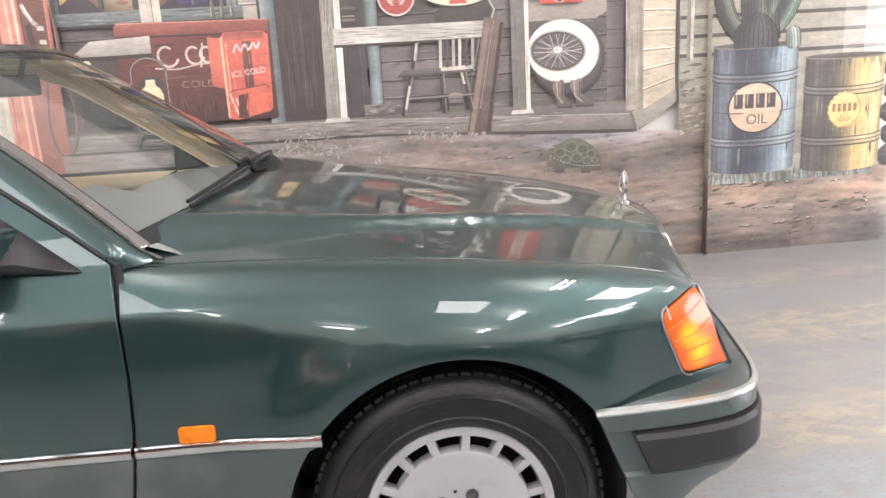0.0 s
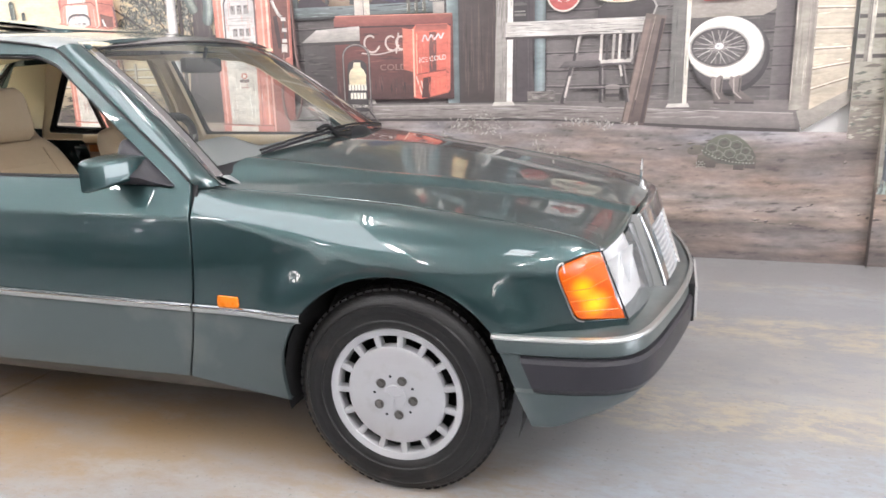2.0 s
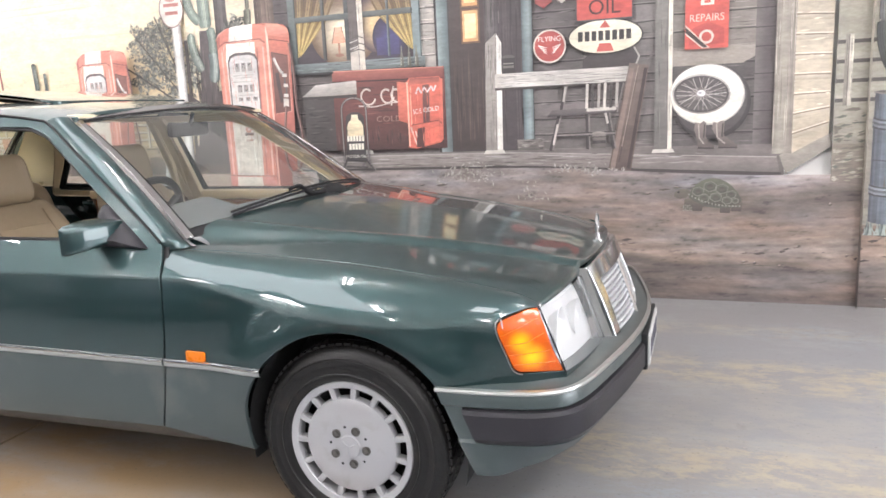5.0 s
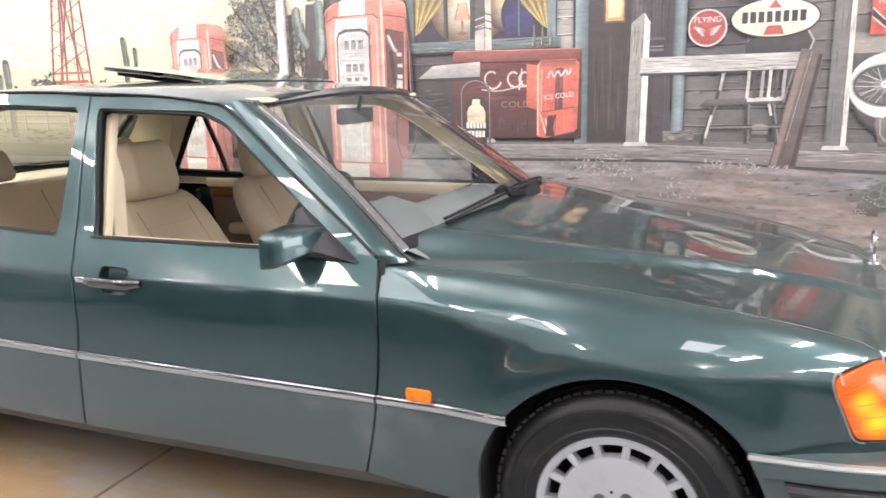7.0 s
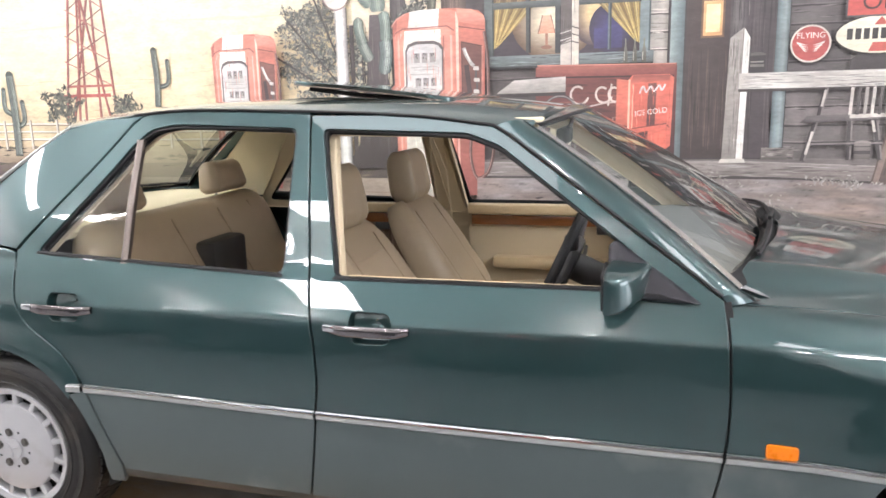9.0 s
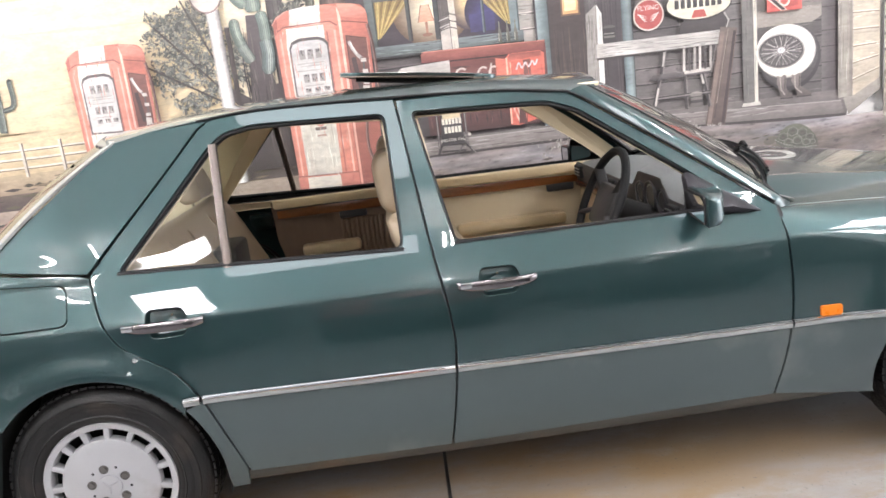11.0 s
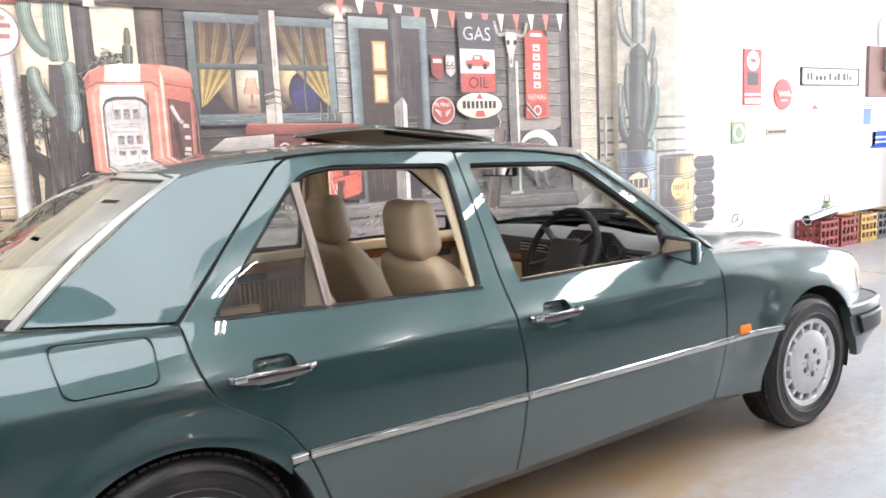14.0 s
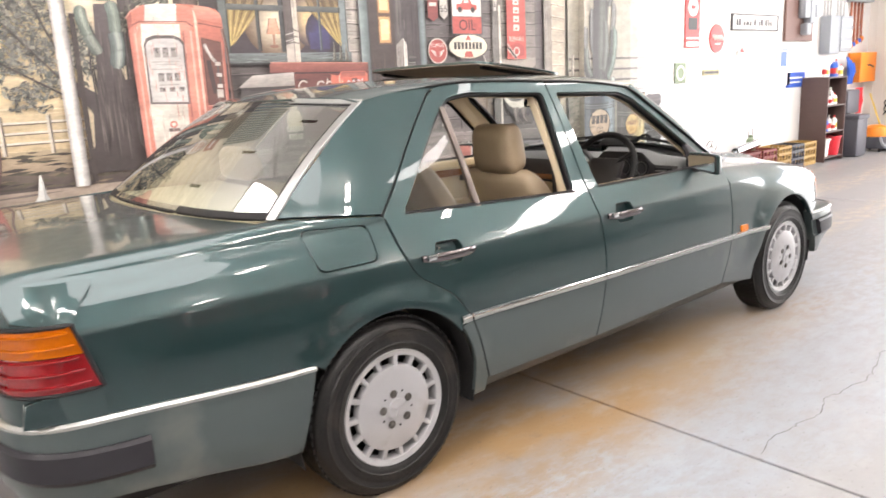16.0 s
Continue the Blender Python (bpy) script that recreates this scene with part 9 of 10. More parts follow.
def drum(x0, x1, z0, z1, cols, y, rib, seed):
    """Dented drum in upright streaks of weathered paint, with rolled hoops."""
    g = Art(y)
    rnd = random.Random(seed)
    xm, rx, n = (x0 + x1) / 2, (x1 - x0) / 2, 46
    tone = [curve([k / (len(cols) - 1) for k in range(len(cols))], [c[q] for c in cols]) for q in range(3)]
    sag = lambda u: 0.034 * math.sqrt(max(0.0, 1 - u * u))
    wob = 1.0
    for k in range(n):
        a, b = -1 + 2 * k / n, -1 + 2 * (k + 1) / n
        wob = 0.6 * wob + 0.4 * rnd.uniform(0.88, 1.12)
        c = tuple(min(255, tone[q]((a + 1) / 2) * wob) for q in range(3))
        xa, xb = xm + rx * a, xm + rx * b
        kl, kh = rnd.uniform(0.84, 1.0), rnd.uniform(0.92, 1.1)
        g.poly([(xa, z0 - sag(a)), (xb, z0 - sag(b)), (xb, z1 - sag(b) * 0.6), (xa, z1 - sag(a) * 0.6)], tuple(v * kl for v in c), tuple(min(255, v * kh) for v in c))
    mid = tuple(tone[q](0.35) for q in range(3))
    g.streaks(x0 + 0.01, z0, x1 - 0.01, z1 - 0.02, 16, [tuple(v * 0.80 for v in mid), (128, 122, 118), tuple(min(255, v * 1.25) for v in mid), (98, 90, 86)], 0.20, 0.016, seed)
    # ragged dark stains below the rim and light scuffs above the ground
    for _ in range(8):
        u = rnd.uniform(-0.95, 0.95)
        x, w, ln = xm + rx * u, rnd.uniform(0.006, 0.022), rnd.uniform(0.03, 0.14)
        g.poly([(x - w, z1 - sag(u) * 0.6), (x + w, z1 - sag(u) * 0.6), (x + w * 0.3, z1 - sag(u) * 0.6 - ln)], tuple(tone[q]((u + 1) / 2) * 0.78 for q in range(3)))
    for z in rib:
        for dz, sc, w in ((-0.030, 0.55, 0.010), (-0.018, 1.12, 0.012), (-0.004, 0.78, 0.010), (0.008, 1.22, 0.012), (0.020, 0.60, 0.009)):
            for k in range(18):
                a, b = -1 + 2 * k / 18, -1 + 2 * (k + 1) / 18
                c = tuple(min(255, 0.55 * tone[q]((a + 1.05) / 2) * sc + 0.45 * 118 * sc) for q in range(3))
                g.line([(xm + rx * 1.012 * a, z + dz - sag(a) * 0.8), (xm + rx * 1.012 * b, z + dz - sag(b) * 0.8)], w, c)
    top = [(xm + rx * 1.02 * math.cos(radians(a)), z1 + 0.016 * math.sin(radians(a)) - 0.004) for a in range(0, 360, 12)]
    g.poly(top, (72, 66, 66), (106, 98, 96))
    g.line([(xm - rx * 1.02 + 2.04 * rx * k / 16, z1 - 0.004 - 0.018 * math.sqrt(max(0, 1 - (k / 8 - 1) ** 2))) for k in range(17)], 0.009, (126, 118, 114))
    return g


d = drum(1.905, 2.435, 0.53, 1.275, [(78, 82, 92), (112, 122, 136), (64, 69, 84), (58, 64, 79), (74, 81, 95), (126, 142, 158), (164, 184, 196), (110, 119, 126)], PIER_Y, (1.105, 0.72), 71)
d.disc(2.176, 0.900, 0.176, 0.156, (52, 48, 52)).disc(2.176, 0.900, 0.166, 0.146, (196, 164, 138), (216, 188, 158))
d.strokes(2.03, 0.78, 2.32, 1.02, 30, [(206, 176, 148), (180, 150, 126), (224, 200, 172)], 0.08, 0.012, 0, 72)
for k in range(4):
    x = 2.040 + 0.069 * k
    d.rect(x, 0.898, x + 0.056, 0.985, (66, 60, 64)).rect(x + 0.010, 0.92, x + 0.020, 0.985, (150, 132, 118))
d.letters("OIL", 2.186, 0.828, 0.088, (70, 62, 64))
d.line([(1.91, 0.885), (2.02, 0.872), (2.10, 0.868)], 0.007, (66, 66, 76)).line([(2.33, 0.872), (2.43, 0.885)], 0.008, (96, 104, 114))
d.done("painted_drum", mural, "painted blue oil drum with a cream badge")
d = drum(2.492, 3.00, 0.505, 1.185, [(82, 78, 77), (90, 85, 82), (84, 79, 76), (108, 99, 86), (158, 137, 99), (214, 187, 121), (226, 204, 142), (194, 172, 122)], None, (1.0, 0.69), 81)
fan = [(2.757 + 0.112 * math.cos(radians(a)) * (1.0 if k % 2 == 0 else 0.93), 0.855 + 0.112 * math.sin(radians(a)) * (1.0 if k % 2 == 0 else 0.93)) for k, a in enumerate(range(-30, 211, 10))]
d.poly([(2.715, 0.745), (2.80, 0.745)] + fan, (196, 140, 76)).poly([(2.72, 0.755), (2.795, 0.755)] + [(2.757 + (x - 2.757) * 0.93, 0.855 + (z - 0.855) * 0.93) for x, z in fan], (222, 180, 104), (238, 206, 132))
for k in range(5):
    x = 2.678 + 0.034 * k
    d.rect(x, 0.842, x + 0.022, 0.890, (150, 96, 60))
for a in (50, 70, 90, 110, 130):
    d.line([(2.757 - 0.030 * math.cos(radians(a)), 0.765 + 0.020 * math.sin(radians(a))), (2.757 - 0.070 * math.cos(radians(a)), 0.765 + 0.062 * math.sin(radians(a)))], 0.007, (176, 120, 66))
d.done("painted_drum", mural, "painted yellow oil drum with a fan badge")
for k in range(5):
    g = Art()
    z = 0.49 + 0.135 * k
    x = 3.0 + (0.0, 0.012, -0.006, 0.010, 0.0)[k]
    g.poly([(x, z + 0.03), (x + 0.04, z), (x + 0.28, z), (x + 0.31, z + 0.03), (x + 0.31, z + 0.105), (x + 0.27, z + 0.132), (x + 0.04, z + 0.132), (x, z + 0.10)], (54, 50, 54), (80, 75, 79)).line([(x + 0.01, z + 0.070), (x + 0.15, z + 0.056), (x + 0.30, z + 0.070)], 0.010, (104, 98, 102))
    g.done("painted_stacked_tyre", mural)
# the tall cactus, in stacked ribbed lobes
g = Art(PIER_Y)
GD, GM, GP = (74, 76, 78), (150, 154, 150), (186, 196, 188)
g.lobe([(2.20, 2.24), (2.205, 2.46), (2.20, 2.80)], 0.165, (112, 114, 112), GP, 9, 0.2, 91, 0.04, 0.05)
g.lobe([(2.10, 2.22), (2.00, 2.32), (1.955, 2.46), (1.945, 2.56)], 0.085, (104, 106, 104), GP, 6, 0.2, 92, 0.10, 0.04)
g.lobe([(1.945, 2.55), (1.935, 2.68), (1.94, 2.78)], 0.075, (116, 118, 114), GP, 6, 0.2, 93, 0.06, 0.10)
g.lobe([(2.33, 2.08), (2.385, 2.20), (2.40, 2.40)], 0.062, (110, 112, 110), GM, 5, 0.2, 94, 0.10, 0.30)
g.lobe([(2.395, 1.86), (2.415, 1.98), (2.408, 2.12)], 0.070, (112, 112, 110), GM, 5, 0.2, 95, 0.08, 0.20)
g.lobe([(2.235, 1.33), (2.35, 1.47), (2.41, 1.68), (2.408, 1.88)], 0.115, (66, 76, 74), (152, 180, 166), 9, 0.55, 96, 0.10, 0.08)
g.lobe([(2.075, 1.62), (2.052, 1.80), (2.055, 2.06)], 0.075, (88, 86, 90), GM, 5, -0.2, 97, 0.08, 0.20)
g.lobe([(2.20, 1.29), (2.175, 1.55), (2.19, 1.85), (2.20, 2.24)], 0.225, (64, 64, 66), (124, 130, 124), 11, 0.35, 98, 0.02, 0.10)
g.lobe([(2.25, 1.45), (2.285, 1.70), (2.27, 1.95)], 0.090, (76, 78, 78), (146, 158, 148), 6, 0.2, 99, 0.10, 0.20)
g.lobe([(2.12, 1.31), (2.01, 1.40), (1.955, 1.54), (1.945, 1.68)], 0.105, (58, 62, 62), (136, 148, 138), 8, 0.45, 100, 0.12, 0.06)
g.lobe([(1.945, 1.66), (1.945, 1.78), (1.955, 1.88)], 0.082, (96, 96, 98), (150, 152, 148), 6, 0.1, 101, 0.06, 0.20)
g.lobe([(2.165, 1.255), (2.165, 1.34), (2.17, 1.46)], 0.27, (58, 58, 60), (92, 96, 96), 9, 0.3, 103, 0.02, 0.55)
g.lobe([(2.40, 1.24), (2.395, 1.32), (2.38, 1.37)], 0.085, (110, 128, 126), (206, 216, 206), 5, 0.2, 102, 0.10, 0.20)
g.done("painted_cactus", mural)

# ---- signs and stores along the bright end of the wall ----
def plain(name, col, rough=0.5, metal=0.0, spread=0.10):
    return material(name, lin(col), rough, metal, spread, 12.0)


SIGNRED = plain("sign_red", (196, 44, 44), 0.4)
SIGNWHITE = plain("sign_white", (238, 236, 230), 0.5)
SIGNDARK = plain("sign_dark", (62, 58, 60), 0.5)
SIGNGREEN = plain("sign_green", (128, 146, 116), 0.5)
SIGNBLUE = plain("sign_blue", (52, 96, 198), 0.4)
SIGNTAN = plain("sign_tan", (176, 168, 128), 0.5)
BOARD = plain("brown_board", (120, 92, 84), 0.6)
GREYBOX = plain("grey_enclosure", (150, 156, 162), 0.45)
DARKGREY = plain("dark_grey_plastic", (74, 74, 82), 0.5)
SHELFWOOD = material("dark_brown_shelf", (0.085, 0.050, 0.045), 0.5, 0, 0.25, 6.0, stretch=(1, 1, 6))
CRATERED = plain("crate_red", (124, 48, 46), 0.5)
CRATEYEL = plain("crate_yellow", (168, 134, 74), 0.5)
CRATEBLK = plain("crate_black", (52, 54, 62), 0.5)
ORANGE = plain("orange_paint", (232, 132, 34), 0.45)
REDPL = plain("red_plastic", (206, 38, 52), 0.4)
BLUEPL = plain("blue_cloth", (46, 92, 186), 0.8)
WHITEPL = plain("white_plastic", (236, 234, 228), 0.4)
YELLOWPL = plain("yellow_plastic", (222, 190, 72), 0.5)
COPPER = plain("copper_pipe", (150, 92, 70), 0.45, 0.5)
CONDUIT = plain("grey_conduit", (176, 176, 176), 0.45)
NW = ROOM_N


def sign_plate(name, label, x0, z0, x1, z1, mat, bevel=0.003):
    ob = part(name, box(x0, NW - 0.016, z0, x1, NW - 0.001, z1, bevel=bevel, seg=1), mat, None, smooth=False)
    return tagged(ob, label, "sign")


def marks(parent, rects, mat, name="marking", y=NW - 0.0185):
    for x0, z0, x1, z1 in rects:
        part(name, box(x0, y, z0, x1, y + 0.003, z1), mat, parent, smooth=False)


s1 = sign_plate("enamel_sign", "tall red enamel advertising sign with white badge", 3.89, 1.665, 4.20, 2.25, SIGNRED)
part("badge", add_lathe(bmesh.new(), [(0.0, 0.0), (0.105, 0.0), (0.105, 0.004), (0.0, 0.004)], Matrix.Translation((4.045, NW - 0.016, 2.13)) @ Matrix.Rotation(radians(90), 4, "X"), 32), SIGNWHITE, s1, smooth=False)
marks(s1, [(4.00, 2.11, 4.09, 2.15)], SIGNRED, y=NW - 0.0225)
marks(s1, [(3.95, 1.87, 4.14, 2.01)], SIGNDARK)
marks(s1, [(3.91, 1.765, 4.18, 1.785), (3.91, 1.68, 4.18, 1.735)], SIGNWHITE)
s2 = part("round_sign", add_lathe(bmesh.new(), [(0.0, 0.0), (0.17, 0.0), (0.172, 0.004), (0.168, 0.012), (0.0, 0.022)], Matrix.Translation((4.61, NW - 0.001, 1.775)) @ Matrix.Rotation(radians(90), 4, "X"), 40), SIGNRED, None)
tagged(s2, "round red domed drink sign with white script", "sign")
pts = [(4.49 + 0.24 * k / 20, NW - 0.024, 1.78 + 0.030 * math.sin(k * 1.25)) for k in range(21)]
part("script_bar", tube(pts, 0.010, 6), SIGNWHITE, s2)
marks(s2, [(4.55, 1.70, 4.67, 1.715)], SIGNWHITE, y=NW - 0.022)
s3 = sign_plate("framed_sign", "long white street-style sign in a dark frame", 4.955, 1.885, 6.16, 2.07, SIGNWHITE)
for r in ((4.945, 1.875, 6.17, 1.890), (4.945, 2.065, 6.17, 2.080), (4.945, 1.875, 4.965, 2.08), (6.15, 1.875, 6.17, 2.08)):
    part("sign_frame", box(r[0], NW - 0.024, r[1], r[2], NW - 0.001, r[3]), SIGNDARK, s3, smooth=False)
random.seed(3)
x = 5.06
while x < 6.0:
    w = random.uniform(0.035, 0.07)
    marks(s3, [(x, 1.935, x + w, 1.935 + random.choice((0.055, 0.055, 0.085)))], SIGNDARK)
    x += w + random.choice((0.02, 0.02, 0.02, 0.06))
s4 = sign_plate("badge_sign", "small green and white badge sign", 3.69, 1.26, 3.92, 1.49, SIGNGREEN)
part("badge_ring", add_lathe(bmesh.new(), [(0.065, 0.0), (0.09, 0.0), (0.09, 0.004), (0.065, 0.004)], Matrix.Translation((3.805, NW - 0.016, 1.375)) @ Matrix.Rotation(radians(90), 4, "X"), 28, closed=True), SIGNWHITE, s4, smooth=False)
s5 = sign_plate("bar_sign", "small tan nameplate sign", 4.305, 1.332, 4.68, 1.402, SIGNTAN)
marks(s5, [(4.33, 1.35, 4.66, 1.38)], SIGNDARK)
s6 = sign_plate("pennant_sign", "small white pennant sign with red peak", 5.12, 1.55, 5.32, 1.62, SIGNWHITE)
bm = bmesh.new()
bm.faces.new([bm.verts.new(p) for p in ((5.15, NW - 0.019, 1.60), (5.30, NW - 0.019, 1.60), (5.225, NW - 0.019, 1.665))])
part("peak", bm, SIGNRED, s6, smooth=False)
s7 = sign_plate("wall_poster", "white poster with blue figures and bands", 6.20, 1.13, 6.62, 1.66, SIGNWHITE)
marks(s7, [(6.30, 1.40, 6.48, 1.60), (6.27, 1.62, 6.52, 1.64)], SIGNBLUE)
s8 = sign_plate("safety_sign", "blue workshop safety sign with white writing", 6.52, 1.10, 7.08, 1.31, SIGNBLUE)
marks(s8, [(6.60, 1.22, 7.0, 1.245), (6.60, 1.16, 6.95, 1.18)], SIGNWHITE)

# electrical boards and pipes
sb = part("switchboard", box(6.36, NW - 0.04, 1.74, 7.20, NW - 0.001, 2.36, bevel=0.004, seg=1), BOARD, None)
tagged(sb, "brown meter board with grey meters on wall", "switchboard")
for r in ((6.70, 2.05, 6.86, 2.33), (6.88, 1.98, 7.02, 2.30), (6.78, 1.82, 6.92, 1.98), (7.04, 2.06, 7.14, 2.24)):
    part("meter", box(r[0], NW - 0.15, r[1], r[2], NW - 0.04, r[3], bevel=0.02), GREYBOX, sb)
for x0, z0, x1, z1, n in ((7.52, 1.55, 7.86, 2.10, 0), (7.90, 1.58, 8.32, 2.10, 3), (8.36, 2.33, 9.08, 2.78, 0)):
    bx = part("electrical_box", box(x0, NW - 0.16, z0, x1, NW - 0.001, z1, bevel=0.012), GREYBOX, None)
    tagged(bx, "grey metal electrical enclosure fixed on wall", "electrical box", "electrical enclosures")
    for k in range(n):
        part("breaker_row", box(x0 + 0.04, NW - 0.166, z0 + 0.06 + 0.16 * k, x1 - 0.04, NW - 0.158, z0 + 0.15 + 0.16 * k, bevel=0.003), WHITEPL, bx)


def pipe(pts, r, mat, label, name="pipe"):
    return tagged(part(name, tube(pts, r, 8), mat, None), label, "pipe", "wall pipes")


YP = NW - 0.035
pipe(spline([(6.58, YP, 2.36), (6.57, YP, 2.62), (6.66, YP, 2.72), (7.1, YP, 2.76), (7.62, YP, 2.80)], 24), 0.020, CONDUIT, "grey bent conduit running along wall", "conduit")
for x in (7.58, 7.68, 7.78, 8.02, 8.14, 8.26):
    pipe([(x, YP, 2.10), (x, YP, 3.2), (x + 0.02, YP, CEIL)], 0.018, CONDUIT, "grey upright conduit above electrical boxes", "conduit")
for x in (8.52, 8.66, 8.80, 8.94):
    pipe(spline([(x, YP, 2.33), (x, YP, 2.0), (x + 0.02, YP, 1.72)], 10), 0.020, COPPER, "copper pipe below the grey box")
    pipe([(x, YP, 2.78), (x, YP, CEIL)], 0.020, COPPER if x < 8.6 else CONDUIT, "upright pipe to the ceiling")
for k in range(5):
    z = 1.66 + 0.03 * k
    ob = part("pipe_valve", add_lathe(bmesh.new(), [(0, 0), (0.035, 0.0), (0.035, 0.03), (0.015, 0.04), (0, 0.04)], Matrix.Translation((8.48 + 0.10 * k, YP - 0.03, z)) @ Matrix.Rotation(radians(90), 4, "X"), 14), SIGNBLUE if k % 2 else ORANGE, None)
    tagged(ob, "small coloured valve on the wall pipes", "valve", "pipe valves")
ob = part("orange_cabinet", box(8.60, NW - 0.20, 1.10, 9.22, NW - 0.001, 1.56, bevel=0.012), ORANGE, None)
tagged(ob, "orange metal wall cabinet with black handle", "cabinet")
part("cabinet_handle", tube([(8.86, NW - 0.205, 1.36), (8.90, NW - 0.23, 1.36), (9.02, NW - 0.23, 1.33)], 0.012, 6), SIGNDARK, ob)
bm = loft([[(8.30 + 0.30 * k / 10, NW - 0.10 - 0.03 * math.sin(k * 1.7), 1.50 - 0.30 * (k / 10) * 0.4), (8.32 + 0.28 * k / 10, NW - 0.13 - 0.03 * math.sin(k * 1.7 + 1), 1.28), (8.36 + 0.22 * k / 10, NW - 0.10 - 0.02 * math.sin(k * 1.7 + 2), 1.08)] for k in range(11)], thick=0.008)
tagged(part("hanging_cloth", bm, BLUEPL, None), "crumpled blue cloth hanging beside the shelf", "cloth")
bm = loft([[(8.42 + 0.26 * k / 8, NW - 0.22 - 0.02 * math.sin(k * 2.1), 1.02), (8.43 + 0.25 * k / 8, NW - 0.24 - 0.03 * math.sin(k * 2.1 + 1), 0.82), (8.47 + 0.18 * k / 8, NW - 0.23, 0.62)] for k in range(9)], thick=0.008)
tagged(part("hanging_bag", bm, REDPL, None), "red plastic bag hanging on the wall", "bag")
ob = part("tool_case", box(7.95, NW - 0.30, 0.64, 8.40, NW - 0.06, 1.0, bevel=0.03), DARKGREY, None)
tagged(ob, "dark grey case standing on the bin", "case")

# shelf with bottles
shelf = empty("shelf_unit", 7.32, 2.06, 0, "dark brown open shelf unit with workshop bottles", "shelf")
X0, X1, Y0, Y1, ZT = 7.00, 7.64, 1.87, 2.255, 1.22
part("side_panel", box(X0, Y0, 0, X0 + 0.02, Y1, ZT, bevel=0.002), SHELFWOOD, shelf)
part("side_panel", box(X1 - 0.02, Y0, 0, X1, Y1, ZT, bevel=0.002), SHELFWOOD, shelf)
part("back_panel", box(X0 + 0.02, Y1 - 0.01, 0, X1 - 0.02, Y1, ZT), SHELFWOOD, shelf)
LEVELS = (0.05, 0.42, 0.80, ZT - 0.02)
for z in LEVELS:
    part("shelf_board", box(X0 + 0.02, Y0 + 0.005, z, X1 - 0.02, Y1 - 0.01, z + 0.02, bevel=0.002), SHELFWOOD, shelf)


def bottle(x, y, z, r, h, mat, cap):
    m = Matrix.Translation((x, y, z))
    b = part("bottle", add_lathe(bmesh.new(), [(0, 0), (r, 0.0), (r, h * 0.62), (r * 0.85, h * 0.74), (r * 0.32, h * 0.84), (r * 0.30, h * 0.90)], m, 14), mat, None)
    tagged(b, "small plastic workshop bottle standing on the shelf", "bottle", "bottles on the shelf")
    part("bottle_cap", add_lathe(bmesh.new(), [(r * 0.38, h * 0.88), (r * 0.38, h), (0, h)], m, 12), cap, b)
    part("bottle_label", add_lathe(bmesh.new(), [(r * 1.01, h * 0.18), (r * 1.01, h * 0.5)], m, 14), YELLOWPL if cap is REDPL else BLUEPL if cap is YELLOWPL else SIGNRED, b)


random.seed(11)
for z in LEVELS[1:]:
    x = X0 + 0.07
    while x < X1 - 0.06:
        r = random.uniform(0.028, 0.045)
        bottle(x, Y0 + random.uniform(0.06, 0.14), z + 0.02, r, random.uniform(0.15, 0.25), random.choice((WHITEPL, WHITEPL, WHITEPL, WHITEPL, BLUEPL)), random.choice((REDPL, SIGNDARK, WHITEPL, WHITEPL)))
        x += r * 2 + random.uniform(0.008, 0.03)


def bucket(name, x, y, z, r0, r1, h, mat, label, category):
    m = Matrix.Translation((x, y, z))
    b = part(name, add_lathe(bmesh.new(), [(0, 0.0), (r0, 0.0), (r1, h), (r1 + 0.012, h), (r1 + 0.012, h - 0.015), (r1 - 0.006, h - 0.004), (r0 - 0.004, 0.006), (0, 0.006)], m, 24), mat, None)
    tagged(b, label, category)
    part("bucket_handle", tube([m @ Vector((r1 * math.cos(a), -0.02 - 0.08 * math.sin(a), h - 0.02 - 0.05 * math.sin(a))) for a in [math.pi * k / 10 for k in range(11)]], 0.004, 6), SIGNDARK, b)


bucket("bucket", 7.50, 1.99, 0.07, 0.10, 0.13, 0.28, REDPL, "red plastic bucket on the bottom shelf", "bucket")
bucket("bucket", 7.16, 1.99, 0.07, 0.09, 0.115, 0.26, WHITEPL, "white plastic bucket on the bottom shelf", "bucket")
bn = part("waste_bin", box(7.86, 1.76, 0, 8.24, 2.16, 0.60, bevel=0.03), DARKGREY, None)
tagged(bn, "dark grey square waste bin on the floor", "bin")
part("bin_rim", box(7.845, 1.745, 0.56, 8.255, 2.175, 0.63, bevel=0.02), DARKGREY, bn)
pn = part("white_panel", box(8.28, 1.98, 0, 8.33, 2.20, 0.62, bevel=0.004), WHITEPL, None)
tagged(pn, "white board leaning beside the bin", "board")

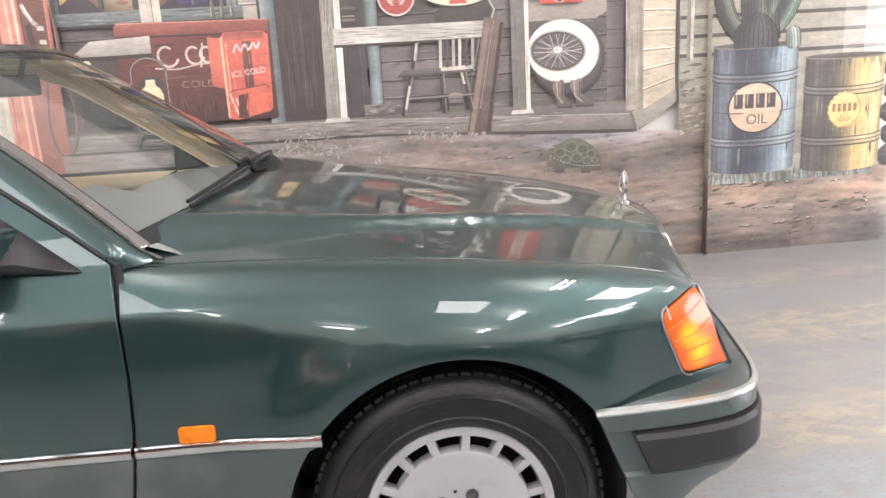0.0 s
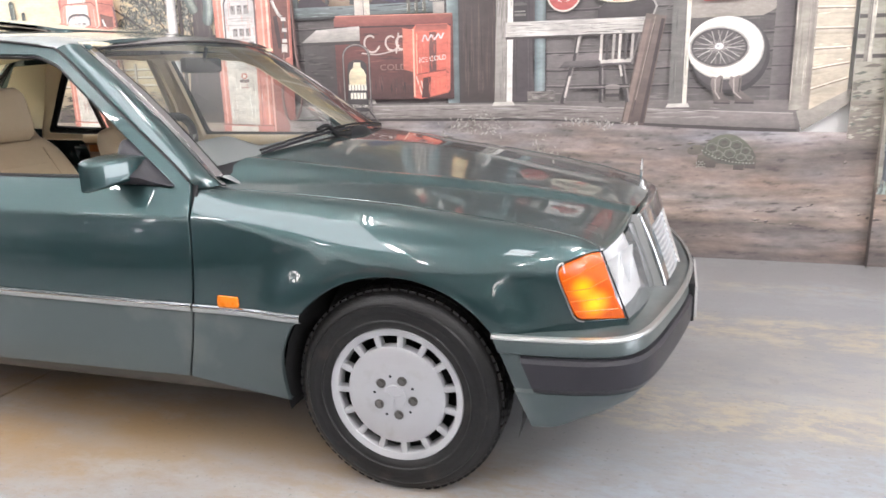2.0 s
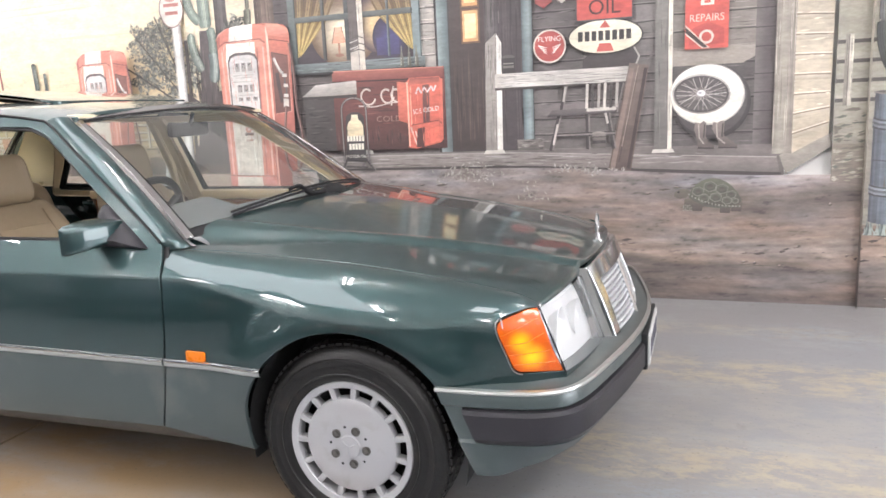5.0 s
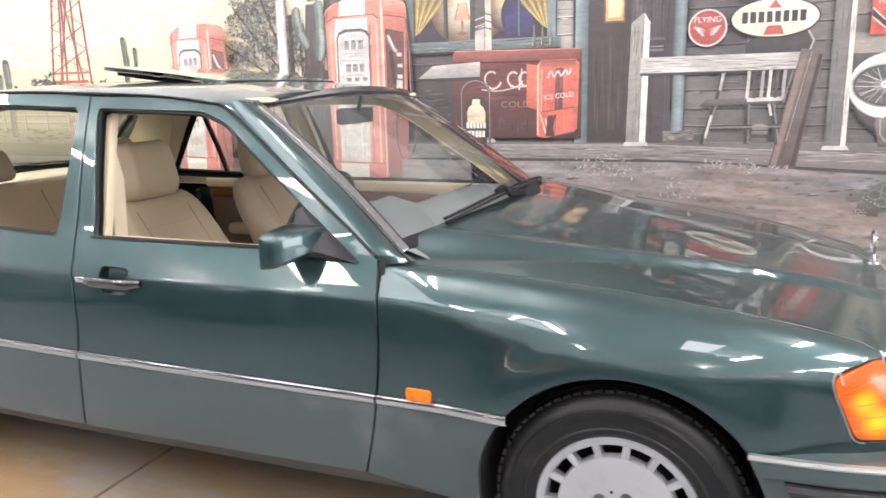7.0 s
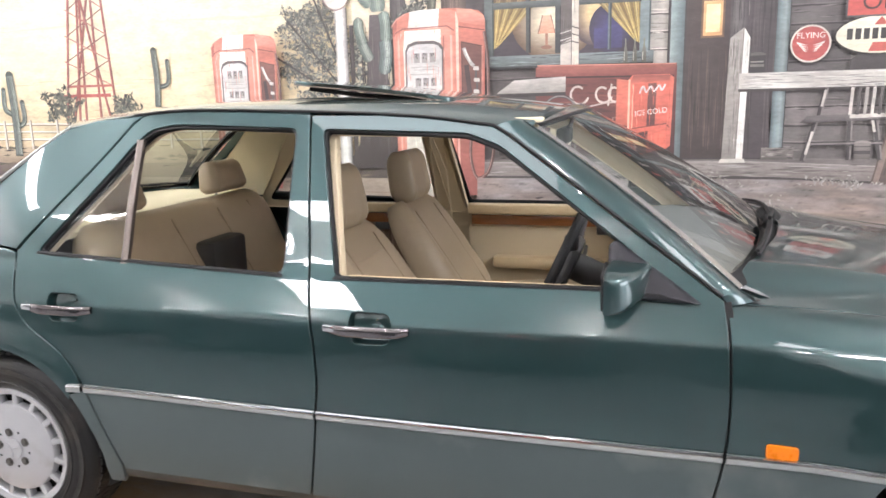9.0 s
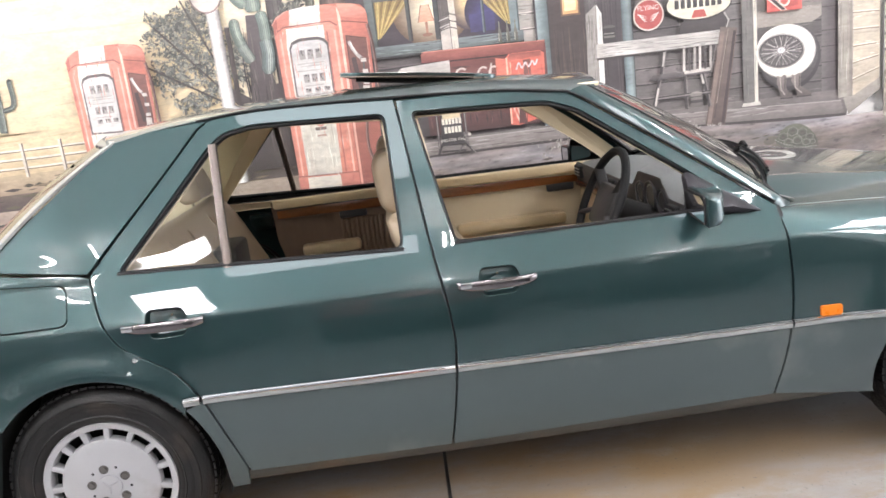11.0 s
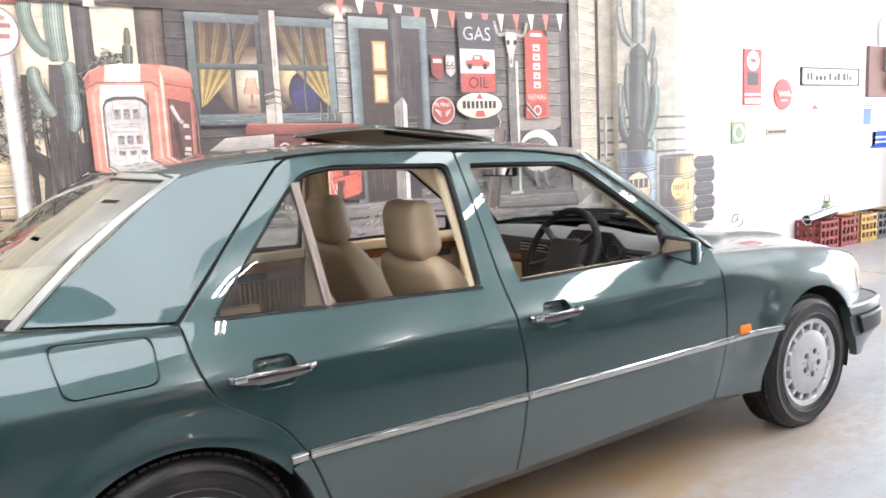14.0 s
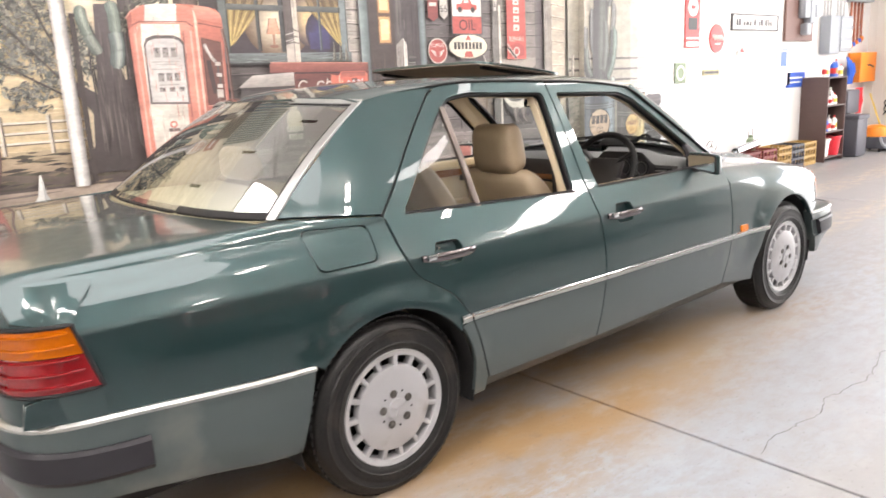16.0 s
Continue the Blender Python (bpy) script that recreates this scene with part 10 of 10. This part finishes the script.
# vacuum cleaner and broom in the corner
vac = empty("vacuum_cleaner", 8.85, 1.86, 0, "orange and grey drum vacuum cleaner", "vacuum cleaner")
m = Matrix.Translation((8.85, 1.86, 0.05))
part("drum", add_lathe(bmesh.new(), [(0, 0), (0.17, 0.0), (0.18, 0.02), (0.18, 0.20), (0, 0.20)], m, 24), DARKGREY, vac)
part("motor_head", add_lathe(bmesh.new(), [(0.185, 0.19), (0.185, 0.25), (0.16, 0.33), (0.08, 0.37), (0, 0.37)], m, 24), ORANGE, vac)
for a in (45, 135, 225, 315):
    c = Vector((8.85 + 0.15 * math.cos(radians(a)), 1.86 + 0.15 * math.sin(radians(a)), 0.025))
    part("castor", add_lathe(bmesh.new(), [(0, -0.012), (0.025, -0.012), (0.025, 0.012), (0, 0.012)], Matrix.Translation(c) @ Matrix.Rotation(radians(90), 4, "X"), 12), RUBBER, vac)
part("vacuum_hose", tube(spline([(8.72, 1.74, 0.22), (8.60, 1.66, 0.14), (8.72, 1.60, 0.05), (8.95, 1.62, 0.10), (9.02, 1.72, 0.45)], 26), 0.022, 8), GREYBOX, vac)
br = part("broom_stick", tube([(9.0, 1.72, 0.03), (9.22, 2.12, 0.90)], 0.012, 8), YELLOWPL, None)
tagged(br, "yellow broom stick leaning in the corner", "broom")
part("broom_head", box(8.93, 1.60, 0.0, 9.07, 1.84, 0.06, bevel=0.01), DARKGREY, br)

# on the end wall
reel = empty("hose_reel", ROOM_E - 0.06, 1.78, 1.15, "red hose reel on the end wall", "hose reel")
m = Matrix.Translation((ROOM_E - 0.002, 1.78, 1.15)) @ Matrix.Rotation(radians(-90), 4, "Y")
part("reel_drum", add_lathe(bmesh.new(), [(0, 0.0), (0.10, 0.0), (0.10, 0.02), (0.06, 0.02), (0.06, 0.10), (0.10, 0.10), (0.10, 0.12), (0, 0.12)], m, 24), plain("reel_red", (150, 44, 40), 0.4), reel)
part("reel_hose", tube([(ROOM_E - 0.08, 1.72, 1.07), (ROOM_E - 0.09, 1.66, 0.85)], 0.014, 8), SIGNDARK, reel)
hose = part("coiled_hose", tube([(ROOM_E - 0.06, 1.70 + 0.22 * math.cos(a) , 0.55 + 0.09 * math.sin(a) + 0.004 * k) for k, a in enumerate([2 * math.pi * j / 24 for j in range(60)])], 0.010, 8), RUBBER, None)
tagged(hose, "black air hose coiled on the end wall", "hose")
for y in (1.52, 1.42):
    pipe([(ROOM_E - 0.03, y, 0.75), (ROOM_E - 0.03, y, 1.55), (ROOM_E - 0.03, y - 0.05, 1.9), (ROOM_E - 0.03, y - 0.05, CEIL)], 0.009, SIGNDARK, "dark cable running up the end wall", "wall_cable")
for k in range(6):
    y = 1.36 + 0.155 * k
    ob = part("wall_rib", box(ROOM_E - 0.012, y, 0.0, ROOM_E - 0.001, y + 0.05, CEIL), PANELWALL, None, smooth=False)
    tagged(ob, "raised rib of the cream wall panel", "trim", kind="structure")
ob = part("door_jamb", box(ROOM_E - 0.10, 1.20, 0.0, ROOM_E + 0.25, 1.30, 4.1, bevel=0.006), plain("jamb_brown", (150, 118, 104), 0.5), None)
tagged(ob, "brown painted steel door jamb", "trim", kind="structure")


# milk crates
def crate(x, y, z, w, d, h, mat, label):
    c = empty("milk_crate", x + w / 2, y + d / 2, z, label, "crate", "crates along the wall")
    t = 0.014
    part("crate_base", box(x, y, z, x + w, y + d, z + t), mat, c, smooth=False)
    for zz in (z + 0.02, z + h * 0.34, z + h * 0.66, z + h - 0.03):
        for a in ((x, y, x + w, y + t), (x, y + d - t, x + w, y + d), (x, y + t, x + t, y + d - t), (x + w - t, y + t, x + w, y + d - t)):
            part("crate_rail", box(a[0], a[1], zz, a[2], a[3], zz + 0.03), mat, c, smooth=False)
    for k in range(5):
        xx = x + (w - 0.024) * k / 4
        for yy in (y - 0.001, y + d - t + 0.001):
            part("crate_bar", box(xx, yy, z, xx + 0.024, yy + t, z + h), mat, c, smooth=False)
    for k in range(1, 4):
        yy = y + (d - 0.024) * k / 4
        for xx in (x - 0.001, x + w - t + 0.001):
            part("crate_bar", box(xx, yy, z, xx + t, yy + 0.024, z + h), mat, c, smooth=False)


for x, mat, lab in ((4.86, CRATERED, "dark red"), (5.29, CRATERED, "dark red"), (5.72, CRATEYEL, "yellow"), (6.11, CRATEBLK, "black"), (6.49, CRATEYEL, "yellow")):
    crate(x, 1.93, 0.0, 0.37, 0.31, 0.33, mat, lab + " plastic milk crate on the floor by the wall")
tb = part("chrome_tube", add_lathe(bmesh.new(), [(0.050, -0.28), (0.058, -0.28), (0.058, 0.28), (0.050, 0.28)], Matrix.Translation((5.06, 2.05, 0.39)) @ Matrix.Rotation(radians(83), 4, "Y"), 24, closed=True), CHROME, None)
tagged(tb, "polished metal exhaust tube lying on a crate", "tube")
ob = part("lantern", add_lathe(bmesh.new(), [(0, 0.0), (0.06, 0.0), (0.065, 0.03), (0.05, 0.05), (0.055, 0.13), (0.045, 0.15), (0.02, 0.17), (0.03, 0.20), (0, 0.21)], Matrix.Translation((5.30, 2.12, 0.33)), 16), SIGNGREEN, None)
tagged(ob, "small greenish metal lantern standing on a crate", "lantern")
part("lantern_handle", tube(spline([(5.24, 2.12, 0.50), (5.26, 2.12, 0.60), (5.34, 2.12, 0.60), (5.36, 2.12, 0.50)], 12), 0.005, 6), SIGNDARK, ob)


# ---- cars parked across the lane, which the polished paint mirrors ----
DARKGLASS = material("dark_car_glass", (0.012, 0.014, 0.016), 0.04, 0, 0.1, 8.0, coat=0.6)
LAMPWHITE = material("clear_lamp", (0.62, 0.63, 0.64), 0.15, 0.3, 0.1, 20.0, coat=0.6)


def parked_car(x, y, turn, body_mat, label):
    """A plain saloon, nose along its own +x, built at the origin of its pose."""
    pc = empty("parked_car", 0, 0, 0, label, "car", "cars parked across the lane")
    length = [-2.15, -2.10, -1.9, -1.4, -0.7, 0.0, 0.8, 1.3, 1.8, 2.06, 2.15]
    wide = curve(length, [0.66, 0.76, 0.81, 0.84, 0.85, 0.85, 0.85, 0.84, 0.80, 0.72, 0.60])
    high = curve(length, [0.72, 0.86, 0.90, 0.92, 0.92, 0.91, 0.88, 0.84, 0.78, 0.70, 0.60])
    rows = []
    for k in range(41):
        u = -2.15 + 4.30 * k / 40
        w, h = wide(u), high(u)
        low = 0.24 + 0.10 * smooth01((abs(u) - 1.75) / 0.4)
        prof = [(0.0, low), (w * 0.86, low), (w * 0.97, low + 0.06), (w, 0.52), (w * 0.985, h - 0.14), (w * 0.94, h - 0.05), (w * 0.86, h), (0.0, h + 0.03)]
        rows.append([(u, p, z) for p, z in prof] + [(u, -p, z) for p, z in prof[-2:0:-1]])
    bm = loft(rows, closed_u=True)
    bm.verts.ensure_lookup_table()
    n = len(rows[0])
    bm.faces.new(bm.verts[:n])
    bm.faces.new(bm.verts[-n:])
    part("body", bm, body_mat, pc, angle=40)
    roof_rows = []
    for u, w, z in ((-1.72, 0.70, 0.90), (-1.10, 0.62, 1.30), (-0.90, 0.59, 1.37), (-0.3, 0.58, 1.40), (0.25, 0.58, 1.37), (0.42, 0.60, 1.32), (1.12, 0.72, 0.88)):
        roof_rows.append([(u, -w - 0.10 * (1.4 - z), 0.88), (u, -w, max(0.88, z - 0.03)), (u, -w * 0.9, z), (u, 0.0, z + 0.015), (u, w * 0.9, z), (u, w, max(0.88, z - 0.03)), (u, w + 0.10 * (1.4 - z), 0.88)])
    part("cabin", loft(roof_rows), body_mat, pc, angle=30)
    part("windscreen", loft([[(1.10, -0.64, 0.90), (1.10, 0.64, 0.90)], [(0.455, -0.53, 1.315), (0.455, 0.53, 1.315)]], thick=0.012), DARKGLASS, pc, "dark reflecting windscreen")
    part("rear_window", loft([[(-1.74, -0.60, 0.93), (-1.74, 0.60, 0.93)], [(-1.13, -0.50, 1.305), (-1.13, 0.50, 1.305)]], thick=0.012), DARKGLASS, pc)
    for sg in (-1, 1):
        for a0, a1, b0, b1 in ((-0.98, -0.30, -0.86, -0.28), (-0.24, 0.82, -0.22, 0.32)):
            part("side_window", loft([[(a0, sg * 0.715, 0.93), (a1, sg * 0.725, 0.93)], [(b0, sg * 0.600, 1.31), (b1, sg * 0.600, 1.31)]], thick=0.010), DARKGLASS, pc)
        part("headlamp", box(2.00, min(sg * 0.38, sg * 0.66), 0.58, 2.125, max(sg * 0.38, sg * 0.66), 0.70, bevel=0.02), LAMPWHITE, pc, "clear headlamp")
        for u in (-1.32, 1.34):
            m = Matrix.Translation((u, sg * 0.835, 0.31)) @ Matrix.Rotation(radians(90 if sg < 0 else -90), 4, "X")
            w = part("wheel", add_lathe(bmesh.new(), [(0.0, 0.004), (0.17, 0.010), (0.19, 0.0), (0.19, -0.10)], m, 24), ALLOY, pc)
            part("tyre", add_lathe(bmesh.new(), [(0.19, 0.008), (0.26, 0.022), (0.305, 0.0), (0.31, -0.09), (0.29, -0.17), (0.19, -0.18)], m, 28), TYRE, w)
    part("grille", box(2.10, -0.30, 0.56, 2.165, 0.30, 0.70, bevel=0.01), DASH, pc)
    part("bumper", box(2.06, -0.70, 0.38, 2.19, 0.70, 0.50, bevel=0.03), RUB, pc)
    pc.matrix_basis = pose(x, y, 0, 0, 0, turn)
    return pc


for px, py, ang, col, lab in ((-7.6, -6.9, 88, (0.20, 0.21, 0.22), "silver"), (-4.7, -7.0, 91, (0.05, 0.065, 0.10), "slate blue"), (-1.9, -6.9, 90, (0.20, 0.03, 0.025), "faded red"), (0.9, -7.0, 92, (0.10, 0.105, 0.11), "grey"), (3.8, -6.9, 89, (0.30, 0.29, 0.27), "cream"), (6.5, -7.0, 90, (0.08, 0.085, 0.09), "dark grey")):
    parked_car(px, py, ang, material(lab.replace(" ", "_") + "_car_paint", col, 0.30, 0.2, 0.05, 4.0, coat=1.0), lab + " saloon parked across the workshop lane")
